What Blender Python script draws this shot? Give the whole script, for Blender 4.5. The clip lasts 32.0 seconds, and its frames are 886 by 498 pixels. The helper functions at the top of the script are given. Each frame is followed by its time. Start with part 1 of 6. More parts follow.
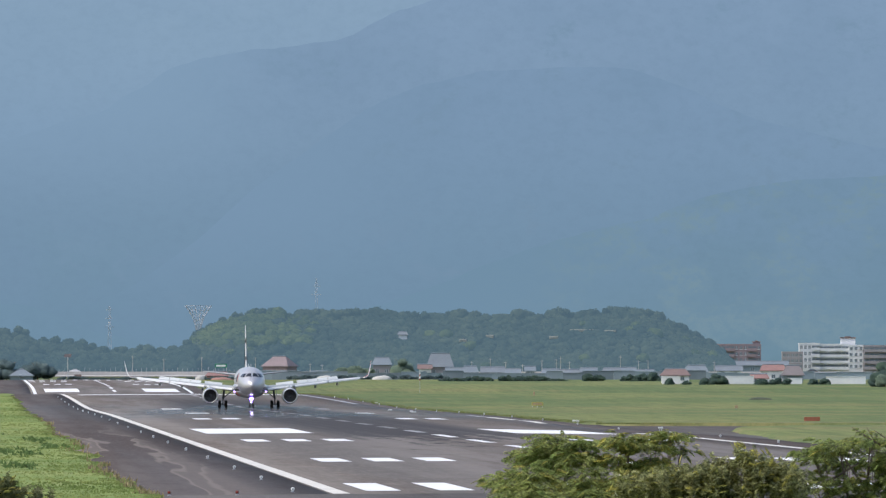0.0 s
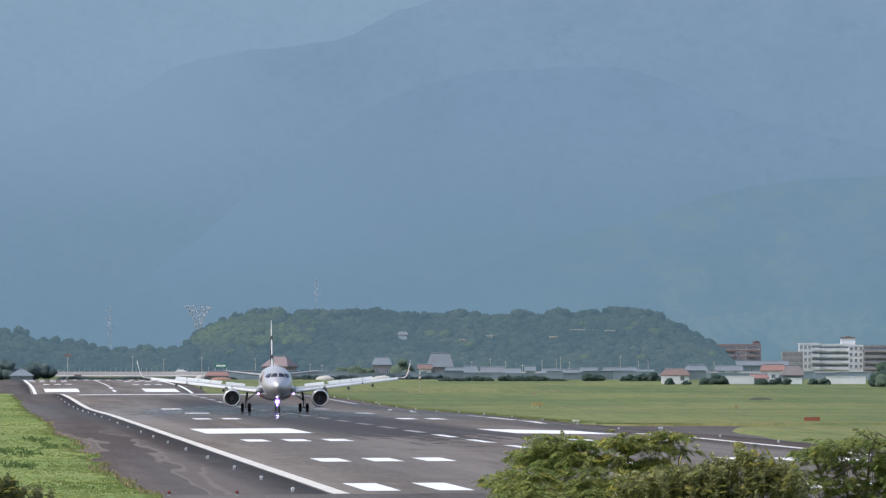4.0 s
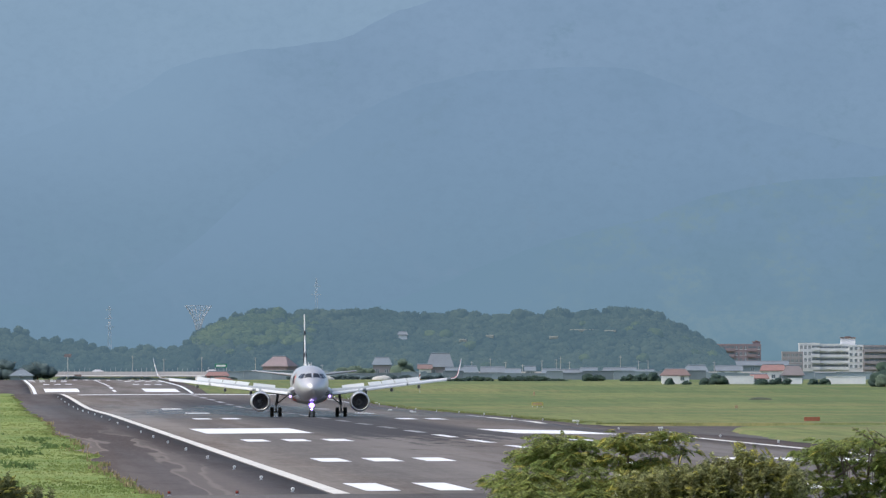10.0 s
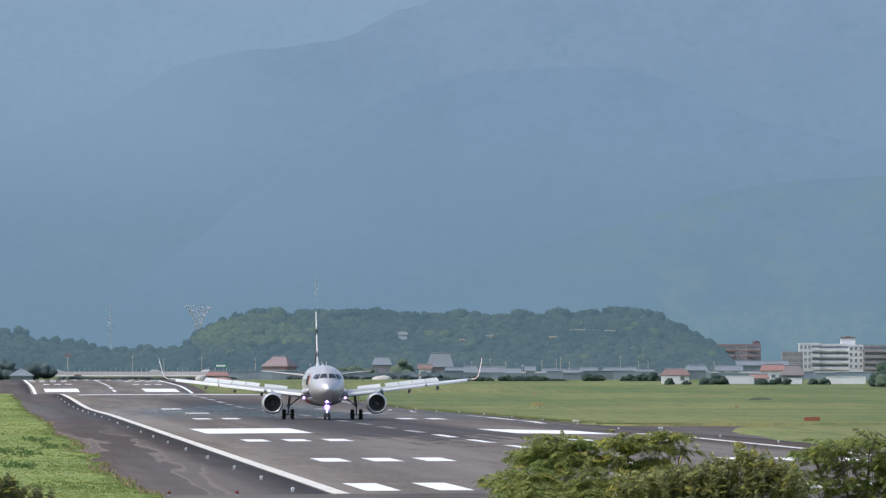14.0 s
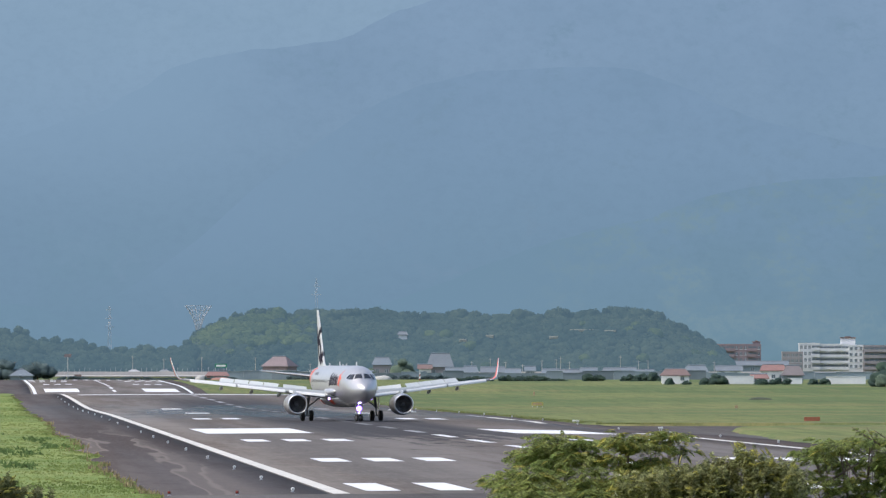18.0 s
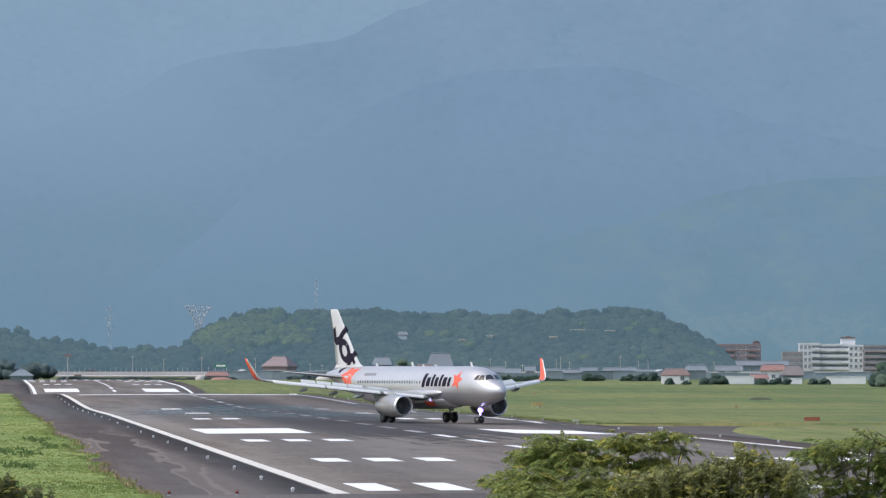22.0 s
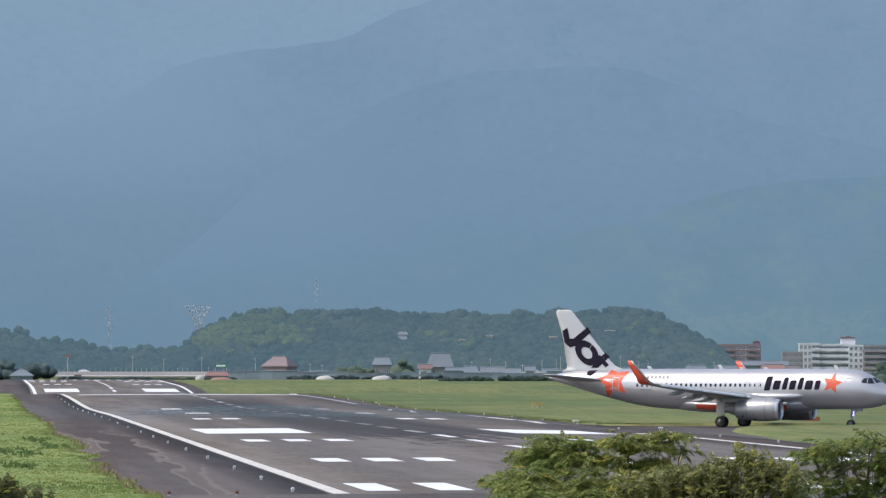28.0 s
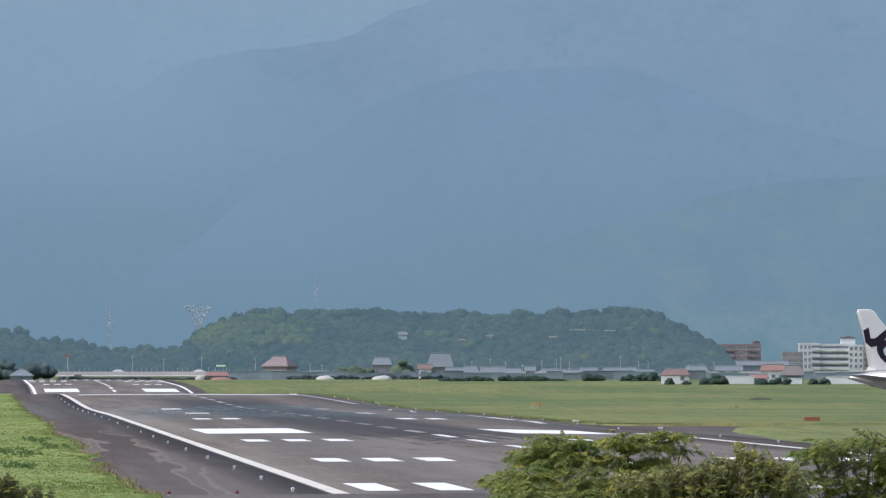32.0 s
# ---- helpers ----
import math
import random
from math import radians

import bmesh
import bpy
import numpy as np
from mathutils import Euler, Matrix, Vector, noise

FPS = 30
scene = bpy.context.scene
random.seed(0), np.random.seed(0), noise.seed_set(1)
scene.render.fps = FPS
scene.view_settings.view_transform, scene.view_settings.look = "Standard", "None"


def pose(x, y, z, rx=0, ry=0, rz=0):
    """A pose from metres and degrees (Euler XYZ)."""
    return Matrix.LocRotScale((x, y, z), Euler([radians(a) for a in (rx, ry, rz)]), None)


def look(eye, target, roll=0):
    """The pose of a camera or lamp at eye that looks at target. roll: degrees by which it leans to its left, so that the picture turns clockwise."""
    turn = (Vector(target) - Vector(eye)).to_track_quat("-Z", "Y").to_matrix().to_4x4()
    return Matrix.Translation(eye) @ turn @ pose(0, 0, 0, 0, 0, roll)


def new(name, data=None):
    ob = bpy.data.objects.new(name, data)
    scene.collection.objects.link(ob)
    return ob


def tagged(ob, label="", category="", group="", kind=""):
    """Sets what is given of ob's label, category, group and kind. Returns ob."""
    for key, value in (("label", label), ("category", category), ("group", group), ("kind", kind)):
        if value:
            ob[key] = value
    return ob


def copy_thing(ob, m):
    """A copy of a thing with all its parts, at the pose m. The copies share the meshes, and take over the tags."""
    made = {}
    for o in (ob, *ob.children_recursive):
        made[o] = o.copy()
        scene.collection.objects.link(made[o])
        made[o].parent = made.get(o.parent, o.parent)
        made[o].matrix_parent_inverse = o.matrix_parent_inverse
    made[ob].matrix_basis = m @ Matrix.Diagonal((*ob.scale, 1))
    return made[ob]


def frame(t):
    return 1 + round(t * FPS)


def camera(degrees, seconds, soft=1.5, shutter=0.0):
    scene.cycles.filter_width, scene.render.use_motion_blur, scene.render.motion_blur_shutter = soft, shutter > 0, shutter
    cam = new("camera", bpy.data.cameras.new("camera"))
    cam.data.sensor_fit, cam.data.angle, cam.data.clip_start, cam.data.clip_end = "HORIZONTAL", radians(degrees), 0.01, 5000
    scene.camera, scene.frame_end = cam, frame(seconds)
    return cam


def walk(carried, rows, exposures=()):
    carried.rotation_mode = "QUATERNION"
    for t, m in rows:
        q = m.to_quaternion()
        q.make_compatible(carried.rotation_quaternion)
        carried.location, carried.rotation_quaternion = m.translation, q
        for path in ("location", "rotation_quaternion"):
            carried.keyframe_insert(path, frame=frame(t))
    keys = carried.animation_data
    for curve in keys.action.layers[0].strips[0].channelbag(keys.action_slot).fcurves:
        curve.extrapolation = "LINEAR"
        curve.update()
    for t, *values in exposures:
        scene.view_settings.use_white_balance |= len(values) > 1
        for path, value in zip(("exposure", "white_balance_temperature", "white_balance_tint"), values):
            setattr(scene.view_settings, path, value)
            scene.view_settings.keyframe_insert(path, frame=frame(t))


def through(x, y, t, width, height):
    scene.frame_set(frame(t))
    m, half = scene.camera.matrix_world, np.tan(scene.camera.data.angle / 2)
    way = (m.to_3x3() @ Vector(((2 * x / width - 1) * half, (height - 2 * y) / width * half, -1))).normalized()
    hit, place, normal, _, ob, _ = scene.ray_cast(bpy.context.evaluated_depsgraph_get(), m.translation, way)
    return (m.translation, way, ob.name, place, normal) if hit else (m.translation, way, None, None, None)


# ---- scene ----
# ---- camera: one long lens on a tripod, standing still ----
cam = camera(5.363, 32.0, soft=1.3)
EYE = pose(0, 0, 6.0, 90.7085, 0, 0)
walk(cam, [(0.0, EYE), (32.0, EYE)], exposures=[(0.0, 0.52), (20.0, 0.54), (25.0, 0.47), (29.0, 0.48), (32.0, 0.51)])

# ---- sky and sun: hazy summer daylight from the left, a little behind ----
SUN_AZIMUTH, SUN_HEIGHT = radians(252), radians(54)
world = bpy.data.worlds.new("sky")
scene.world = world
world.use_nodes = True
wn, wl = world.node_tree.nodes, world.node_tree.links
sky = wn.new("ShaderNodeTexSky")
sky.sky_type, sky.sun_disc = "NISHITA", False
sky.sun_elevation, sky.sun_rotation = SUN_HEIGHT, SUN_AZIMUTH
sky.air_density, sky.dust_density = 1.0, 2.5
wl.new(sky.outputs[0], wn["Background"].inputs[0])
wn["Background"].inputs[1].default_value = 0.15
sun = new("sun", bpy.data.lights.new("sun", "SUN"))
sun.data.energy, sun.data.angle, sun.data.color = 1.62, radians(16), (1.0, 0.93, 0.83)
toward = Vector((math.sin(SUN_AZIMUTH) * math.cos(SUN_HEIGHT), math.cos(SUN_AZIMUTH) * math.cos(SUN_HEIGHT), math.sin(SUN_HEIGHT)))
sun.matrix_world = look(toward * 300, (0, 0, 0))


# ---- materials ----
def material(name):
    m = bpy.data.materials.new(name)
    m.use_nodes = True
    return m, m.node_tree.nodes, m.node_tree.links, m.node_tree.nodes["Principled BSDF"]


def noise_node(n, l, vector, scale, detail=4, rough=0.55):
    t = n.new("ShaderNodeTexNoise")
    t.inputs["Scale"].default_value, t.inputs["Detail"].default_value, t.inputs["Roughness"].default_value = scale, detail, rough
    l.new(vector, t.inputs["Vector"])
    return t.outputs["Fac"]


def ramp(n, l, fac, low, high, a=0.0, b=1.0):
    r = n.new("ShaderNodeMapRange")
    r.interpolation_type = "SMOOTHSTEP"
    for i, v in zip((1, 2, 3, 4), (low, high, a, b)):
        r.inputs[i].default_value = v
    l.new(fac, r.inputs[0])
    return r.outputs[0]


def mix(n, l, fac, a, b, how="MIX"):
    x = n.new("ShaderNodeMix")
    x.data_type, x.blend_type = "RGBA", how
    for value, slot in ((fac, 0), (a, 6), (b, 7)):
        if hasattr(value, "links"):
            l.new(value, x.inputs[slot])
        else:
            x.inputs[slot].default_value = value if slot == 0 else (*value[:3], 1)
    return x.outputs[2]


def maths(n, l, how, a, b):
    x = n.new("ShaderNodeMath")
    x.operation = how
    for value, slot in ((a, 0), (b, 1)):
        if hasattr(value, "links"):
            l.new(value, x.inputs[slot])
        else:
            x.inputs[slot].default_value = value
    return x.outputs[0]


def scaled(n, l, vector, sx, sy, sz):
    x = n.new("ShaderNodeMapping")
    x.inputs["Scale"].default_value = (sx, sy, sz)
    l.new(vector, x.inputs["Vector"])
    return x.outputs[0]


def surface(name, c1, c2, big=0.5, fine=8.0, rough=0.7, metal=0.0, bump=0.0, wear=0.25, spread=0.0, coat=0.0, per_piece=False):
    """Two colours mixed by noise at two scales, with fine relief. spread: random lightness from object to object or from piece to piece."""
    m, n, l, p = material(name)
    where = n.new("ShaderNodeTexCoord").outputs["Object"]
    a = noise_node(n, l, where, big)
    b = noise_node(n, l, where, fine, 6, 0.65)
    col = mix(n, l, ramp(n, l, a, 0.3, 0.7), c1, c2)
    dark = tuple(v * 0.62 for v in c1)
    col = mix(n, l, ramp(n, l, b, 0.45, 0.8, 0.0, wear), col, dark)
    if spread:
        r = n.new("ShaderNodeNewGeometry").outputs["Random Per Island"] if per_piece else n.new("ShaderNodeObjectInfo").outputs["Random"]
        hsv = n.new("ShaderNodeHueSaturation")
        l.new(ramp(n, l, r, 0, 1, 1 - spread, 1 + spread), hsv.inputs["Value"])
        l.new(col, hsv.inputs["Color"])
        col = hsv.outputs[0]
    l.new(col, p.inputs["Base Color"])
    l.new(ramp(n, l, b, 0.2, 0.8, max(rough - 0.08, 0.02), min(rough + 0.08, 1)), p.inputs["Roughness"])
    p.inputs["Metallic"].default_value = metal
    p.inputs["Coat Weight"].default_value = coat
    if bump:
        u = n.new("ShaderNodeBump")
        u.inputs["Strength"].default_value, u.inputs["Distance"].default_value = 0.6, bump
        l.new(b, u.inputs["Height"])
        l.new(u.outputs[0], p.inputs["Normal"])
    return m


def leaf_material(name, dark, light, scale=0.4, rough=0.6, spread=0.35, through=0.25, even=0.0, haze_glow=0.0):
    """Foliage: colour by clump and by leaf, some light passing through. A share of blue emission can be mixed in:
    distance haze painted as glow. even: how far the leaves share the canopy's lie instead of their own.
    """
    m, n, l, p = material(name)
    g = n.new("ShaderNodeNewGeometry")
    where = n.new("ShaderNodeTexCoord").outputs["Object"]
    col = mix(n, l, ramp(n, l, noise_node(n, l, where, scale, 3), 0.35, 0.68), dark, light)
    hsv = n.new("ShaderNodeHueSaturation")
    l.new(ramp(n, l, g.outputs["Random Per Island"], 0, 1, 1 - spread, 1 + spread), hsv.inputs["Value"])
    l.new(col, hsv.inputs["Color"])
    l.new(hsv.outputs[0], p.inputs["Base Color"])
    p.inputs["Roughness"].default_value = rough
    p.inputs["Specular IOR Level"].default_value = 0.25
    if even:
        lean = n.new("ShaderNodeMix")
        lean.data_type = "VECTOR"
        lean.inputs[0].default_value, lean.inputs[5].default_value = even, (-0.15, -0.45, 0.88)
        l.new(g.outputs["Normal"], lean.inputs[4])
        unit = n.new("ShaderNodeVectorMath")
        unit.operation = "NORMALIZE"
        l.new(lean.outputs[1], unit.inputs[0])
        l.new(unit.outputs[0], p.inputs["Normal"])
    if through:
        t = n.new("ShaderNodeBsdfTranslucent")
        l.new(hsv.outputs[0], t.inputs["Color"])
        s = n.new("ShaderNodeMixShader")
        s.inputs[0].default_value = through
        l.new(p.outputs[0], s.inputs[1])
        l.new(t.outputs[0], s.inputs[2])
        l.new(s.outputs[0], n["Material Output"].inputs["Surface"])
        if haze_glow:
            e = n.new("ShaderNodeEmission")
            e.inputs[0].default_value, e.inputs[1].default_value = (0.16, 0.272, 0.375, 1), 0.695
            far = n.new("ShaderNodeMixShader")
            far.inputs[0].default_value = haze_glow
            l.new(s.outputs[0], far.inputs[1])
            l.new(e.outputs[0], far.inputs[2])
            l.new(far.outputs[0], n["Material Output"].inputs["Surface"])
    return m


def glow_material(name, colour, power):
    m, n, l, p = material(name)
    p.inputs["Base Color"].default_value = (*colour, 1)
    p.inputs["Emission Color"].default_value = (*colour, 1)
    p.inputs["Emission Strength"].default_value = power
    return m


def asphalt_material(name, base, rubber, stained):
    """Asphalt in the runway's own axes: x across, y along. Paving lanes, patches, tyre rubber round the centre line, mineral run-off rings."""
    m, n, l, p = material(name)
    where = n.new("ShaderNodeTexCoord").outputs["Object"]
    split = n.new("ShaderNodeSeparateXYZ")
    l.new(where, split.inputs[0])
    across, along = split.outputs[0], split.outputs[1]
    lanes = noise_node(n, l, scaled(n, l, where, 0.16, 0.0012, 1), 1.0, 4)
    patches = noise_node(n, l, scaled(n, l, where, 0.09, 0.0022, 1), 1.0, 7, 0.65)
    grain = noise_node(n, l, scaled(n, l, where, 3.0, 0.12, 1), 1.0, 6, 0.75)
    col = mix(n, l, ramp(n, l, lanes, 0.35, 0.65), tuple(v * 0.78 for v in base), tuple(v * 1.18 for v in base))
    col = mix(n, l, ramp(n, l, patches, 0.46, 0.6, 0, 0.85), col, (base[0] * 0.72, base[1] * 0.64, base[2] * 0.6))
    col = mix(n, l, ramp(n, l, grain, 0.4, 0.72, 0, 0.42), col, tuple(v * 1.5 for v in base))
    mottle = noise_node(n, l, scaled(n, l, where, 0.3, 0.045, 1), 1.0, 6, 0.7)
    col = mix(n, l, ramp(n, l, mottle, 0.52, 0.7, 0, 0.5), col, (base[0] * 0.62, base[1] * 0.58, base[2] * 0.57))
    col = mix(n, l, ramp(n, l, mottle, 0.46, 0.32, 0, 0.5), col, (base[0] * 1.38, base[1] * 1.32, base[2] * 1.26))
    if rubber:
        streaks = noise_node(n, l, scaled(n, l, where, 1.4, 0.004, 1), 1.0, 6, 0.78)
        ragged = maths(n, l, "ADD", along, maths(n, l, "MULTIPLY", maths(n, l, "SUBTRACT", noise_node(n, l, scaled(n, l, where, 0.8, 0.003, 1), 1.0, 5, 0.75), 0.5), 420.0))
        band = maths(n, l, "MULTIPLY", ramp(n, l, across, -11.0, -5.0), ramp(n, l, across, 12.0, 6.0))
        ragged = maths(n, l, "ADD", ragged, maths(n, l, "MULTIPLY", maths(n, l, "SUBTRACT", mottle, 0.5), 420.0))
        zone = maths(n, l, "MULTIPLY", ramp(n, l, ragged, 740, 790), ramp(n, l, along, 1800, 1450))
        tyre = maths(n, l, "MULTIPLY", maths(n, l, "MULTIPLY", band, zone), ramp(n, l, streaks, 0.36, 0.5, 0.6, 0.95))
        col = mix(n, l, tyre, col, (0.052, 0.05, 0.054))
    if stained:
        warped = noise_node(n, l, scaled(n, l, where, 0.13, 0.003, 1), 1.0, 4, 0.5)
        near = maths(n, l, "MULTIPLY", ramp(n, l, along, 1000, 740), ramp(n, l, across, -24.8, -26.0))
        wash = maths(n, l, "MULTIPLY", ramp(n, l, warped, 0.435, 0.48, 0.0, 0.8), ramp(n, l, grain, 0.3, 0.7, 0.6, 1.0))
        col = mix(n, l, maths(n, l, "MULTIPLY", wash, near), col, (0.138, 0.119, 0.11))
        rings = None
        for edge, weight in ((0.445, 0.75), (0.515, 0.65)):
            one = maths(n, l, "MULTIPLY", ramp(n, l, warped, edge, edge + 0.012), ramp(n, l, warped, edge + 0.034, edge + 0.012, 0.0, weight))
            rings = one if rings is None else maths(n, l, "MAXIMUM", rings, one)
        col = mix(n, l, maths(n, l, "MULTIPLY", rings, near), col, (0.2, 0.172, 0.155))
    # a gloss coat added on the far reach, standing in for heat mirage
    reach = maths(n, l, "MULTIPLY", ramp(n, l, along, 1020, 1150), ramp(n, l, along, 1520, 1380))
    mirage = noise_node(n, l, scaled(n, l, where, 0.05, 0.0055, 1), 1.0, 4, 0.6)
    l.new(maths(n, l, "MULTIPLY", reach, ramp(n, l, mirage, 0.4, 0.6, 0.08, 0.45 if rubber else 0.2)), p.inputs["Coat Weight"])
    p.inputs["Coat Roughness"].default_value = 0.06
    l.new(col, p.inputs["Base Color"])
    p.inputs["Specular IOR Level"].default_value = 0.08
    l.new(ramp(n, l, patches, 0.3, 0.7, 0.82, 0.96), p.inputs["Roughness"])
    u = n.new("ShaderNodeBump")
    u.inputs["Strength"].default_value, u.inputs["Distance"].default_value = 0.4, 0.01
    l.new(grain, u.inputs["Height"])
    l.new(u.outputs[0], p.inputs["Normal"])
    return m


def grass_material(name, pale, green, dry, across=0.03, along=0.006, deep=0.5):
    """Uneven turf: wide swathes, long streaks of drier growth, small patches and fine blades."""
    m, n, l, p = material(name)
    where = n.new("ShaderNodeTexCoord").outputs["Object"]
    swathes = noise_node(n, l, scaled(n, l, where, across * 0.35, along, 0.05), 1.0, 4)
    streaks = noise_node(n, l, scaled(n, l, where, across * 0.12, along * 5, 0.05), 1.0, 5, 0.6)
    patches = noise_node(n, l, scaled(n, l, where, across * 6, along * 3, 0.2), 1.0, 6, 0.68)
    fine = noise_node(n, l, scaled(n, l, where, 0.9, along * 6, 1), 1.0, 7, 0.78)
    col = mix(n, l, ramp(n, l, swathes, 0.38, 0.62), pale, green)
    col = mix(n, l, ramp(n, l, streaks, 0.5, 0.64, 0, 0.6), col, dry)
    col = mix(n, l, ramp(n, l, streaks, 0.47, 0.34, 0, 0.7 if deep > 0.4 else 0.2), col, tuple(v * 0.85 for v in green))
    col = mix(n, l, ramp(n, l, patches, 0.5, 0.72, 0, 0.55), col, dry)
    col = mix(n, l, ramp(n, l, patches, 0.48, 0.3, 0, 0.6 if deep > 0.4 else 0.3), col, tuple(v * 0.7 for v in green))
    col = mix(n, l, ramp(n, l, fine, 0.4, 0.68, 0, deep), col, tuple(v * 0.6 for v in green))
    l.new(col, p.inputs["Base Color"])
    p.inputs["Roughness"].default_value = 0.9
    p.inputs["Specular IOR Level"].default_value = 0.1
    u = n.new("ShaderNodeBump")
    u.inputs["Strength"].default_value, u.inputs["Distance"].default_value = 0.8, 0.12
    l.new(fine, u.inputs["Height"])
    l.new(u.outputs[0], p.inputs["Normal"])
    return m


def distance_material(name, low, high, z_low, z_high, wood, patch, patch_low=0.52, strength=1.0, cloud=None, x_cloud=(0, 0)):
    """Plain backdrop of far mountains: glows with painted-in haze colours, woods hardly told apart. patch: lighter
    spots painted as sunlit. cloud: haze colour the flank fades into.
    """
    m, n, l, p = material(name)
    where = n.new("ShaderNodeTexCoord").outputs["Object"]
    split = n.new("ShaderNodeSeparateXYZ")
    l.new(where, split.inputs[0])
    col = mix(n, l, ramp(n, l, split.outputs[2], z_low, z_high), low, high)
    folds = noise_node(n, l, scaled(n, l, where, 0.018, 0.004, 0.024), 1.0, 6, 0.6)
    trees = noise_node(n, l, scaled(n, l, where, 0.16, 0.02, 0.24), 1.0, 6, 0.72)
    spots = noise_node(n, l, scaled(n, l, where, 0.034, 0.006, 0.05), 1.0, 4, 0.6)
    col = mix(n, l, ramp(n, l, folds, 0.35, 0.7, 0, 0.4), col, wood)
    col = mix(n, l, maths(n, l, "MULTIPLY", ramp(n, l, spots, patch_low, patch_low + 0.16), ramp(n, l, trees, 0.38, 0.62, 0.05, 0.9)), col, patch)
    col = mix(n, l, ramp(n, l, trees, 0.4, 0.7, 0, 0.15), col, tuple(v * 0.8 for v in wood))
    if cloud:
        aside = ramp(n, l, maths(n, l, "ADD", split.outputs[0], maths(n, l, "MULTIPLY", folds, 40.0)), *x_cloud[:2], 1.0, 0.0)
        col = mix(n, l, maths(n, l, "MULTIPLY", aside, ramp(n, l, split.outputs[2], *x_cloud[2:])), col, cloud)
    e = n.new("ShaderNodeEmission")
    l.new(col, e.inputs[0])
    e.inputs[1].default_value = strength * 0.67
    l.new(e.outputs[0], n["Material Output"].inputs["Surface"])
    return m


# ---- mesh helpers ----
def finish(name, bm, mat, smooth=False):
    bmesh.ops.recalc_face_normals(bm, faces=bm.faces)
    me = bpy.data.meshes.new(name)
    bm.to_mesh(me)
    bm.free()
    if smooth:
        me.shade_smooth()
    for one in mat if isinstance(mat, (list, tuple)) else (mat,):
        me.materials.append(one)
    return me


def part(name, bm, mat, parent, label="", smooth=False, at=None):
    """One mesh object under a thing or part."""
    ob = new(name, bm if isinstance(bm, bpy.types.Mesh) else finish(name, bm, mat, smooth))
    ob.parent = parent
    if at is not None:
        ob.matrix_basis = at
    return tagged(ob, label=label)


def thing(name, label, category, at=None, group="", kind=""):
    ob = new(name)
    if at is not None:
        ob.matrix_basis = at
    return tagged(ob, label, category, group, kind)


def solid(name, bm, mat, label, category, at=None, group="", kind="", smooth=False):
    ob = new(name, bm if isinstance(bm, bpy.types.Mesh) else finish(name, bm, mat, smooth))
    if at is not None:
        ob.matrix_basis = at
    return tagged(ob, label, category, group, kind)


def mesh_from(name, verts, faces, mat, smooth=False):
    """A mesh from numpy arrays: verts (n, 3), faces (m, k)."""
    verts, faces = np.asarray(verts, np.float32), np.asarray(faces, np.int32)
    me = bpy.data.meshes.new(name)
    k = faces.shape[1]
    me.vertices.add(len(verts))
    me.vertices.foreach_set("co", verts.ravel())
    me.loops.add(faces.size)
    me.loops.foreach_set("vertex_index", faces.ravel())
    me.polygons.add(len(faces))
    me.polygons.foreach_set("loop_start", np.arange(0, faces.size, k, dtype=np.int32))
    me.polygons.foreach_set("loop_total", np.full(len(faces), k, np.int32))
    me.update(calc_edges=True)
    if smooth:
        me.shade_smooth()
    me.materials.append(mat)
    return me


def block(bm, x0, x1, y0, y1, z0, z1, bevel=0.0, m=None):
    made = bmesh.ops.create_cube(bm, size=1.0, matrix=Matrix.Translation(((x0 + x1) / 2, (y0 + y1) / 2, (z0 + z1) / 2)) @ Matrix.Diagonal((x1 - x0, y1 - y0, z1 - z0, 1)))
    vs = made["verts"]
    if bevel:
        es = list({e for v in vs for e in v.link_edges})
        out = bmesh.ops.bevel(bm, geom=es, offset=bevel, segments=1, affect="EDGES")
        vs = list({v for f in out["faces"] for v in f.verts} | {v for v in vs if v.is_valid})
    if m is not None:
        bmesh.ops.transform(bm, matrix=m, verts=vs)
    return vs


def rod(bm, a, b, r0, r1=None, sides=8):
    """A tapered round bar from a to b."""
    a, b = Vector(a), Vector(b)
    turn = (b - a).to_track_quat("Z", "Y").to_matrix().to_4x4()
    return bmesh.ops.create_cone(bm, cap_ends=True, segments=sides, radius1=r0, radius2=r0 if r1 is None else r1, depth=(b - a).length,
                                 matrix=Matrix.Translation((a + b) / 2) @ turn)["verts"]


def loft(rings, caps=True):
    """A skin over closed rings of equal count."""
    bm = bmesh.new()
    rows = [[bm.verts.new(p) for p in ring] for ring in rings]
    k = len(rows[0])
    for a, b in zip(rows, rows[1:]):
        for i in range(k):
            bm.faces.new((a[i], a[(i + 1) % k], b[(i + 1) % k], b[i]))
    if caps:
        bm.faces.new(rows[0][::-1])
        bm.faces.new(rows[-1])
    return bm


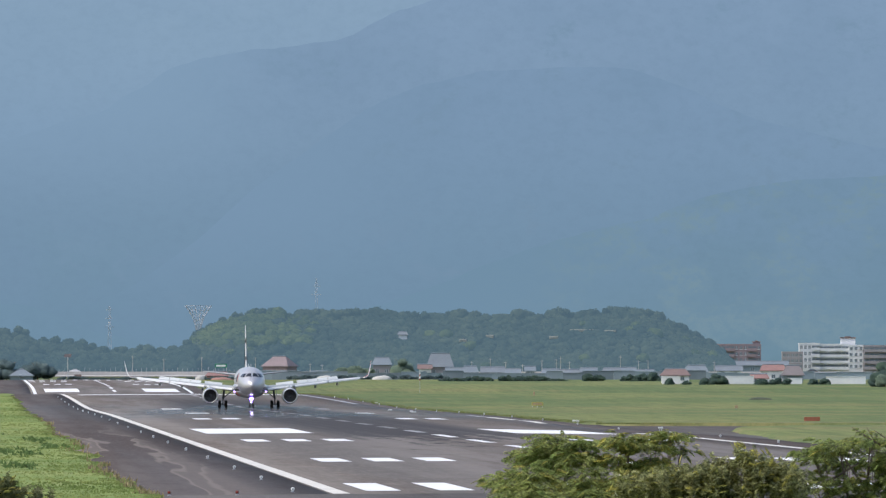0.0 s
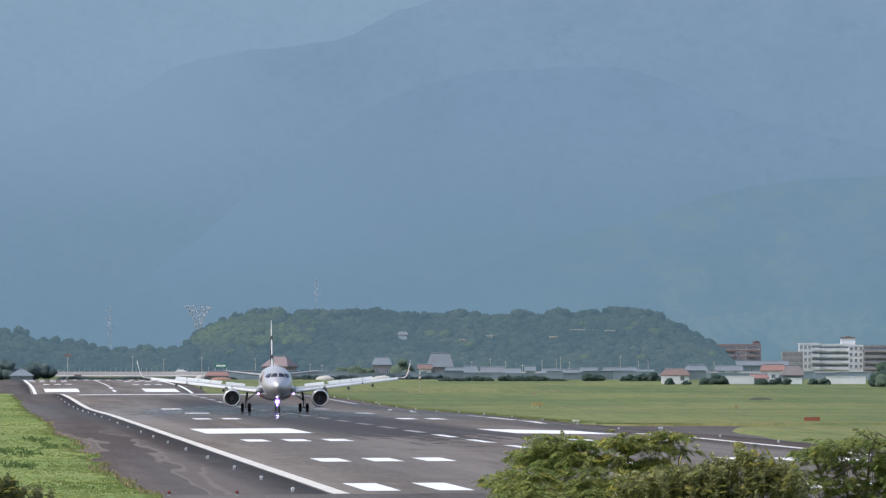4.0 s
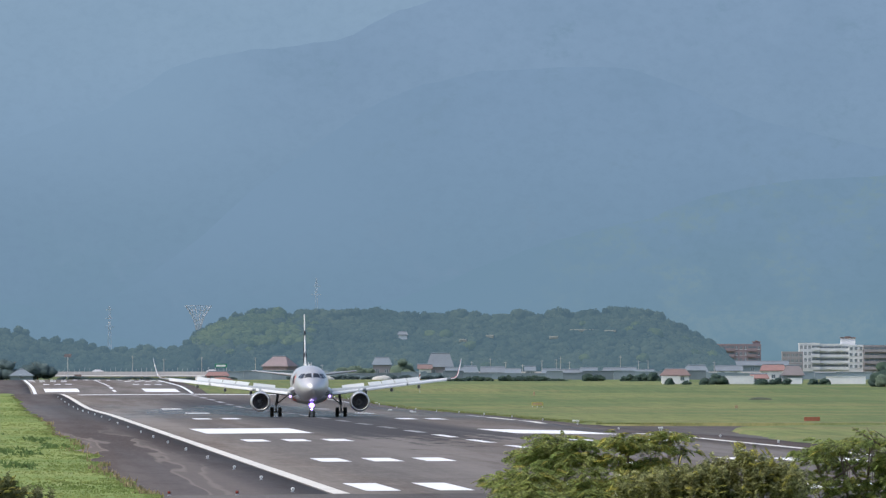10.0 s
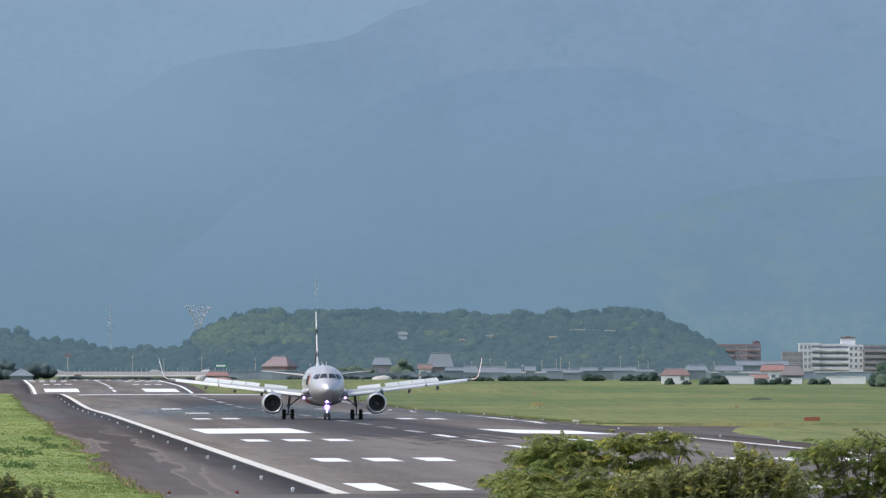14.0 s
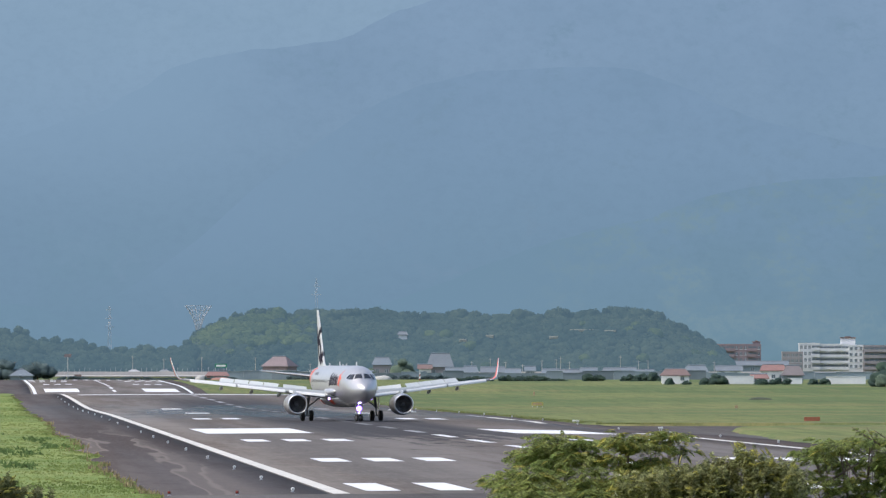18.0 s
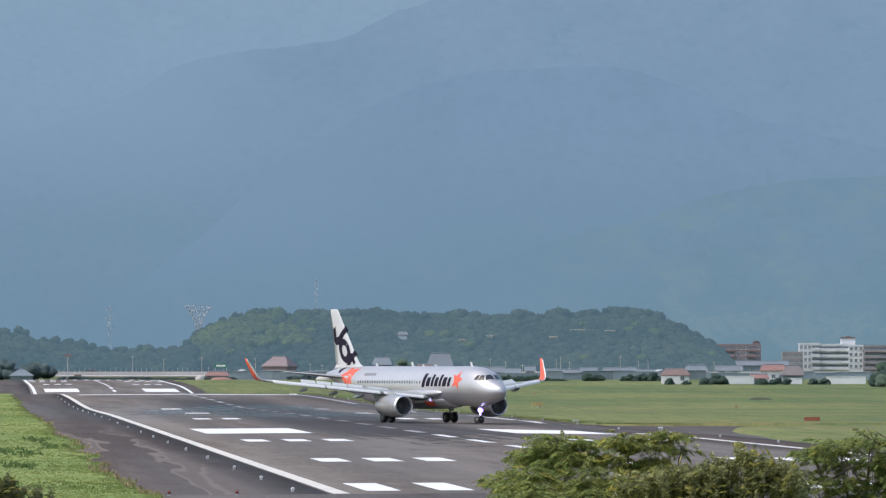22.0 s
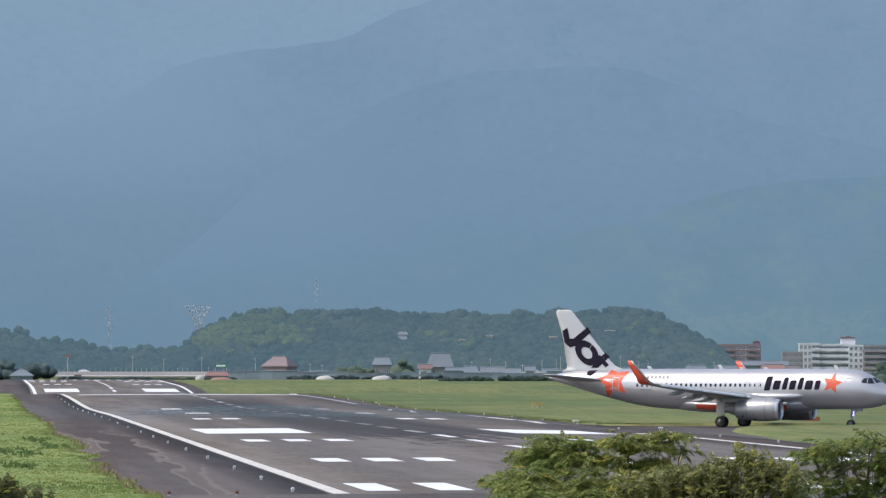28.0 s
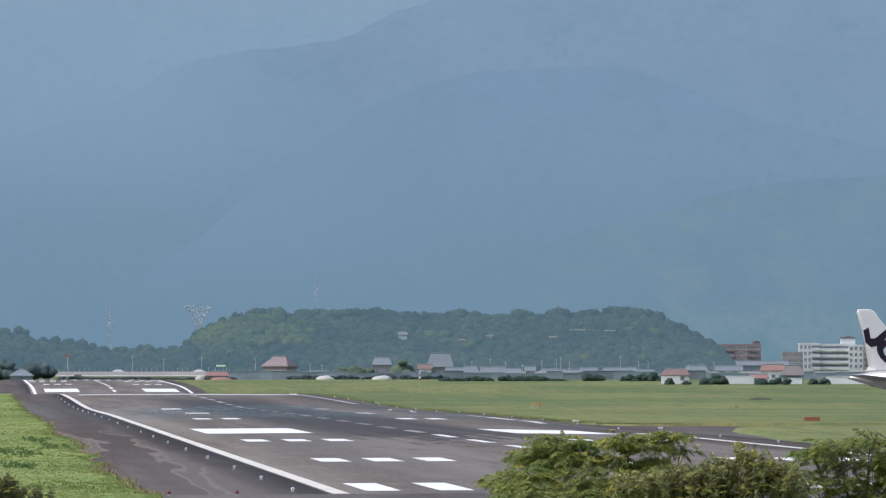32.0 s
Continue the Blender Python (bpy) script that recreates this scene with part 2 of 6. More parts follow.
def curve_at(x, knots):
    """Smooth curve through knots (x, value...): monotone cubic."""
    xs = [k[0] for k in knots]
    i = max(0, min(len(xs) - 2, int(np.searchsorted(xs, x, side="right")) - 1))
    out = []
    for c in range(1, len(knots[0])):
        def slope(j):
            if j <= 0 or j >= len(xs) - 1:
                return 0.0 if len(xs) < 2 else (knots[min(j + 1, len(xs) - 1)][c] - knots[max(j - 1, 0)][c]) / (xs[min(j + 1, len(xs) - 1)] - xs[max(j - 1, 0)])
            a = (knots[j][c] - knots[j - 1][c]) / (xs[j] - xs[j - 1])
            b = (knots[j + 1][c] - knots[j][c]) / (xs[j + 1] - xs[j])
            return 0.0 if a * b <= 0 else 2 * a * b / (a + b)
        h = xs[i + 1] - xs[i]
        t = min(max((x - xs[i]) / h, 0.0), 1.0)
        p, q, s, u = knots[i][c], knots[i + 1][c], slope(i) * h, slope(i + 1) * h
        out.append((2 * t**3 - 3 * t * t + 1) * p + (t**3 - 2 * t * t + t) * s + (3 * t * t - 2 * t**3) * q + (t**3 - t * t) * u)
    return out[0] if len(out) == 1 else out


# ---- the lie of the land: height along the runway, which dips behind a crest ----
LIE = [(-400, 4.35), (70, 4.35), (112, 0.0), (1150, 0.0), (1250, -0.1), (1370, -0.2), (1480, 0.02), (1600, 0.4), (1770, 0.72), (1900, 0.4), (2100, -0.9),
       (2300, -2.1), (2450, -2.3), (2540, -1.9), (2620, -0.9), (2700, 0.0), (2780, 0.45), (2910, 0.95), (3070, 1.5), (3300, 2.0), (3700, 2.6), (5200, 3.2)]


def lie(y):
    return curve_at(y, LIE)


RUNWAY = pose(39.7, 0, 0, 0, 0, 2.874)


def deck(x, y):
    """Height of the pavement at x across and y along: a low camber on the lie of the land."""
    hollow = 0.0
    if x > 4 and 830 < y < 1020:
        hollow = 0.2 * min(1.0, (x - 4) / 14) * math.sin(math.pi * min(max((y - 830) / 190, 0.0), 1.0)) ** 0.7
    return lie(y) + 0.08 - 0.006 * abs(x) - hollow


# ---- surfaces of the place ----
ASPHALT = asphalt_material("runway_asphalt", (0.146, 0.133, 0.125), True, False)
SHOULDER = asphalt_material("shoulder_asphalt", (0.086, 0.075, 0.073), False, True)
PLAIN_ASPHALT = asphalt_material("taxiway_asphalt", (0.1, 0.094, 0.092), False, False)
PAINT = surface("runway_paint", (0.80, 0.81, 0.82), (0.7, 0.71, 0.72), 0.15, 3.0, 0.75, wear=0.18, bump=0.003)
EDGE_PAINT = surface("edge_paint", (0.66, 0.635, 0.585), (0.57, 0.55, 0.51), 0.15, 3.0, 0.75, wear=0.3, bump=0.003)
WORN_PAINT = surface("worn_paint", (0.26, 0.26, 0.28), (0.4, 0.4, 0.42), 0.3, 2.0, 0.8, wear=0.5)
# grey of the far dashes: tyre rubber, with heat haze dimming painted in
FAINT_PAINT = surface("faint_paint", (0.165, 0.16, 0.165), (0.22, 0.215, 0.22), 0.3, 2.0, 0.85, wear=0.6)
GRASS = grass_material("mown_grass", (0.182, 0.208, 0.08), (0.108, 0.152, 0.062), (0.222, 0.192, 0.09), 0.06, 0.0035, 0.62)
LUSH = grass_material("lush_grass", (0.235, 0.29, 0.09), (0.15, 0.22, 0.06), (0.31, 0.32, 0.13), 0.07, 0.012, 0.3)
BLADES = leaf_material("grass_blades", (0.15, 0.185, 0.06), (0.22, 0.24, 0.085), 0.08, 0.9, 0.15, 0.45, 0.88)
LUSH_BLADES = leaf_material("lush_blades", (0.19, 0.26, 0.075), (0.29, 0.33, 0.11), 0.05, 0.9, 0.15, 0.45, 0.9)
CONCRETE = surface("concrete", (0.42, 0.40, 0.37), (0.34, 0.33, 0.31), 0.08, 1.5, 0.85, wear=0.4)
PALE_CONCRETE = surface("pale_concrete", (0.43, 0.41, 0.39), (0.35, 0.34, 0.33), 0.06, 1.0, 0.85, wear=0.4)
STEEL = surface("galvanised_steel", (0.5, 0.51, 0.52), (0.42, 0.43, 0.45), 1.0, 8, 0.45, 0.6)
WHITE = surface("white_enamel", (0.8, 0.8, 0.8), (0.72, 0.72, 0.72), 1.0, 8, 0.5)
RED = surface("red_enamel", (0.15, 0.055, 0.045), (0.12, 0.05, 0.04), 1.5, 9, 0.5)
ORANGE_SIGN = surface("orange_enamel", (0.33, 0.105, 0.058), (0.28, 0.095, 0.052), 1.5, 9, 0.5)
TAN = surface("tan_enamel", (0.4, 0.29, 0.17), (0.34, 0.25, 0.15), 1.5, 9, 0.5)
YELLOW = surface("yellow_enamel", (0.42, 0.36, 0.11), (0.36, 0.31, 0.1), 1.5, 9, 0.5)
GREEN_SIGN = surface("green_enamel", (0.02, 0.22, 0.12), (0.02, 0.18, 0.10), 1.5, 9, 0.5)
BLACK = surface("black_enamel", (0.02, 0.02, 0.022), (0.03, 0.03, 0.03), 1.5, 9, 0.5)

# ---- ground: one sheet to the horizon, following the lie of the land ----
ys = np.concatenate([np.arange(-400, 200, 15), np.arange(200, 3400, 40), np.arange(3400, 5201, 120)])
xs = np.concatenate([np.arange(-4200, -300, 300), np.arange(-300, 301, 20), np.arange(500, 4300, 300)])
gx, gy = np.meshgrid(xs, ys)
gz = np.repeat(np.array([lie(y) for y in ys])[:, None], len(xs), 1) - np.where(gy > 200, 0.45, 0.0)
idx = np.arange(gx.size).reshape(gx.shape)
quads = np.stack([idx[:-1, :-1], idx[:-1, 1:], idx[1:, 1:], idx[1:, :-1]], -1).reshape(-1, 4)
solid("ground", mesh_from("ground", np.stack([gx, gy, gz], -1).reshape(-1, 3), quads, GRASS, True), None,
      "flat airfield ground covered in yellow-green grass", "ground", kind="structure")


def strip(name, x0, x1, y0, y1, mat, label, lift=0.0, step=15.0, cols=4):
    """Pavement strip in the runway's axes, with depth below its edge."""
    n = max(2, int((y1 - y0) / step) + 1)
    yy, xx = np.linspace(y0, y1, n), np.linspace(x0, x1, cols)
    xx = np.unique(np.concatenate([xx, [0.0]])) if x0 < 0 < x1 else xx
    top = np.array([[(x, y, deck(x, y) + lift) for x in xx] for y in yy])
    k = len(xx)
    skirt_l, skirt_r = top[:, 0] - (0, 0, 0.4), top[:, -1] - (0, 0, 0.4)
    full = np.concatenate([skirt_l[:, None], top, skirt_r[:, None]], 1)
    i = np.arange(n * (k + 2)).reshape(n, k + 2)
    f = np.stack([i[:-1, :-1], i[:-1, 1:], i[1:, 1:], i[1:, :-1]], -1).reshape(-1, 4)
    return solid(name, mesh_from(name, full.reshape(-1, 3), f, mat), None, label, "pavement", RUNWAY, kind="structure")


runway = strip("runway", -22.5, 22.5, 449, 3075, ASPHALT, "grey asphalt runway with white markings and dark tyre rubber", cols=8)
strip("shoulder_left", -32.0, -22.5, 449, 3075, SHOULDER, "dark stained asphalt runway shoulder beside the grass")
strip("shoulder_right", 22.5, 26.5, 449, 3075, SHOULDER, "dark asphalt runway shoulder beside mown grass")
strip("overrun", -32.0, 27.0, 330, 448.6, PLAIN_ASPHALT, "grey asphalt overrun before the runway threshold", 0.0, 15, 6)


def painted(name, x0, x1, y0, y1, mat=PAINT, step=30.0, lift=0.02, parent=None):
    """A painted bar on the runway, in its axes."""
    bm = bmesh.new()
    n = max(1, int(math.ceil((y1 - y0) / step)))
    cut = sorted({x0, x1} | ({0.0} if x0 < 0 < x1 else set()))
    rows = [[bm.verts.new((x, y0 + (y1 - y0) * i / n, deck(x, y0 + (y1 - y0) * i / n) + lift)) for x in cut] for i in range(n + 1)]
    for a, b in zip(rows, rows[1:]):
        for j in range(len(cut) - 1):
            bm.faces.new((a[j], a[j + 1], b[j + 1], b[j]))
    for f in list(bm.faces):
        f.normal_update()
    return part(name, bm, mat, parent or runway)


for side in (-1, 1):
    for k in range(6):
        c = side * (19.6 - 3.55 * k)
        painted("threshold_stripe", c - 0.85, c + 0.85, 458, 487.5)
        painted("threshold_stripe", c - 0.85, c + 0.85, 3025, 3055)
    for y0, bars in ((595, 3), (753, 3), (1061, 2)):
        for k in range(bars):
            a = side * (9 + 3.3 * k)
            a, b = (a, a + side * 1.85)
            painted("touchdown_bar", min(a, b), max(a, b), y0, y0 + 22.5)
    painted("aiming_bar", *sorted((side * 9, side * 18.5)), 842, 908)
    for y0 in (2790, 2940):
        for k in range(3 if y0 < 2900 else 4):
            a = side * (9 + 3.3 * k)
            painted("touchdown_bar", *sorted((a, a + side * 1.85)), y0, y0 + 22.5)
    painted("aiming_bar", *sorted((side * 9, side * 18.5)), 2600, 2662)
painted("touchdown_bar", -11.9, -9.0, 1198, 1220)
painted("touchdown_bar", 9.9, 12.0, 1198, 1220)
painted("touchdown_bar", -12.0, -9.2, 1348, 1370)
painted("touchdown_bar", 10.2, 12.0, 1348, 1370, WORN_PAINT)
painted("edge_line", -22.4, -21.6, 449, 1800, EDGE_PAINT)
painted("edge_line", -21.9, -21.0, 2555, 3060)
for y0, y1, coat in ((449, 868, EDGE_PAINT), (1005, 1046, EDGE_PAINT), (1058, 1112, EDGE_PAINT), (1128, 1155, WORN_PAINT), (1490, 1800, WORN_PAINT)):
    painted("edge_line", 21.0, 21.9, y0, y1, coat)
painted("edge_line", 21.0, 21.9, 2555, 3060)
painted("cross_line", -19.5, 21.0, 1728, 1750, lift=0.04)
y0 = 511.0
while y0 < 2990:
    if not 1790 < y0 < 2550:
        painted("centre_line_dash", 0.2, 1.1, y0, y0 + 30, FAINT_PAINT if 890 < y0 < 1490 else WORN_PAINT if 810 < y0 < 1800 else PAINT)
    y0 += 55.0

# taxiway to the apron, off the right edge, behind long grass
bm = bmesh.new()
ring = [bm.verts.new((x, y, 0.0)) for x, y in [(26.45, 1004), (29, 992), (40, 984), (56, 972), (300, 965), (300, 941), (56, 947), (42, 938), (36, 922), (33, 895), (32, 860), (31.5, 800), (29, 750), (26.45, 700)]]
top = bm.faces.new(ring)
bmesh.ops.translate(bm, vec=(0, 0, -0.27), verts=bm.verts)
out = bmesh.ops.extrude_face_region(bm, geom=[top])
bmesh.ops.translate(bm, vec=(0, 0, -0.3), verts=[v for v in out["geom"] if isinstance(v, bmesh.types.BMVert)])
solid("taxiway", bm, PLAIN_ASPHALT, "grey asphalt taxiway turning off the runway", "pavement", RUNWAY, kind="structure")


# ---- grass: uneven turf sheets with tufts of blades ----
def turf(name, corner, y0, y1, mat, rise, label, nx, ny, width):
    """Uneven sheet of turf in the runway's axes; corner(y) is its edge beside the pavement, width(y) its signed breadth."""
    yy = y0 + (y1 - y0) * np.linspace(0, 1, ny) ** 1.5
    v = np.zeros((ny, nx, 3))
    for i, y in enumerate(yy):
        x0, w = corner(y), width(y)
        for j in range(nx):
            t = (j / (nx - 1)) ** 1.6
            x = x0 + w * t
            h = noise.fractal((x * 0.11, y * 0.03, 3.1), 1.0, 2.0, 4) * 0.04 + noise.fractal((x * 0.6, y * 0.25, 7.7), 1.0, 2.0, 2) * 0.03
            v[i, j] = x, y, lie(y) + (-0.3 if j == 0 else rise(x, y) + h)
    i = np.arange(nx * ny).reshape(ny, nx)
    f = np.stack([i[:-1, :-1], i[:-1, 1:], i[1:, 1:], i[1:, :-1]], -1).reshape(-1, 4)
    solid(name, mesh_from(name, v.reshape(-1, 3), f, mat, True), None, label, "grass", RUNWAY, kind="stuff")


def wobble(y, seed):
    return 1.0 * noise.noise((y * 0.03, seed, 0)) + 0.5 * noise.noise((y * 0.15, seed, 4))


def right_edge(y):
    base = curve_at(y, [(300, 27.0), (640, 26.0), (772, 28.5), (850, 31.0), (900, 33.0), (922, 36.0), (936, 46.0), (979, 60.0), (984, 42.0), (989, 30.0), (998, 25.0), (1040, 24.2), (1100, 24.2), (1200, 24.4), (1700, 24.5), (2500, 25), (3100, 26)])
    return base + wobble(y, 2.2) * (1.0 if y < 940 else 0.55)


turf("grass_right_near", lambda y: min(right_edge(y), 70), 330, 936, GRASS, lambda x, y: 0.0 + min(max((x - 30) / 10, 0), 1) * curve_at(y, [(300, 0.1), (760, 0.06), (880, 0.14), (936, 0.18)]), "mown yellow-green grass beside the runway", 46, 150, lambda y: 160 + y * 0.1)
turf("grass_right_far", lambda y: min(right_edge(y), 70), 978, 3060, GRASS, lambda x, y: 0.03 + 0.12 * min(max((x - 27) / 60, 0), 1), "wide yellow-green grass field behind the taxiway", 60, 300, lambda y: 200 + y * 0.12)
turf("grass_left", lambda y: -31.4 - wobble(y, 5.5), 330, 3060, LUSH, lambda x, y: 0.02 + 0.25 * min(max((-x - 32) / 20, 0), 1), "bright green uncut grass beside the shoulder", 46, 300, lambda y: -(70 + y * 0.12))


def tufts(name, count, place, mat, height, label, blades=5, lean=0.35):
    """Tufts of bent blades: place(r) gives x, y, z of one in the runway's axes."""
    rnd = np.random.RandomState(len(name) * 7 + count)
    base = np.array([place(rnd) for _ in range(count)]).repeat(blades, 0)
    m = len(base)
    ang, h = rnd.rand(m) * 6.283, height * (0.45 + 0.75 * rnd.rand(m))
    base = base + np.stack([rnd.randn(m) * 0.12, rnd.randn(m) * 0.12, np.zeros(m)], -1)
    side = np.stack([np.cos(ang), np.sin(ang), np.zeros(m)], -1) * (0.035 + 0.04 * rnd.rand(m))[:, None]
    tilt = rnd.randn(m, 2) * lean
    tip = base + np.stack([tilt[:, 0] * h, tilt[:, 1] * h, h], -1)
    mid = base * 0.45 + tip * 0.55 - np.stack([tilt[:, 0] * h, tilt[:, 1] * h, -0.1 * h], -1) * 0.15
    v = np.stack([base - side, base + side, mid + side * 0.8, tip, mid - side * 0.8], 1).reshape(-1, 3)
    f = np.arange(m * 5).reshape(-1, 5)
    solid(name, mesh_from(name, v, f, mat), None, label, "grass", RUNWAY, kind="stuff")


def left_spot(r):
    y = 400 + 1300 * r.rand() ** 2.2
    x = -31.6 - wobble(y, 5.5) - 22 * r.rand() ** 1.7 * min(1, y / 900 + 0.3)
    return x, y, lie(y) + 0.02 + 0.25 * min(max((-x - 32) / 20, 0), 1) - 0.06


def right_spot(r):
    if r.rand() < 0.25:
        x, y = 26 + 36 * r.rand(), 986 + 3 * r.rand()
        return x, y, lie(y) - 0.06
    y = 1000 + 900 * r.rand() ** 1.5
    x = min(right_edge(y), 70) + 0.1 + 2.4 * r.rand() ** 1.5
    return x, y, lie(y) - 0.04 + 0.05 * min(max((x - 27) / 25, 0), 1)



def weed_spot(r):
    cx, cy = ((-38.5, 590), (-35.6, 640), (-37.2, 655), (-41.0, 620), (-34.0, 760), (-36.5, 560), (-33.4, 700), (-38.0, 820))[r.randint(8)]
    x, y = cx + r.randn() * 0.5, cy + r.randn() * 9
    return x, y, lie(y) + 0.02 + 0.25 * min(max((-x - 32) / 20, 0), 1) - 0.05


WEED_LEAF = leaf_material("weed_leaf", (0.1, 0.17, 0.055), (0.14, 0.21, 0.07), 0.5, 0.8, 0.2, 0.35, 0.75)
tufts("grass_tufts_left", 15000, left_spot, LUSH_BLADES, 0.12, "tall bright green grass tufts on the verge", 5)
def verge_spot(r):
    y = 440 + 700 * r.rand() ** 1.8
    return -31.2 - wobble(y, 5.5) - 0.9 * r.rand(), y, lie(y) - 0.1


tufts("weeds", 200, weed_spot, WEED_LEAF, 0.3, "dark green broad weeds in the verge", 6, 0.6)
DRY = leaf_material("dry_stems", (0.30, 0.24, 0.12), (0.36, 0.3, 0.17), 0.5, 0.9, 0.3, 0.2)
tufts("dry_stems", 150, verge_spot, DRY, 0.34, "dry brown grass stems along the shoulder", 4, 0.2)
tufts("grass_tufts_right", 2200, right_spot, BLADES, 0.15, "short yellow-green grass tufts along the runway edge", 4)


# ---- the airliner: x forward, y to its left, z up, origin on the ground between the main wheels ----
SILVER = surface("silver_paint", (0.57, 0.565, 0.575), (0.52, 0.515, 0.53), 0.15, 2.5, 0.38, 0.56, wear=0.08, coat=0.1)
FIN_WHITE = surface("white_paint", (0.56, 0.57, 0.585), (0.52, 0.53, 0.545), 0.2, 3.0, 0.4, wear=0.08, coat=0.2)
WING_GREY = surface("wing_grey", (0.36, 0.385, 0.39), (0.31, 0.335, 0.34), 0.3, 4.0, 0.42, 0.1, wear=0.2)
TAIL_GREY = surface("tailplane_grey", (0.34, 0.35, 0.36), (0.3, 0.31, 0.32), 0.3, 4.0, 0.42, 0.1, wear=0.2)
SLAT = surface("slat_paint", (0.7, 0.71, 0.71), (0.64, 0.65, 0.65), 0.3, 4.0, 0.4, 0.1, wear=0.15)
SPOILER_PAINT = surface("spoiler_paint", (0.6, 0.63, 0.63), (0.54, 0.57, 0.57), 0.3, 4.0, 0.42, 0.1, wear=0.2)
NACELLE = surface("nacelle_silver", (0.46, 0.455, 0.46), (0.36, 0.355, 0.36), 0.6, 3.0, 0.36, 0.5, wear=0.3, coat=0.2)
LIP = surface("polished_lip", (0.75, 0.75, 0.76), (0.68, 0.68, 0.7), 1.0, 6.0, 0.38, 0.8)
ORANGE = surface("orange_paint", (0.76, 0.115, 0.055), (0.7, 0.1, 0.05), 0.3, 4.0, 0.42, wear=0.1)
INK = surface("dark_livery_paint", (0.014, 0.01, 0.022), (0.018, 0.013, 0.027), 0.5, 5.0, 0.7, wear=0.1)
INK.node_tree.nodes["Principled BSDF"].inputs["Specular IOR Level"].default_value = 0.15
GREY_MARK = surface("grey_mark", (0.16, 0.16, 0.18), (0.2, 0.2, 0.22), 1, 6, 0.5)
COCKPIT = surface("dark_glazing", (0.012, 0.013, 0.016), (0.018, 0.018, 0.02), 1.0, 5.0, 0.08, wear=0.0, coat=0.5)
TYRE = surface("tyre_rubber", (0.022, 0.021, 0.02), (0.032, 0.03, 0.028), 2.0, 14.0, 0.85, bump=0.004)
RIM = surface("wheel_rim", (0.2, 0.2, 0.2), (0.15, 0.15, 0.15), 3.0, 15.0, 0.45, 0.5)
STRUT = surface("gear_strut", (0.36, 0.36, 0.37), (0.28, 0.28, 0.29), 2.0, 12.0, 0.65, 0.1)
HOLLOW = surface("dark_intake", (0.2, 0.2, 0.21), (0.25, 0.25, 0.25), 2.0, 9.0, 0.5, 0.3)
BLADE = surface("fan_blade", (0.3, 0.3, 0.31), (0.2, 0.2, 0.21), 2.0, 9.0, 0.35, 0.6)
LANDING_GLOW = glow_material("landing_light_glow", (0.84, 0.77, 1.0), 16.0)
ROOT_GLOW = glow_material("wing_light_glow", (0.5, 0.33, 1.0), 2.4)
VIOLET_GLOW = glow_material("halo_glow", (0.26, 0.12, 1.0), 3.2)

NOSE = 17.71
# distance from the nose: top, bottom, half width
BODY = [(0.0, 3.37, 3.33, 0.02), (0.06, 3.55, 3.14, 0.2), (0.2, 3.74, 2.95, 0.4), (0.5, 3.98, 2.7, 0.68), (1.0, 4.25, 2.45, 1.0), (1.6, 4.53, 2.25, 1.27), (2.2, 4.92, 2.1, 1.47), (2.8, 5.3, 2.0, 1.63),
        (3.6, 5.64, 1.9, 1.78), (4.6, 5.85, 1.84, 1.9), (6.0, 5.95, 1.83, 1.97), (8, 5.97, 1.83, 1.975), (23.5, 5.97, 1.83, 1.975), (25.5, 5.97, 1.93, 1.95), (28, 5.97, 2.27, 1.87),
        (30, 5.95, 2.72, 1.7), (32, 5.9, 3.24, 1.46), (34, 5.8, 3.82, 1.12), (36, 5.58, 4.42, 0.7), (37.1, 5.36, 4.75, 0.4), (37.57, 5.2, 4.9, 0.2)]


def skin(u, angle, off=0.0):
    """A point of the fuselage skin at u; angle in degrees from the crown, positive to the left side."""
    top, low, half = curve_at(NOSE - u, BODY)
    c, h = (top + low) / 2, (top - low) / 2
    s, k = math.sin(radians(angle)), math.cos(radians(angle))
    return Vector((u, (half + off) * s, c + (h + off) * k))


def skin_z(u, z, side, off=0.012):
    """The skin point of one side at height z."""
    top, low, half = curve_at(NOSE - u, BODY)
    c, h = (top + low) / 2, (top - low) / 2
    k = max(-0.999, min(0.999, (z - c) / h))
    s = math.sqrt(1 - k * k)
    return Vector((u, side * (half * s + off * s), z + off * k))


def decal(points, side, level=0.15, off=0.014):
    """A livery shape laid on the fuselage's side: points of its outline as (u, z)."""
    bm = bmesh.new()
    dense = []
    for (a, b), (c, d) in zip(points, points[1:] + points[:1]):
        k = max(1, int(math.hypot(c - a, d - b) / 0.25))
        dense += [(a + (c - a) * i / k, b + (d - b) * i / k) for i in range(k)]
    bm.faces.new([bm.verts.new((u, 0, z)) for u, z in dense])
    zs = [p[1] for p in points]
    z = min(zs) + level
    while z < max(zs):
        bmesh.ops.bisect_plane(bm, geom=bm.verts[:] + bm.edges[:] + bm.faces[:], plane_co=(0, 0, z), plane_no=(0, 0, 1))
        z += level
    bmesh.ops.triangulate(bm, faces=bm.faces[:])
    for v in bm.verts:
        v.co = skin_z(v.co.x, v.co.z, side, off)
    return bm


def rounded(u0, u1, z0, z1, r, n=3):
    pts = []
    for cx, cz, a in ((u1 - r, z1 - r, 0), (u0 + r, z1 - r, 90), (u0 + r, z0 + r, 180), (u1 - r, z0 + r, 270)):
        pts += [(cx + r * math.cos(radians(a + 90 * i / n)), cz + r * math.sin(radians(a + 90 * i / n))) for i in range(n + 1)]
    return pts


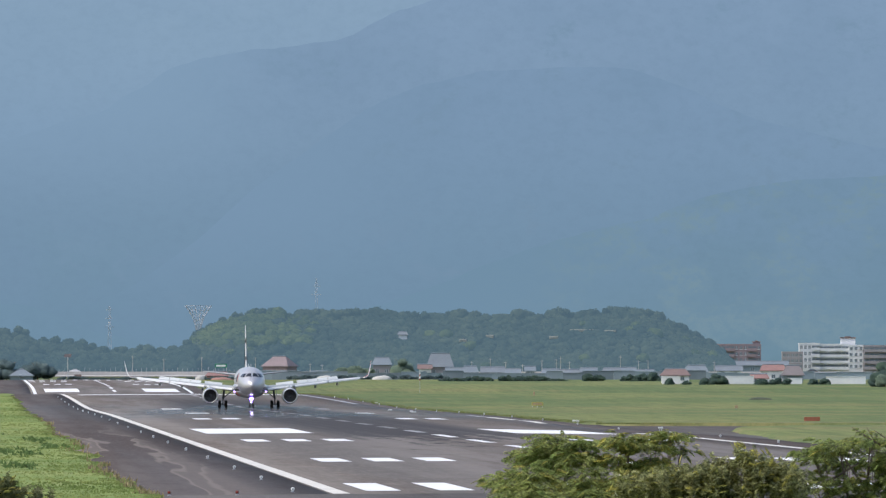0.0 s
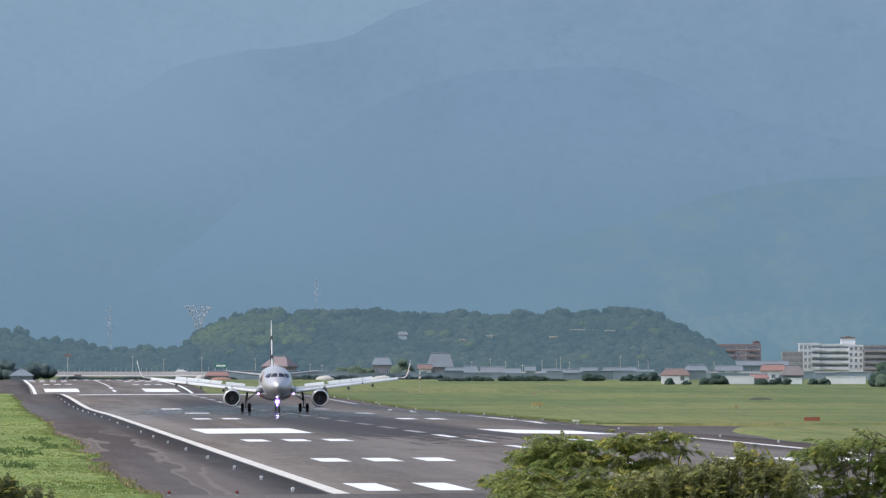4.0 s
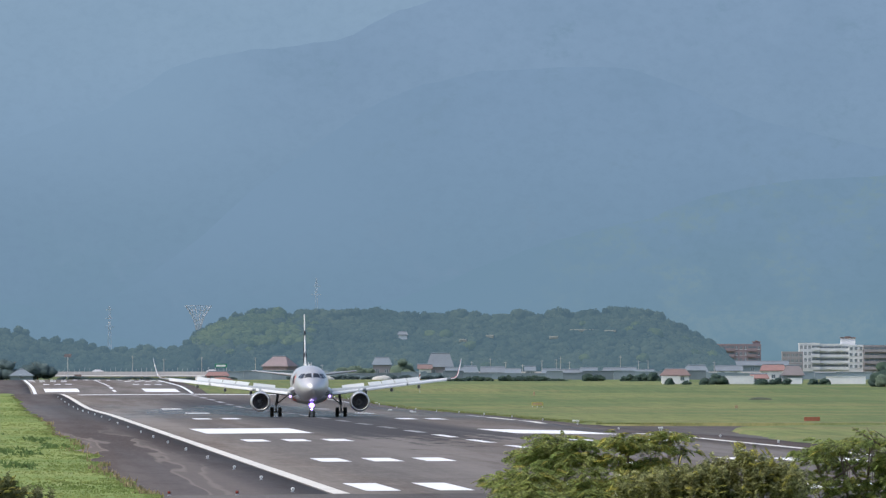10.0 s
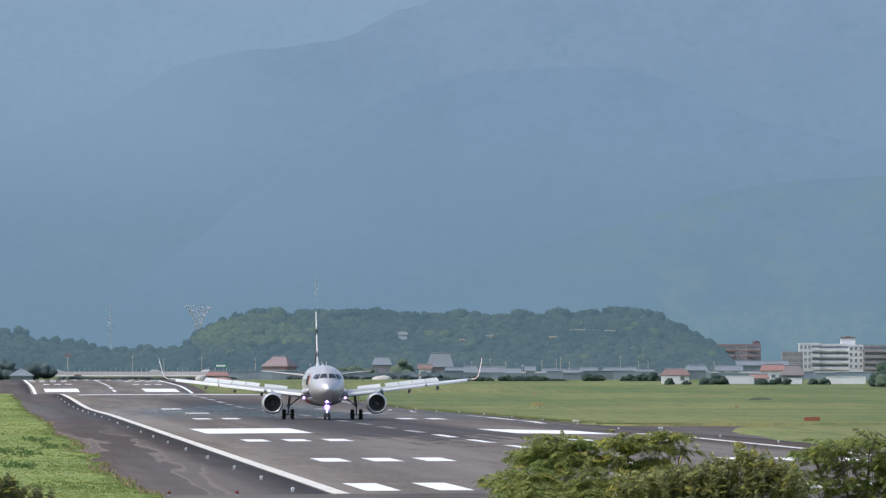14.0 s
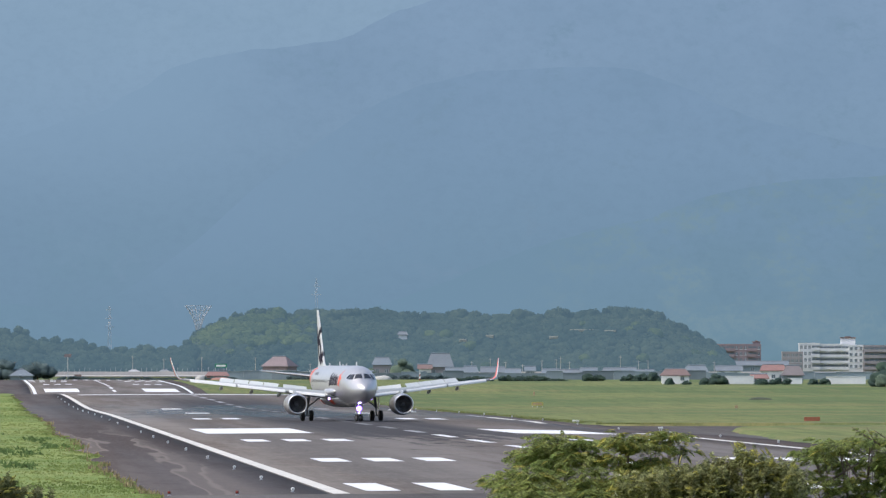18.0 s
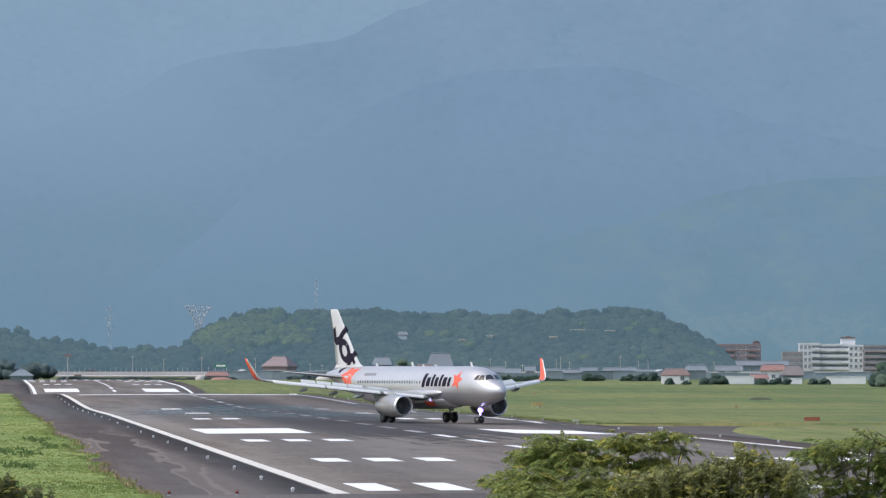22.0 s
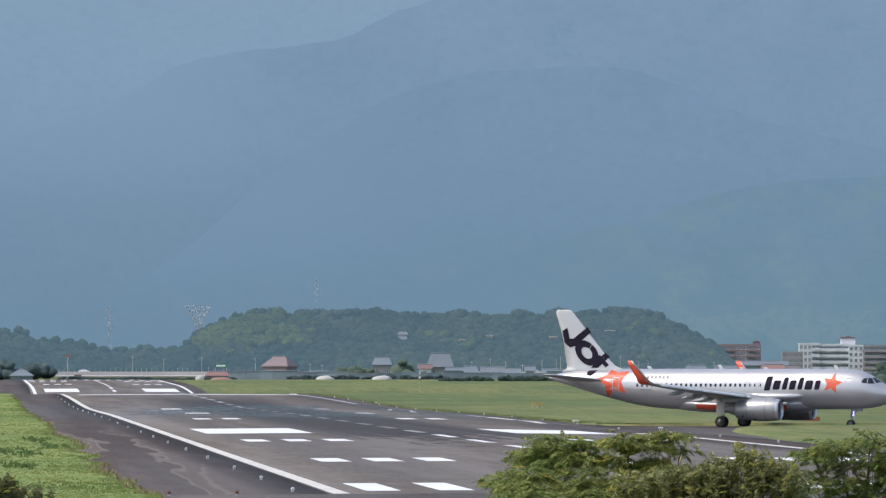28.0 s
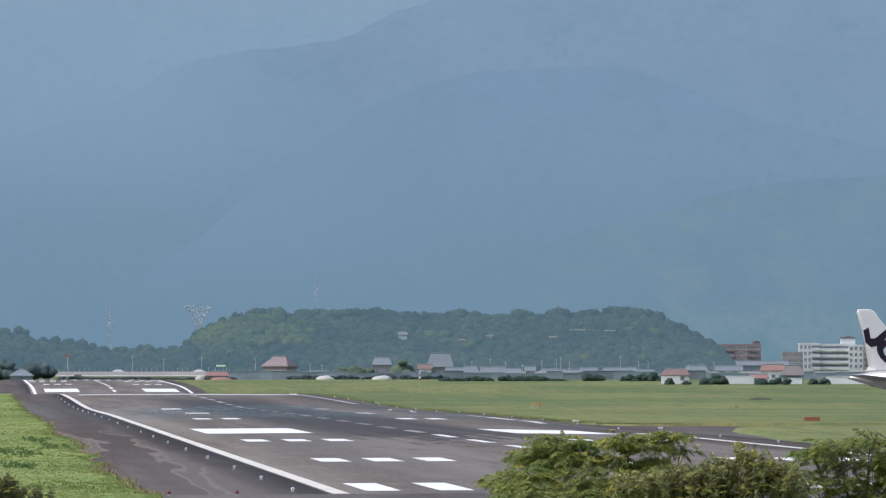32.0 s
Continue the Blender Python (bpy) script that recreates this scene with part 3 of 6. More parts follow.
def outline(u0, u1, z0, z1, side, width=0.05, off=0.012):
    """A thin rounded frame on the fuselage skin, like the painted outline of a door."""
    bm = bmesh.new()
    a, b = rounded(u0, u1, z0, z1, 0.18, 4), rounded(u0 + width, u1 - width, z0 + width, z1 - width, 0.14, 4)
    extra_a, extra_b = [], []
    for ring, out in ((a, extra_a), (b, extra_b)):
        for p, q in zip(ring, ring[1:] + ring[:1]):
            out += [(p[0] + (q[0] - p[0]) * t / 4, p[1] + (q[1] - p[1]) * t / 4) for t in range(4)]
    va = [bm.verts.new(skin_z(u, z, side, off)) for u, z in extra_a]
    vb = [bm.verts.new(skin_z(u, z, side, off)) for u, z in extra_b]
    for i in range(len(va)):
        j = (i + 1) % len(va)
        bm.faces.new((va[i], va[j], vb[j], vb[i]))
    return bm


FOIL = [(1.0, 0.0), (0.9, 0.022), (0.75, 0.048), (0.6, 0.066), (0.45, 0.076), (0.3, 0.076), (0.18, 0.066), (0.09, 0.05), (0.03, 0.03), (0.0, 0.0),
        (0.03, -0.022), (0.1, -0.036), (0.25, -0.046), (0.4, -0.046), (0.6, -0.034), (0.8, -0.014)]


def foil(u, y, z, chord, thick=1.0, cant=0.0):
    """A wing section with its leading edge at (u, y, z); cant turns its thickness inboard (degrees, on the left side)."""
    s, k = math.sin(radians(cant)), math.cos(radians(cant))
    return [(u - a * chord, y - b * chord * thick * s, z + b * chord * thick * k) for a, b in FOIL]


def mirrored(rings):
    return [[(x, -y, z) for x, y, z in ring] for ring in rings]


def tyre_mesh(r, w):
    """A tyre of revolution round y."""
    prof = [(0.55, -0.42), (0.8, -0.5), (0.95, -0.42), (1.0, -0.2), (1.0, 0.2), (0.95, 0.42), (0.8, 0.5), (0.55, 0.42)]
    rings = [[(q * r * math.cos(a), p * w, q * r * math.sin(a)) for a in np.linspace(0, 2 * math.pi, 28, endpoint=False)] for q, p in prof]
    return loft(rings, False)


def rim_mesh(r, w):
    bm = bmesh.new()
    rod(bm, (0, -w * 0.38, 0), (0, w * 0.38, 0), r * 0.56, sides=20)
    rod(bm, (0, -w * 0.52, 0), (0, w * 0.52, 0), r * 0.2, sides=10)
    for i in range(8):
        a = i * math.pi / 4
        rod(bm, (r * 0.38 * math.cos(a), -w * 0.43, r * 0.38 * math.sin(a)), (r * 0.38 * math.cos(a), w * 0.43, r * 0.38 * math.sin(a)), r * 0.07, sides=6)
    return bm


def disc(u, y, z, r, back=0.0, sides=20):
    """A lamp face that looks forward."""
    bm = bmesh.new()
    bmesh.ops.create_circle(bm, cap_ends=True, segments=sides, radius=r, matrix=Matrix.Translation((u, y, z)) @ Euler((0, radians(90), 0)).to_matrix().to_4x4())
    return bm


WHEELS, SPOILERS, FANS = [], [], []


def wheel(parent, name, u, y, r, w):
    hub = part(name, rim_mesh(r, w), RIM, parent, "grey metal wheel", True, at=pose(u, y, r))
    part("tyre", tyre_mesh(r, w), TYRE, hub, "black rubber tyre", True)
    WHEELS.append((hub, u, y, r))
    return hub


def build_airliner():
    jet = thing("airliner", "silver twin-engine jet airliner with orange star rolling on its wheels", "airplane")
    # fuselage
    ds = sorted({round(float(d), 1) for d in [k[0] for k in BODY[4:]] + list(np.arange(0.3, 7, 0.3)) + list(np.arange(8, 23, 1.5)) + list(np.arange(23.5, 37.0, 0.6))} | {0.0, 0.06, 0.15, 37.35, 37.57})
    rings = [[skin(NOSE - d, a) for a in np.linspace(0, 360, 56, endpoint=False)] for d in ds]
    body = part("fuselage", loft(rings), SILVER, jet, "silver painted round fuselage", True)
    part("exhaust_pipe", loft([[(-19.84 - 0.16 * i, 0.17 * (1 - 0.2 * i) * math.sin(a), 5.05 + 0.15 * (1 - 0.2 * i) * math.cos(a)) for a in np.linspace(0, 6.283, 16, endpoint=False)] for i in range(2)]), HOLLOW, body)
    # belly fairing
    fair = [(8.6, 0.9, 1.72), (7.6, 1.55, 1.6), (6.0, 1.95, 1.5), (3.0, 2.08, 1.46), (-1.0, 2.08, 1.46), (-3.5, 1.85, 1.55), (-5.5, 1.2, 1.75), (-6.4, 0.5, 1.95)]
    rings = [[(u, w * math.cos(a), low + 0.9 + 0.9 * (math.sin(a) if math.sin(a) < 0 else 0.25 * math.sin(a))) for a in np.linspace(0, 2 * math.pi, 32, endpoint=False)] for u, w, low in fair]
    part("belly_fairing", loft(rings), SILVER, jet, "", True)
    # fillets where the wings' leading edges meet the body
    for s in (-1, 1):
        rings = [[(u, s * (y + a * math.cos(q)), z + b * math.sin(q)) for q in np.linspace(0, 2 * math.pi, 20, endpoint=False)]
                 for u, y, z, a, b in ((8.1, 1.85, 3.2, 0.04, 0.04), (7.6, 1.9, 3.18, 0.18, 0.22), (6.6, 2.0, 3.14, 0.36, 0.34), (5.2, 2.05, 3.15, 0.45, 0.36), (3.2, 2.0, 3.2, 0.42, 0.3), (0.8, 1.85, 3.2, 0.25, 0.18))]
        part("wing_fillet", loft(rings), SILVER, jet, "smooth silver wing root fillet", True)
    # flight deck panes
    for s in (-1, 1):
        def on_crown(t, q):
            low, high = (1.66 + 0.41 * t, 4 + 37 * t), (2.42 + 0.13 * t, 4 + 20 * t)
            return skin(NOSE - (low[0] + (high[0] - low[0]) * q), s * (low[1] + (high[1] - low[1]) * q), 0.03)

        def on_side(a, b, c, d):
            def at(t, q):
                low = (a[0] + (b[0] - a[0]) * t, a[1] + (b[1] - a[1]) * t)
                high = (d[0] + (c[0] - d[0]) * t, d[1] + (c[1] - d[1]) * t)
                return skin_z(NOSE - (low[0] + (high[0] - low[0]) * q), low[1] + (high[1] - low[1]) * q, s, 0.03)
            return at

        for at in (on_crown, on_side((2.18, 4.47), (2.84, 4.48), (2.88, 5.03), (2.6, 5.0)), on_side((2.93, 4.5), (3.5, 4.58), (3.3, 4.98), (2.97, 5.03))):
            bm = bmesh.new()
            n = 6
            grid = [[bm.verts.new(at(i / (n - 1), j / (n - 1))) for j in range(n)] for i in range(n)]
            for i in range(n - 1):
                for j in range(n - 1):
                    bm.faces.new((grid[i][j], grid[i + 1][j], grid[i + 1][j + 1], grid[i][j + 1]))
            part("windscreen_pane", bm, COCKPIT, body, "dark cockpit pane", True)
    # cabin windows: one mesh per side, used again along the straight body
    for s in (-1, 1):
        me = finish("cabin_window", decal([(p[0], p[1] + 4.3) for p in rounded(-0.12, 0.12, -0.17, 0.17, 0.1)], s, 0.12), COCKPIT)
        for k in range(26):
            u = -9.75 + 0.53 * k
            if NOSE - u < 24:
                part("cabin_window", me, COCKPIT, body, at=pose(u, 0, 0))
            else:
                part("cabin_window", decal([(p[0] + u, p[1] + 4.3) for p in rounded(-0.12, 0.12, -0.17, 0.17, 0.1)], s, 0.12), COCKPIT, body)
        for u0, u1, z0, z1 in ((12.55, 13.4, 3.2, 5.05), (-12.55, -11.75, 3.35, 5.1), (2.0, 2.5, 3.75, 4.85), (3.0, 3.5, 3.75, 4.85)):
            part("cabin_door", outline(u0, u1, z0, z1, s, 0.07, 0.032), FIN_WHITE, body, "pale door outline")
        # wordmark: plain slanted bars of its size, and star
        for u0, u1, z0, z1 in ((3.95, 4.6, 3.75, 5.2), (4.85, 5.6, 3.85, 4.8), (5.85, 6.35, 3.85, 5.1), (6.6, 7.25, 3.85, 4.8), (7.5, 8.0, 3.85, 5.1), (8.25, 9.05, 3.85, 4.8), (9.3, 9.85, 3.85, 4.8)):
            uu = (u0 + 0.1, u1 + 0.1) if s < 0 else (14.2 - u1, 14.2 - u0)
            part("wordmark_bar", decal([(u - 0.2 * s * (z - 4.4), z) for u, z in rounded(uu[0], uu[1], z0, z1, 0.12, 3)], s), INK, body, "dark livery bar")
        def star(cu, cz, r, tilt, inner=0.45):
            return [(cu + (r if i % 2 == 0 else r * inner) * math.sin(radians(tilt + 36 * i)), cz + (r if i % 2 == 0 else r * inner) * math.cos(radians(tilt + 36 * i))) for i in range(10)]
        part("star_mark", decal(star(11.2 if s < 0 else 3.0, 4.5, 1.12, 12 if s < 0 else -12), s, 0.15, 0.02), ORANGE, body, "orange star")
        part("star_mark", decal([(p[0], min(p[1], 5.88)) for p in star(-12.5, 4.75, 1.95, -12, 0.48)], s, 0.15, 0.016), ORANGE, body, "large orange star round the rear door")
        part("placard_bar", decal([(8.75, 3.33), (10.4, 3.33), (10.4, 3.42), (8.75, 3.42)], s, 0.15, 0.02), FIN_WHITE, body, "thin white placard bar")
        part("placard_bar", decal([(-9.45, 3.78), (-8.15, 3.78), (-8.15, 3.86), (-9.45, 3.86)], s, 0.15, 0.02), GREY_MARK, body, "thin grey placard bar")
        for k in range(6):
            part("registration_bar", decal([(-8.8 + 0.42 * k, 4.95), (-8.5 + 0.42 * k, 4.95), (-8.5 + 0.42 * k, 5.25), (-8.8 + 0.42 * k, 5.25)], s), GREY_MARK, body)
        for u0, u1, word in ((6.3, 4.6, "orange panel at the wing root"), (-0.6, -3.4, "orange panel behind the wheels")):
            bm = bmesh.new()
            rows = []
            for u in np.linspace(u0, u1, 8):
                w, low = curve_at(-u, [(-f[0], f[1], f[2]) for f in fair])
                rows.append([bm.verts.new((u, s * (w + 0.02) * math.cos(a), low + 0.9 - 0.915 * math.sin(a))) for a in np.linspace(0.1, 0.7, 8)])
            for a, b in zip(rows, rows[1:]):
                for i in range(7):
                    bm.faces.new((a[i], a[i + 1], b[i + 1], b[i]))
            part("belly_panel", bm, ORANGE, body, word, True)
    # aerials on the crown
    for u, h in ((11.2, 0.42), (3.6, 0.2), (1.0, 0.2), (-1.2, 0.45), (-8.9, 0.3)):
        bm = bmesh.new()
        block(bm, u - 0.2, u + 0.2, -0.03, 0.03, 5.9, 5.95 + h, 0.02)
        for v in bm.verts:
            if v.co.z > 5.95:
                v.co.x -= 0.25 * h / 0.4
        part("aerial", bm, FIN_WHITE, body, "white blade aerial")
    # fin
    fin_rows = [(5.7, -11.4, 7.2, 0.7), (5.95, -12.0, 6.1, 0.8), (6.3, -12.75, 5.25, 0.85), (6.8, -13.25, 4.85, 0.9), (9.1, -15.15, 3.3, 0.9), (11.7, -17.25, 1.95, 0.9), (11.98, -17.5, 1.65, 0.8), (12.08, -17.8, 1.2, 0.5)]
    rings = [[(u - a * c, b * c * th * 0.5 * (1 if b >= 0 else 1.0), z) for a, b in [(p, q if q > 0 else q * 1.6) for p, q in FOIL]] for z, u, c, th in fin_rows]
    fin = part("fin", loft(rings), FIN_WHITE, jet, "white tail fin", True)
    for s in (-1, 1):
        def patch(pts):
            bm = bmesh.new()
            bm.faces.new([bm.verts.new((u, 0, z)) for u, z in pts])
            for cut in np.arange(6.2, 11.4, 0.3):
                bmesh.ops.bisect_plane(bm, geom=bm.verts[:] + bm.edges[:] + bm.faces[:], plane_co=(0, 0, cut), plane_no=(0, 0, 1))
            bmesh.ops.triangulate(bm, faces=bm.faces[:])
            rows = [(z, u, c, th) for z, u, c, th in fin_rows]
            for v in bm.verts:
                u0, c, th = curve_at(v.co.z, rows)
                x = max(0.02, min(0.98, (u0 - v.co.x) / c))
                half = np.interp(x, [p for p, q in FOIL[:10]][::-1], [q for p, q in FOIL[:10]][::-1]) * c * th * 0.5
                v.co.y = s * (half + 0.024)
            return bm
        part("tail_mark", patch([(-15.77, 10.3), (-15.4, 9.74), (-17.0, 8.34), (-17.7, 8.2), (-18.26, 8.65), (-18.5, 9.9), (-17.94, 10.2), (-17.72, 9.09), (-17.25, 9.09)]), INK, fin, "dark livery hook")
        part("tail_mark", patch([(-15.8 + q * (1.26 * math.cos(a) - 0.3 * math.sin(a)), 7.62 + q * (1.3 * math.sin(a) - 0.2 * math.cos(a))) for q, turns in ((1.0, np.linspace(0.9, 7.13, 28)), (0.46, np.linspace(7.13, 0.9, 28))) for a in turns]), INK, fin, "dark livery ring")
        part("tail_mark", patch([(-13.85, 7.65), (-13.35, 7.2), (-14.55, 6.08), (-15.35, 6.08), (-15.1, 6.35)]), INK, fin, "dark livery stroke")
        part("tail_mark", patch([(-14.75, 7.1), (-14.4, 7.45), (-13.4, 6.38), (-13.75, 6.1)]), INK, fin, "dark livery cross stroke")
        part("tail_mark", decal([(-14.55, 5.82), (-14.7, 5.5), (-15.0, 5.2), (-15.45, 5.3), (-15.55, 5.65), (-15.4, 5.8)], s, 0.15, 0.02), INK, body, "dark end of the livery stroke")
    # tailplane and wings
    for s in (1, -1):
        rings = [foil(-13.1, 0.5, 4.72, 4.3, 0.7), foil(-13.7, 1.4, 4.8, 3.9, 0.75), foil(-17.2, 6.0, 5.32, 1.75, 0.8), foil(-17.5, 6.22, 5.35, 1.3, 0.6)]
        part("tailplane", loft(rings if s > 0 else mirrored(rings)), TAIL_GREY, jet, "pale grey tailplane", True)
        rings = [foil(6.2, 1.2, 2.62, 7.6, 1.0), foil(5.7, 2.0, 2.72, 7.0, 1.0), foil(3.25, 6.4, 3.22, 4.3, 1.15), foil(0.3, 11.5, 3.82, 2.95, 1.25), foil(-2.82, 16.7, 4.42, 1.6, 1.3)]
        wing = part("wing", loft(rings if s > 0 else mirrored(rings)), WING_GREY, jet, "pale grey swept wing", True)
        rings = [foil(-2.82, 16.7, 4.42, 1.6, 0.8), foil(-3.02, 17.15, 4.5, 1.48, 0.8, 25), foil(-3.3, 17.48, 4.78, 1.28, 0.8, 60), foil(-3.68, 17.64, 5.25, 1.06, 0.8, 76), foil(-4.63, 17.92, 6.35, 0.72, 0.8, 80), foil(-5.0, 17.99, 6.8, 0.45, 0.7, 80)]
        part("sharklet", loft(rings if s > 0 else mirrored(rings)), ORANGE, wing, "orange upturned wing tip", True)
        edge = [[(x + 0.02, y, z) for x, y, z in ring[7:13]] for ring in rings]
        edge = [[(x + (0.03 if 1 < i < 5 else -0.01), y + (y - ring[2][1]) * 0.25, z) for i, (x, y, z) in enumerate(ring)] for ring in edge]
        part("sharklet_edge", loft(edge if s > 0 else mirrored(edge)), LIP, wing, "bare metal leading edge", True)
        # slat and flap seams as thin raised panels
        for y0, y1 in ((2.6, 6.2), (6.6, 11.4), (11.6, 16.2)):
            def le(y):
                return curve_at(y, [(1.2, 6.2, 2.62), (2.0, 5.7, 2.72), (6.4, 3.25, 3.22), (11.5, 0.3, 3.82), (16.7, -2.82, 4.42)])
            rows = []
            for y in (y0, y1):
                u, z = le(y)
                rows.append([(u + 0.26, s * y, z - 0.17), (u + 0.22, s * y, z - 0.02), (u - 0.02, s * y, z + 0.13), (u - 0.3, s * y, z + 0.17), (u - 0.12, s * y, z - 0.05)])
            part("slat", loft(rows), SLAT, wing, "pale drooped slat")
        # flap track fairings
        for y, u, ln in ((6.7, -0.7, 2.6), (9.7, -1.0, 2.3), (12.9, -1.9, 1.9)):
            z = 2.55 + 0.1125 * y - 0.25
            rings = [[(u + 0.9 - ln * t, s * y + r * math.cos(a), z - 0.12 + 0.28 * t * -1 + 1.15 * r * math.sin(a)) for a in np.linspace(0, 6.283, 12, endpoint=False)]
                     for t, r in ((0, 0.03), (0.15, 0.14), (0.45, 0.19), (0.8, 0.12), (1, 0.03))]
            part("flap_fairing", loft(rings), WING_GREY, wing, "", True)
        # spoilers: hinged panels on the wing's back
        for y0, y1 in ((4.0, 6.4), (7.1, 8.6), (8.65, 10.1), (10.15, 11.6), (11.65, 13.1)):
            ym = (y0 + y1) / 2
            hu = curve_at(ym, [(2.0, 0.75), (6.4, 0.6), (11.5, -1.42), (16.7, -3.7)])
            hz = curve_at(ym, [(2.0, 3.02), (6.4, 3.46), (11.5, 4.0), (16.7, 4.5)])
            sweep = 0.03 if ym < 6.4 else 0.39
            bm = bmesh.new()
            hw, ch = (y1 - y0) / 2 * (1.06 if sweep else 1.0), 0.72
            pts = [(0, hw), (0, -hw), (-ch, -hw), (-ch, hw)]
            lo = [bm.verts.new((x, s * y, 0.0)) for x, y in pts]
            hi = [bm.verts.new((x, s * y, 0.035)) for x, y in pts]
            bm.faces.new(lo), bm.faces.new(hi[::-1])
            for i in range(4):
                bm.faces.new((lo[i], lo[(i + 1) % 4], hi[(i + 1) % 4], hi[i]))
            lid = part("spoiler", bm, SPOILER_PAINT, wing, "hinged pale grey spoiler panel", at=pose(hu, s * ym, hz + 0.02, 0, 0, s * math.degrees(math.atan(sweep))))
            SPOILERS.append((lid, pose(hu, s * ym, hz + 0.02, 0, 0, s * math.degrees(math.atan(sweep))) @ pose(0, 0, 0, s * 6.4)))
        # engine
        ey, ez = s * 5.75, 1.82
        prof = [(6.85, 0.93), (6.92, 0.98), (6.85, 1.04), (6.5, 1.11), (5.7, 1.17), (4.6, 1.17), (3.4, 1.08), (2.5, 0.95), (2.3, 0.9), (2.35, 0.86), (3.2, 0.84)]
        ringsN = [[(u, ey + r * math.cos(a), ez + r * math.sin(a)) for a in np.linspace(0, 2 * math.pi, 40, endpoint=False)] for u, r in prof]
        eng = part("nacelle", loft(ringsN[2:], False), NACELLE, jet, "silver engine nacelle", True)
        part("intake_lip", loft([[(u, ey + r * math.cos(a), ez + r * math.sin(a)) for a in np.linspace(0, 2 * math.pi, 40, endpoint=False)] for u, r in ((6.62, 1.095), (6.86, 1.045), (6.94, 0.985), (6.86, 0.93), (6.6, 0.9))], False), LIP, eng, "polished intake lip", True)
        part("intake_duct", loft([[(u, ey + r * math.cos(a), ez + r * math.sin(a)) for a in np.linspace(0, 2 * math.pi, 40, endpoint=False)] for u, r in ((6.7, 0.91), (6.2, 0.87), (5.6, 0.88), (5.5, 0.05))], False), HOLLOW, eng, "dark intake duct", True)
        part("core_nozzle", loft([[(u, ey + r * math.cos(a), ez + r * math.sin(a)) for a in np.linspace(0, 2 * math.pi, 24, endpoint=False)] for u, r in ((3.2, 0.7), (2.2, 0.6), (1.5, 0.42), (1.45, 0.36), (0.9, 0.05))]), HOLLOW, eng, "dark metal core nozzle", True)
        # drain and vent openings low on the outer side, cowl seams
        for u, a, w in ((4.4, -62, 0.16), (3.1, -40, 0.1)):
            bm = bmesh.new()
            q, r = math.cos(radians(a)), curve_at(u, [(2.5, 0.95), (3.4, 1.08), (4.6, 1.17)]) - 0.02
            rod(bm, (u, ey + s * r * q, ez + r * math.sin(radians(a))), (u, ey + s * (r + 0.04) * q, ez + (r + 0.04) * math.sin(radians(a))), w, sides=12)
            part("cowl_vent", bm, COCKPIT, eng, "dark cowl vent")
        for u, r in ((5.55, 1.178), (3.55, 1.1)):
            rings = [[(u + d, ey + q * math.cos(a), ez + q * math.sin(a)) for a in np.linspace(0, 2 * math.pi, 40, endpoint=False)] for d, q in ((0.025, r - 0.02), (0.02, r + 0.004), (-0.02, r + 0.004), (-0.025, r - 0.02))]
            part("cowl_seam", loft(rings, False), GREY_MARK, eng, "dark cowl seam", True)
        fan = bmesh.new()
        for i in range(22):
            a = i * 2 * math.pi / 22
            ring = [(0.03, 0.2), (-0.03, 0.2), (-0.1, 0.86), (0.1, 0.86)]
            vs = [fan.verts.new((x, r * math.cos(a + (0.06 if x < 0 else -0.06)), r * math.sin(a + (0.06 if x < 0 else -0.06)))) for x, r in ring]
            fan.faces.new(vs)
        tips = [[(u, r * math.cos(a), r * math.sin(a)) for a in np.linspace(0, 6.283, 16, endpoint=False)] for u, r in ((-0.05, 0.27), (0.1, 0.25), (0.35, 0.12), (0.45, 0.01))]
        for a, b in zip(tips, tips[1:]):
            for i in range(16):
                fan.faces.new([fan.verts.new(p) for p in (a[i], a[(i + 1) % 16], b[(i + 1) % 16], b[i])])
        rotor = part("fan", fan, BLADE, eng, "dark fan blades", at=pose(5.75, ey, ez))
        FANS.append((rotor, 5.75, ey, ez))
        rings = [[(u0, ey - 0.14, z0), (u0, ey + 0.14, z0), (u1, ey + 0.1, z1), (u1, ey - 0.1, z1)] for u0, z0, u1, z1 in ((5.6, 2.85, 5.7, 2.95), (4.4, 2.9, 4.4, 3.3), (2.6, 2.6, 2.0, 3.2), (0.8, 2.55, 0.4, 3.1))]
        part("pylon", loft(rings), WING_GREY, eng, "engine pylon")
        # main gear
        bm = bmesh.new()
        rod(bm, (0, s * 3.795, 0.57), (0, s * 3.75, 1.6), 0.09, sides=12)
        rod(bm, (0, s * 3.75, 1.4), (0, s * 3.55, 2.9), 0.15, sides=12)
        rod(bm, (0, s * 3.3, 0.57), (0, s * 4.3, 0.57), 0.08, sides=10)
        gear = part("main_gear", bm, STRUT, jet, "grey steel landing gear strut", True)
        bm = bmesh.new()
        rod(bm, (0, s * 3.72, 1.5), (0.05, s * 2.3, 2.6), 0.07, sides=8)
        rod(bm, (0.2, s * 3.78, 0.75), (0.28, s * 3.74, 1.15), 0.035, sides=6)
        rod(bm, (0.28, s * 3.74, 1.15), (0.08, s * 3.72, 1.5), 0.035, sides=6)
        part("side_brace", bm, STRUT, gear, "", True)
        bm = bmesh.new()
        block(bm, -0.5, 0.4, s * 4.02 - 0.02, s * 4.02 + 0.02, 1.25, 2.6, 0.015)
        part("gear_door", bm, NACELLE, gear, "grey gear door")
        for w in (-0.465, 0.465):
            wheel(jet, "wheel", 0, s * 3.795 + w, 0.57, 0.42)
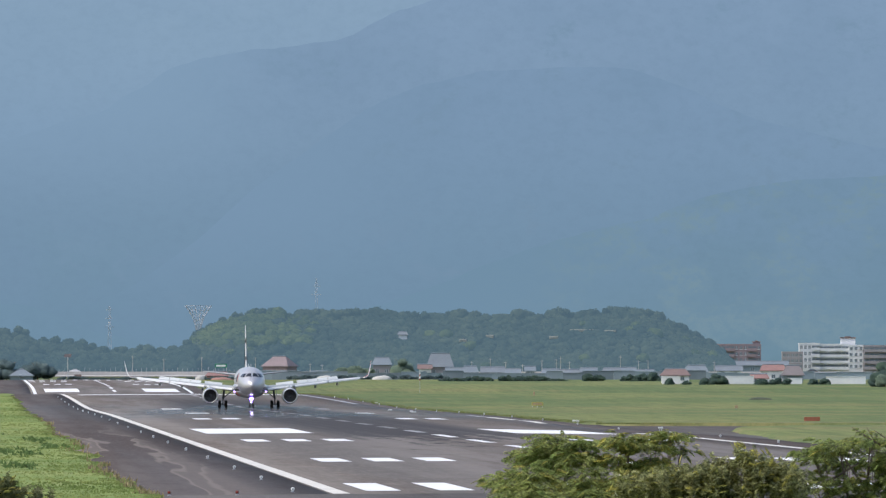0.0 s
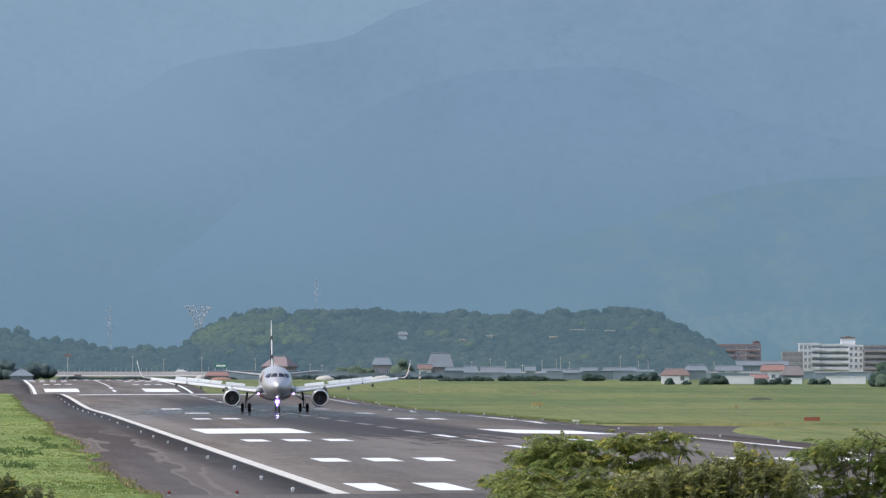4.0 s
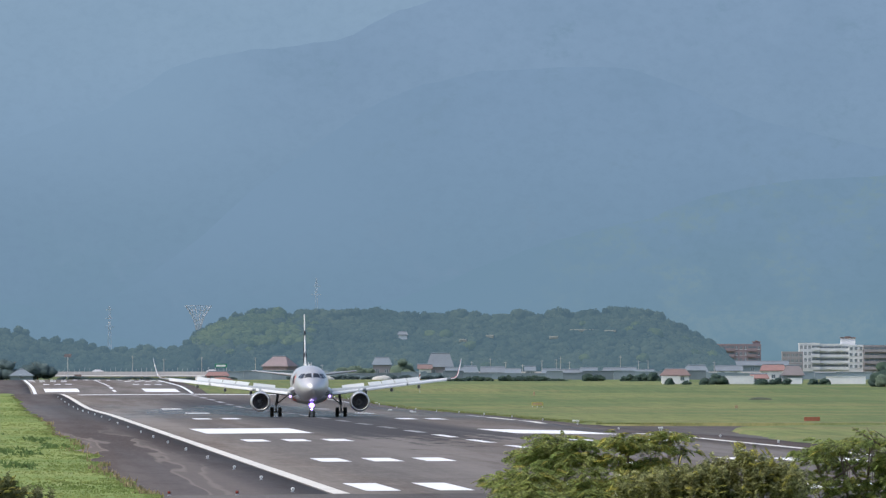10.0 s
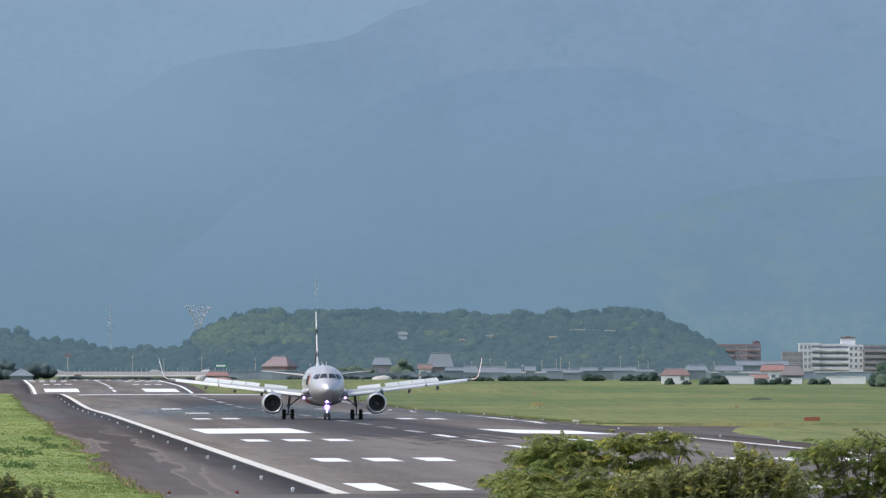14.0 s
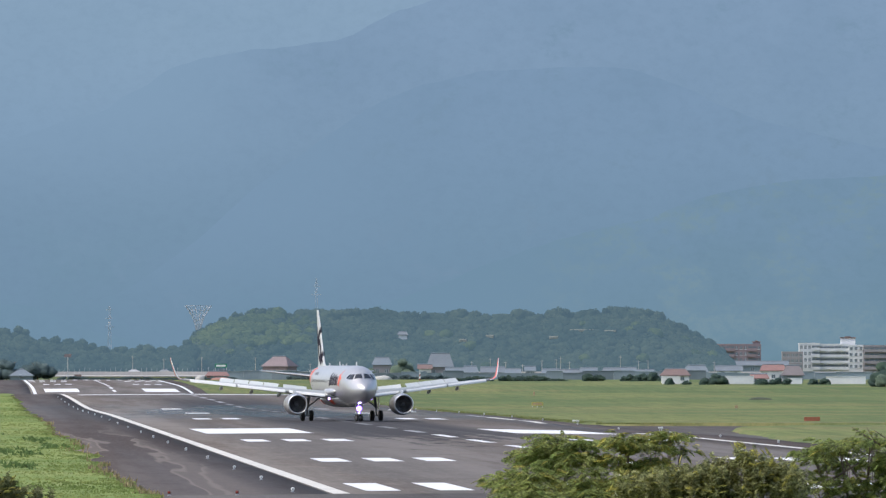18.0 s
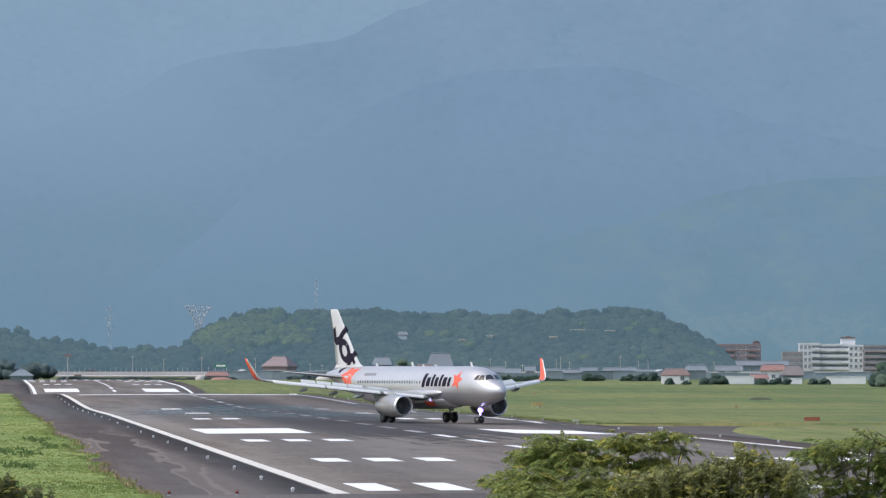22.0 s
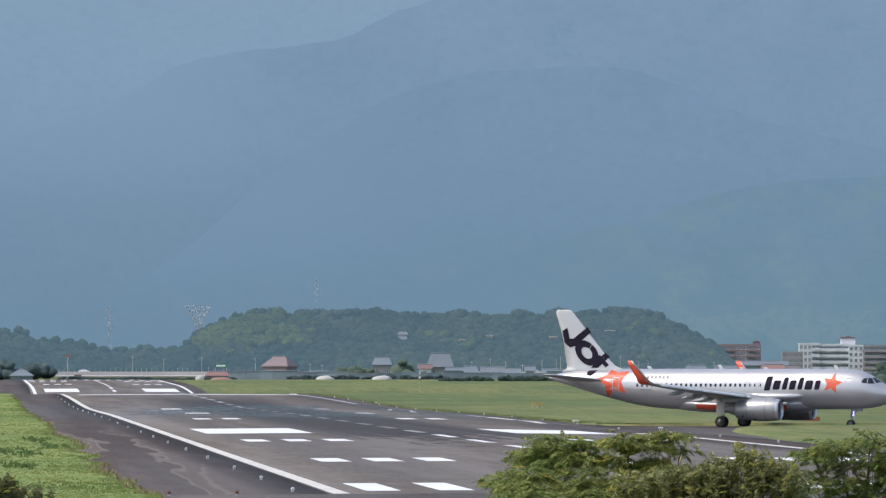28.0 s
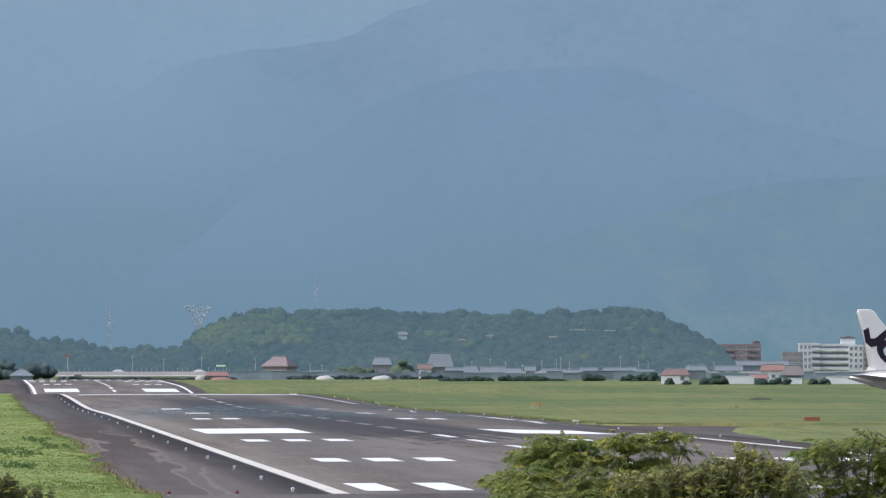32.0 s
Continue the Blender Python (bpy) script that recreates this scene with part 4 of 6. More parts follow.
        # lamp at the wing root
        rings = [[(6.2 + d, s * 2.28 + q * math.cos(a), 2.42 + q * math.sin(a)) for a in np.linspace(0, 6.283, 18, endpoint=False)] for d, q in ((-0.2, 0.1), (0.0, 0.18), (0.38, 0.18), (0.38, 0.16), (0.01, 0.16))]
        part("lamp_housing", loft(rings, False), WING_GREY, wing, "", True)
        bm = disc(6.22, s * 2.28, 2.42, 0.155)
        part("landing_lamp", bm, ROOT_GLOW, wing, "lit wing root lamp")
    # nose gear
    bm = bmesh.new()
    rod(bm, (12.64, 0, 0.38), (12.68, 0, 1.2), 0.07, sides=12)
    rod(bm, (12.68, 0, 1.1), (12.8, 0, 2.2), 0.1, sides=12)
    rod(bm, (12.64, -0.34, 0.38), (12.64, 0.34, 0.38), 0.06, sides=10)
    rod(bm, (12.7, 0, 1.25), (13.9, 0, 2.1), 0.05, sides=8)
    gear = part("nose_gear", bm, STRUT, jet, "grey steel landing gear strut", True)
    for w in (-0.25, 0.25):
        wheel(jet, "wheel", 12.64, w, 0.38, 0.22)
    for y in (-0.42, 0.42):
        bm = bmesh.new()
        block(bm, 12.95, 13.85, y - 0.015, y + 0.015, 1.64, 2.1, 0.01)
        part("gear_door", bm, STRUT, gear, "grey nose gear door")
    for y, z, r in ((0.0, 1.4, 0.33), (0.0, 0.95, 0.13)):
        rings = [[(12.82 + d, y + q * math.cos(a), z + q * math.sin(a)) for a in np.linspace(0, 6.283, 18, endpoint=False)] for d, q in ((-0.16, r * 0.5), (0.0, r + 0.02), (0.15, r + 0.02), (0.15, r), (0.01, r))]
        part("lamp_housing", loft(rings, False), STRUT, gear, "", True)
        # violet glowing disc added behind the lamp to paint its colour-fringe halo
        part("lamp_halo", disc(12.836, y, z, r), VIOLET_GLOW, gear, "violet glowing disc added as the lamp's halo")
        part("landing_lamp", disc(12.845, y, z, r * 0.55), LANDING_GLOW, gear, "lit landing lamp")
    return jet


AIRLINER = build_airliner()


# ---- mountains: a plain backdrop of distance ----
def ridge(name, y, crest, mat, label, foot=-5, depth=160, seed=1.0, nx=150, nz=36, rough=6.0):
    """A mountain side: crest as (x, z) knots, leaning back and folded into spurs."""
    xs = np.linspace(crest[0][0], crest[-1][0], nx)
    v = np.zeros((nz, nx, 3))
    for j, x in enumerate(xs):
        top = curve_at(x, crest) + rough * 0.35 * noise.fractal((x * 0.05, seed, 0.3), 1.0, 2.0, 5)
        for i in range(nz):
            t = i / (nz - 1)
            z = foot + (top - foot) * t
            fold = noise.fractal((x * 0.022, z * 0.012, seed), 1.0, 2.0, 5)
            v[i, j] = x, y + depth * t + fold * depth * 0.35 * (0.3 + t), z
    i = np.arange(nx * nz).reshape(nz, nx)
    f = np.stack([i[:-1, :-1], i[:-1, 1:], i[1:, 1:], i[1:, :-1]], -1).reshape(-1, 4)
    solid(name, mesh_from(name, v.reshape(-1, 3), f, mat, True), None, label, "mountain", kind="structure")


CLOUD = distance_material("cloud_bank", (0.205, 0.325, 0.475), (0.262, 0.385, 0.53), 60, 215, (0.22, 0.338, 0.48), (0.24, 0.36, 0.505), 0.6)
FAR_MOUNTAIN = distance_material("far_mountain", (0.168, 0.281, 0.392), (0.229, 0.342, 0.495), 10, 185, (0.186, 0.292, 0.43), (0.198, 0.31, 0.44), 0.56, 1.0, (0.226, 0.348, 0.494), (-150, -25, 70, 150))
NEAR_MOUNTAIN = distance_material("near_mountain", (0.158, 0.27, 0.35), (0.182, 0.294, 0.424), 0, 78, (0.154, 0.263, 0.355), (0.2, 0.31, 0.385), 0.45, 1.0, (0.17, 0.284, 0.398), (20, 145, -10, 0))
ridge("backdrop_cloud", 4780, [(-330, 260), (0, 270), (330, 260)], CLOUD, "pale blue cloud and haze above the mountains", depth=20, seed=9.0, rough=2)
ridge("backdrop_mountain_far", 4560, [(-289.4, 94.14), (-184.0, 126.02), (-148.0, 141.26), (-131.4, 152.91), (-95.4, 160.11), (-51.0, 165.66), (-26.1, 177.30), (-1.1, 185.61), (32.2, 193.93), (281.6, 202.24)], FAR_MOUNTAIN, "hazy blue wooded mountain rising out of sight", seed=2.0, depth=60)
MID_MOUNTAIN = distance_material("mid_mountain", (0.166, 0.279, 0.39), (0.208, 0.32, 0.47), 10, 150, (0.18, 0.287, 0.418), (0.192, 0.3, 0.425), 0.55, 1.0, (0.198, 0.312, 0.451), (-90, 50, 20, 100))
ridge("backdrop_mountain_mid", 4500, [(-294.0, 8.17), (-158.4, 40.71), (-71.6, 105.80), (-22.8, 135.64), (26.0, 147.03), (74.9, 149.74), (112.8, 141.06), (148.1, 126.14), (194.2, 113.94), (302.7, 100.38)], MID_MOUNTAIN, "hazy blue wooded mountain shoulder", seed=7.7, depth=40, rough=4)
ridge("backdrop_mountain_near", 4420, [(-129.5, 5.46), (-43.9, 29.55), (-11.8, 41.59), (20.3, 53.64), (57.8, 67.02), (92.6, 74.51), (127.4, 87.09), (164.9, 93.24), (298.7, 104.49)], NEAR_MOUNTAIN, "hazy blue-green mountain spur with lighter patches painted as sunlit woods", seed=4.4, depth=45, rough=4)
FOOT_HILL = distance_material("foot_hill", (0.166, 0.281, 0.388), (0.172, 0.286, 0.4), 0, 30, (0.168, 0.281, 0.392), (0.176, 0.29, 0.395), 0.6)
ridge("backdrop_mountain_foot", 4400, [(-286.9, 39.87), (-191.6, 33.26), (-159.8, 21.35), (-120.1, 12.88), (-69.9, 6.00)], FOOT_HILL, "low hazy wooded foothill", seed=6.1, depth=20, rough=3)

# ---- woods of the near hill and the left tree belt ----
# The last number paints haze: that share of each leaf glows blue.
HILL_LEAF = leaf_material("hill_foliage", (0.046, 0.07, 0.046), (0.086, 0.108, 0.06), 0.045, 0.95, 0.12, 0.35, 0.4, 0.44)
HILL_LIT = leaf_material("hill_foliage_painted_sun", (0.09, 0.125, 0.06), (0.14, 0.175, 0.065), 0.05, 0.95, 0.12, 0.35, 0.4, 0.4)
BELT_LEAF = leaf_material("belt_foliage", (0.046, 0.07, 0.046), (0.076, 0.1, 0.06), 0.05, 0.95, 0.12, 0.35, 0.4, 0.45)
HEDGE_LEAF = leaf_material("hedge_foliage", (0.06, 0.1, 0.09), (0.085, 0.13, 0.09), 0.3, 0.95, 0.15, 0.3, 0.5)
# Leaf colour lightened towards blue-grey: distance haze painted in.
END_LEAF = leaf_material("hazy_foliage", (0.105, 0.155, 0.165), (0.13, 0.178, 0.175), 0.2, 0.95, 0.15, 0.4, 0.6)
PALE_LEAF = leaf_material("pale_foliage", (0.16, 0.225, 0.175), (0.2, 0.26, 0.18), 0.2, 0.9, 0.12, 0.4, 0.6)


def sprays(centres, radii, per, size, seed, squash=0.8):
    """Leaf clusters on the outer shell of many crowns: bent three-cornered sprays. Returns verts and faces."""
    rnd = np.random.RandomState(seed)
    c = np.repeat(np.asarray(centres, float), per, 0)
    r = np.repeat(np.asarray(radii, float), per)
    m = len(c)
    d = rnd.randn(m, 3)
    d[:, 2] = np.abs(d[:, 2]) * 0.9 - 0.25
    d /= np.linalg.norm(d, axis=1)[:, None]
    lump = 0.84 + 0.22 * rnd.rand(m) + 0.07 * np.sin(d[:, 0] * 7 + c[:, 0]) * np.cos(d[:, 2] * 6 + c[:, 1])
    p = c + d * (r * lump)[:, None] * np.array([1, 1, squash])
    a = rnd.randn(m, 3)
    a -= (a * d).sum(1)[:, None] * d * 0.92
    a /= np.linalg.norm(a, axis=1)[:, None]
    b = np.cross(d, a)
    s = (size * (0.6 + 0.8 * rnd.rand(m)))[:, None]
    v = np.stack([p - a * s - b * s * 0.5, p + a * s - b * s * 0.45, p + a * s * 0.5 + b * s * 0.8 + d * s * 0.12, p - a * s * 0.6 + b * s * 0.7 + d * s * 0.1], 1)
    return v.reshape(-1, 3), np.arange(m * 4).reshape(-1, 4)


def crowns(centres, radii, seed):
    """Lumpy crowns: each an uneven billowing shell."""
    rnd = np.random.RandomState(seed + 500)
    bm = bmesh.new()
    bmesh.ops.create_icosphere(bm, subdivisions=2, radius=1.0)
    d = np.array([v.co[:] for v in bm.verts])
    tri = np.array([[v.index for v in f.verts] for f in bm.faces])
    bm.free()
    out = []
    for c, r in zip(centres, radii):
        q = np.ones(len(d))
        for k in range(9):
            w = rnd.randn(3) * (1.6 + 0.7 * k)
            q += 0.075 / (1 + 0.15 * k) * np.sin(d @ w + rnd.rand() * 6.28)
        out.append(np.array(c) + d * (r * 0.9 * q)[:, None] * np.array([1, 1, 0.78]))
    v = np.concatenate(out)
    f = (tri[None] + (np.arange(len(out)) * len(d))[:, None, None]).reshape(-1, 3)
    return v, f


def tufts_on(v, f, count, size, seed):
    """Leaf sprays lying close on the crowns' skin, each tilted a little its own way."""
    rnd = np.random.RandomState(seed + 900)
    tri = v[f[rnd.randint(0, len(f), count)]]
    w = rnd.dirichlet((1, 1, 1), count)
    p = (tri * w[:, :, None]).sum(1)
    d = np.cross(tri[:, 1] - tri[:, 0], tri[:, 2] - tri[:, 0])
    d /= np.linalg.norm(d, axis=1)[:, None] + 1e-9
    p = p + d * (0.4 * rnd.rand(count) ** 2)[:, None]
    d = d + rnd.randn(count, 3) * 0.55
    d /= np.linalg.norm(d, axis=1)[:, None]
    a = np.cross(d, rnd.randn(count, 3))
    a /= np.linalg.norm(a, axis=1)[:, None] + 1e-9
    b = np.cross(d, a)
    s = (size * (0.6 + 0.8 * rnd.rand(count)))[:, None]
    q = np.stack([p - a * s - b * s * 0.5, p + a * s - b * s * 0.45, p + a * s * 0.5 + b * s * 0.8, p - a * s * 0.6 + b * s * 0.7], 1)
    return q.reshape(-1, 3), np.arange(count * 4).reshape(-1, 4)


def wood(name, crest, y_front, y_back, base_z, crown, count, mat, label, seed, per=46, leaf=1.1, where=None):
    """A wooded slope: crowns spread over a hill whose skyline is crest, knots of (x, z)."""
    rnd = np.random.RandomState(seed)
    cs, rs, tries = [], [], 0
    while len(cs) < count:
        tries += 1
        x = crest[0][0] + (crest[-1][0] - crest[0][0]) * ((tries * 0.61803 + 0.02 * rnd.rand()) % 1.0)
        top = curve_at(x, crest)
        t = rnd.rand() ** 0.8
        r = crown * (0.6 + 0.75 * rnd.rand())
        z = base_z + (top - 0.9 - r * 0.66 - base_z) * t
        if where and not where(x, z, rnd):
            continue
        cs.append((x, y_front + (y_back - y_front) * t, z))
        rs.append(r)
    k = int(count * 0.06)
    for i in range(k):
        x = crest[0][0] + (crest[-1][0] - crest[0][0]) * (i + 0.6 * rnd.rand()) / k
        r = crown * (0.55 + 0.85 * rnd.rand())
        if where and not where(x, curve_at(x, crest) - r, rnd):
            continue
        cs.append((x, y_back - 3 * rnd.rand(), curve_at(x, crest) - r * 0.7 + 1.5 * (rnd.rand() - 0.5)))
        rs.append(r)
    v, f = crowns(cs, rs, seed)
    trees = solid(name, mesh_from(name, v, f, mat, True), None, label, "trees", kind="stuff")
    v, f = tufts_on(v, f, per * len(cs), leaf, seed)
    part("leaf_sprays", mesh_from("leaf_sprays", v, f, mat), mat, trees)


def hillside(name, crest, y_front, y_back, base_z, mat, label, drop=1.25, undergrowth=70000):
    """The earth under a wood."""
    xs = np.linspace(crest[0][0], crest[-1][0], 90)
    rows = []
    for y, t in ((y_front - 14, 0.0), (y_front, 0.06), (y_front * 0.65 + y_back * 0.35, 0.36), (y_front * 0.3 + y_back * 0.7, 0.71), (y_back + 2, 1.0), (y_back + 60, 0.98)):
        rows.append([(x, y, base_z - 3 * (t < 0.05) + max(curve_at(x, crest) - drop - 0.9 - base_z, 0.5) * t + 0.8 * noise.noise((x * 0.06, y * 0.05, 1))) for x in xs])
    v = np.array(rows)
    i = np.arange(v.shape[0] * v.shape[1]).reshape(v.shape[:2])
    f = np.stack([i[:-1, :-1], i[:-1, 1:], i[1:, 1:], i[1:, :-1]], -1).reshape(-1, 4)
    bank = solid(name, mesh_from(name, v.reshape(-1, 3), f, mat, True), None, label, "hill", kind="structure")
    tri = np.concatenate([f[:, [0, 1, 2]], f[:, [0, 2, 3]]])
    q, g = tufts_on(v.reshape(-1, 3), tri, undergrowth, 0.42, 77)
    part("undergrowth", mesh_from("undergrowth", q, g, mat), mat, bank)


HILL = [(-107.2, 9.22), (-103.0, 16.12), (-97.5, 22.10), (-88.8, 26.01), (-79.1, 28.31), (-67.6, 29.23), (-62.6, 27.85), (-55.0, 29.00), (-42.3, 28.31), (-23.9, 29.23), (-14.7, 28.31), (-5.5, 27.16), (3.7, 28.31), (22.1, 26.93), (32.4, 28.31), (40.0, 27.16), (46.2, 29.69), (54.3, 28.08), (63.5, 29.23), (76.1, 29.69), (85.3, 28.31), (92.2, 24.63), (100.3, 20.49), (107.6, 17.04), (113.6, 12.44), (116.8, 7.38)]
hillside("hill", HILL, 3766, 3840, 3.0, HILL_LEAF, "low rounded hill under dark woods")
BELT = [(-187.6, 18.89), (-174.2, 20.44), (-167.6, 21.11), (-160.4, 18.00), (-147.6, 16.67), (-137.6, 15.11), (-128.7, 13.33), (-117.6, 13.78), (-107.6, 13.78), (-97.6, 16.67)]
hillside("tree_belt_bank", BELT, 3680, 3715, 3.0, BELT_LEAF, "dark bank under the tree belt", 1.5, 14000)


# Which crowns get the lighter leaf colour: sunlight painted on the left tops.
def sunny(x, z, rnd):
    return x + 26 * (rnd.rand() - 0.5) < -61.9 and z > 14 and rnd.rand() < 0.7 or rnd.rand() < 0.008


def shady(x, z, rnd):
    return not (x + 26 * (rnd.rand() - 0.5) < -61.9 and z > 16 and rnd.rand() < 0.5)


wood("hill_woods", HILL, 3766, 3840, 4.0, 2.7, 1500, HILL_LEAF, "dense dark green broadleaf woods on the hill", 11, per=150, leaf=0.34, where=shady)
wood("hill_woods_sun_painted", HILL, 3766, 3838, 6.0, 2.8, 200, HILL_LIT, "treetops on the hill painted lighter as sunlit", 12, per=190, leaf=0.3, where=sunny)
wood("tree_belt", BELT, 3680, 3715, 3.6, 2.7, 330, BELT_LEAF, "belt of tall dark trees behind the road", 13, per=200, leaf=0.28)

# ---- single trees, bushes and hedges ----
BARK = surface("bark", (0.10, 0.075, 0.055), (0.14, 0.11, 0.08), 2.0, 14.0, 0.9, bump=0.02)


def far_tree(name, x, y, z0, height, width, mat, label, category, seed, trunk=0.3):
    """A tree or bush: tapered trunk with limbs and a crown of many clusters."""
    rnd = np.random.RandomState(seed)
    t = thing(name, label, category, pose(x, y, z0))
    bm = bmesh.new()
    r = max(0.05, height * 0.03)
    rod(bm, (0, 0, -0.3), (0, 0, height * 0.55), r, r * 0.6, 8)
    for k in range(5):
        a = rnd.rand() * 6.28
        rod(bm, (0, 0, height * (0.2 + 0.07 * k)), (math.cos(a) * width * 0.3, math.sin(a) * width * 0.3, height * (0.5 + 0.08 * k)), r * 0.5, r * 0.2, 6)
    part("trunk", bm, BARK, t, "brown trunk")
    n = max(9, int(width / max(height, 0.1) * 8))
    cs, rs = [], []
    for k in range(n + 5):
        q = (rnd.rand() * 2 - 1)
        rr = height * (0.24 + 0.16 * rnd.rand())
        cs.append((q * (width / 2 - rr * 0.7), (rnd.rand() - 0.5) * min(width, height) * 0.5, height * trunk * 0.6 + (height * (1 - 0.35 * q * q) - rr - height * trunk * 0.6) * rnd.rand() ** 0.6))
        rs.append(rr)
    v, f = crowns(cs, [r * 0.92 for r in rs], seed)
    crown = part("crown", mesh_from("crown", v, f, mat, True), mat, t)
    v, f = sprays(cs, rs, 150, min(height * 0.05, 0.15), seed)
    part("leaf_sprays", mesh_from("leaf_sprays", v, f, mat), mat, crown)
    return t


for i, (px, w, h) in enumerate(((10.4, 10, 1.7), (19.8, 6, 1.9), (26.9, 11, 1.9), (31.0, 5, 1.6), (45.3, 3.2, 2.6), (48.4, 5, 2.0), (58.1, 5, 2.2), (62.5, 6, 2.4), (66.0, 5, 2.7), (2.9, 8, 1.2), (35.7, 6, 1.0))):
    far_tree("hedge_bush", px, 2955 + 4 * (i % 3), lie(2955) - 0.1, h * 1.25, w * 1.1, HEDGE_LEAF, "dark green bush at the far field edge", "bush", 40 + i, 0.1)
for i, (px, w, h) in enumerate(((66.3, 2.2, 2.2), (77.1, 3.0, 2.4), (80.4, 4.4, 3.6), (82.7, 2.2, 2.2), (93.5, 3.5, 2.3), (98.0, 4.0, 2.4), (101.3, 2.5, 2.2), (108.8, 2.6, 2.1), (111.8, 2.6, 2.3), (71.5, 2.4, 1.5))):
    far_tree("garden_bush", px, 2770 + 3 * (i % 4), lie(2770) - 0.1, h * 1.1, w * 1.25, HEDGE_LEAF, "dark rounded bush before the white wall", "bush", 60 + i, 0.1)
far_tree("tree", 126.1, 2700, lie(2700) - 0.1, 8.6, 9.6, HEDGE_LEAF, "dark dense round-topped tree by the field", "tree", 81, 0.15)
far_tree("tree", 124.7, 2690, lie(2690) - 0.1, 4.6, 3.0, PALE_LEAF, "small lighter green tree beside a dark one", "tree", 86, 0.15)
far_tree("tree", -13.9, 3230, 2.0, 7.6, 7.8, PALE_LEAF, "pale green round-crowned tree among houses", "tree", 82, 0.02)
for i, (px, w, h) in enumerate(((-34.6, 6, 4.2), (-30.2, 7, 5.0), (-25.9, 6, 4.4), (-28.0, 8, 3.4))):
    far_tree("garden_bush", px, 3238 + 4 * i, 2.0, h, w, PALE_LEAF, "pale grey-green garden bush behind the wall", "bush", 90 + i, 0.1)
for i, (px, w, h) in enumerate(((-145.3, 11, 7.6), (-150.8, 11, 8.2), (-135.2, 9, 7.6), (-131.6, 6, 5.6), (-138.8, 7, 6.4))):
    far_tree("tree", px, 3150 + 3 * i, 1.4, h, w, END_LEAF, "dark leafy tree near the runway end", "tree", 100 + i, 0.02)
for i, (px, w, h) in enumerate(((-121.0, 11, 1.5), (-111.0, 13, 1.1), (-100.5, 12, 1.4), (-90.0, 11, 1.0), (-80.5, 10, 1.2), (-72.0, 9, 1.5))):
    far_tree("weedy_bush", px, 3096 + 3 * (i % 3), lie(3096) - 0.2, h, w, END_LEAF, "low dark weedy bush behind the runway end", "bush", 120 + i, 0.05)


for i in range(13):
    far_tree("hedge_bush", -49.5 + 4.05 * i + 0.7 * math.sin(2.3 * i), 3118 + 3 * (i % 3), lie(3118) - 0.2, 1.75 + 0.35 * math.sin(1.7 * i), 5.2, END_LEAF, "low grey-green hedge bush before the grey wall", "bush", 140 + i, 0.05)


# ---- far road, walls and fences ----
# walls, roofs and panes, most muted towards blue-grey with distance haze painted in
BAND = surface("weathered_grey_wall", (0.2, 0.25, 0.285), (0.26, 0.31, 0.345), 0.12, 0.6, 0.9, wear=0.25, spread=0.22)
WALL_WHITE = surface("white_render", (0.78, 0.78, 0.78), (0.7, 0.7, 0.7), 0.15, 1.5, 0.85, wear=0.3, spread=0.08)
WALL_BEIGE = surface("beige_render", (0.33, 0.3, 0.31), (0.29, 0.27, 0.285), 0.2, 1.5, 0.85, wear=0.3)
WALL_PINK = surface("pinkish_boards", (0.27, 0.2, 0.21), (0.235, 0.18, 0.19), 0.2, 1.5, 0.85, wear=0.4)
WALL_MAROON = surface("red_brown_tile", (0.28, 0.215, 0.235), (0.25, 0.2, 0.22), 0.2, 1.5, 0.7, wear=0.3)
ROOF_PINK = surface("hazed_red_tiles", (0.235, 0.185, 0.195), (0.2, 0.165, 0.175), 0.3, 2.5, 0.8, wear=0.4)
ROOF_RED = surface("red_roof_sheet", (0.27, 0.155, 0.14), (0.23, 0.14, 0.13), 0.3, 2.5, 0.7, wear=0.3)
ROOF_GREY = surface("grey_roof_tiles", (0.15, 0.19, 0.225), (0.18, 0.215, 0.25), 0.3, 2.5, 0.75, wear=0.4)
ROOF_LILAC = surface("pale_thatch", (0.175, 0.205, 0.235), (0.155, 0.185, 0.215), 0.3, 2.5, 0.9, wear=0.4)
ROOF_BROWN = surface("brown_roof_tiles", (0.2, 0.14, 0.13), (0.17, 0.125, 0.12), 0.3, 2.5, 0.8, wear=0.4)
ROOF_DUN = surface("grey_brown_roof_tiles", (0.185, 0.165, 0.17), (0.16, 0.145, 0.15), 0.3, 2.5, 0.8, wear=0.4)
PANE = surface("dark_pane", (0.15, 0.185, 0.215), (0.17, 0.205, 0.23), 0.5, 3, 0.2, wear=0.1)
FLATS_WHITE = surface("flats_white_render", (0.68, 0.69, 0.71), (0.6, 0.61, 0.63), 0.15, 1.5, 0.85, wear=0.3)
TARP = surface("white_sheeting", (0.52, 0.51, 0.48), (0.44, 0.43, 0.41), 0.4, 2.5, 0.7, wear=0.3)
CLAY = surface("red_clay", (0.34, 0.18, 0.15), (0.28, 0.16, 0.14), 0.3, 2.0, 0.9, wear=0.3)

# embankment of the far road, with its pale concrete face
bm = bmesh.new()
prof = [(3470, 2.2), (3490, 2.65), (3490.3, 3.92), (3491, 3.92), (3491.2, 3.3), (3505, 3.3), (3505.2, 2.0)]
rows = [[bm.verts.new((x, y, z)) for y, z in prof] for x in np.linspace(-260, 330, 40)]
for a, b in zip(rows, rows[1:]):
    for i in range(len(prof) - 1):
        bm.faces.new((a[i], b[i], b[i + 1], a[i + 1]))
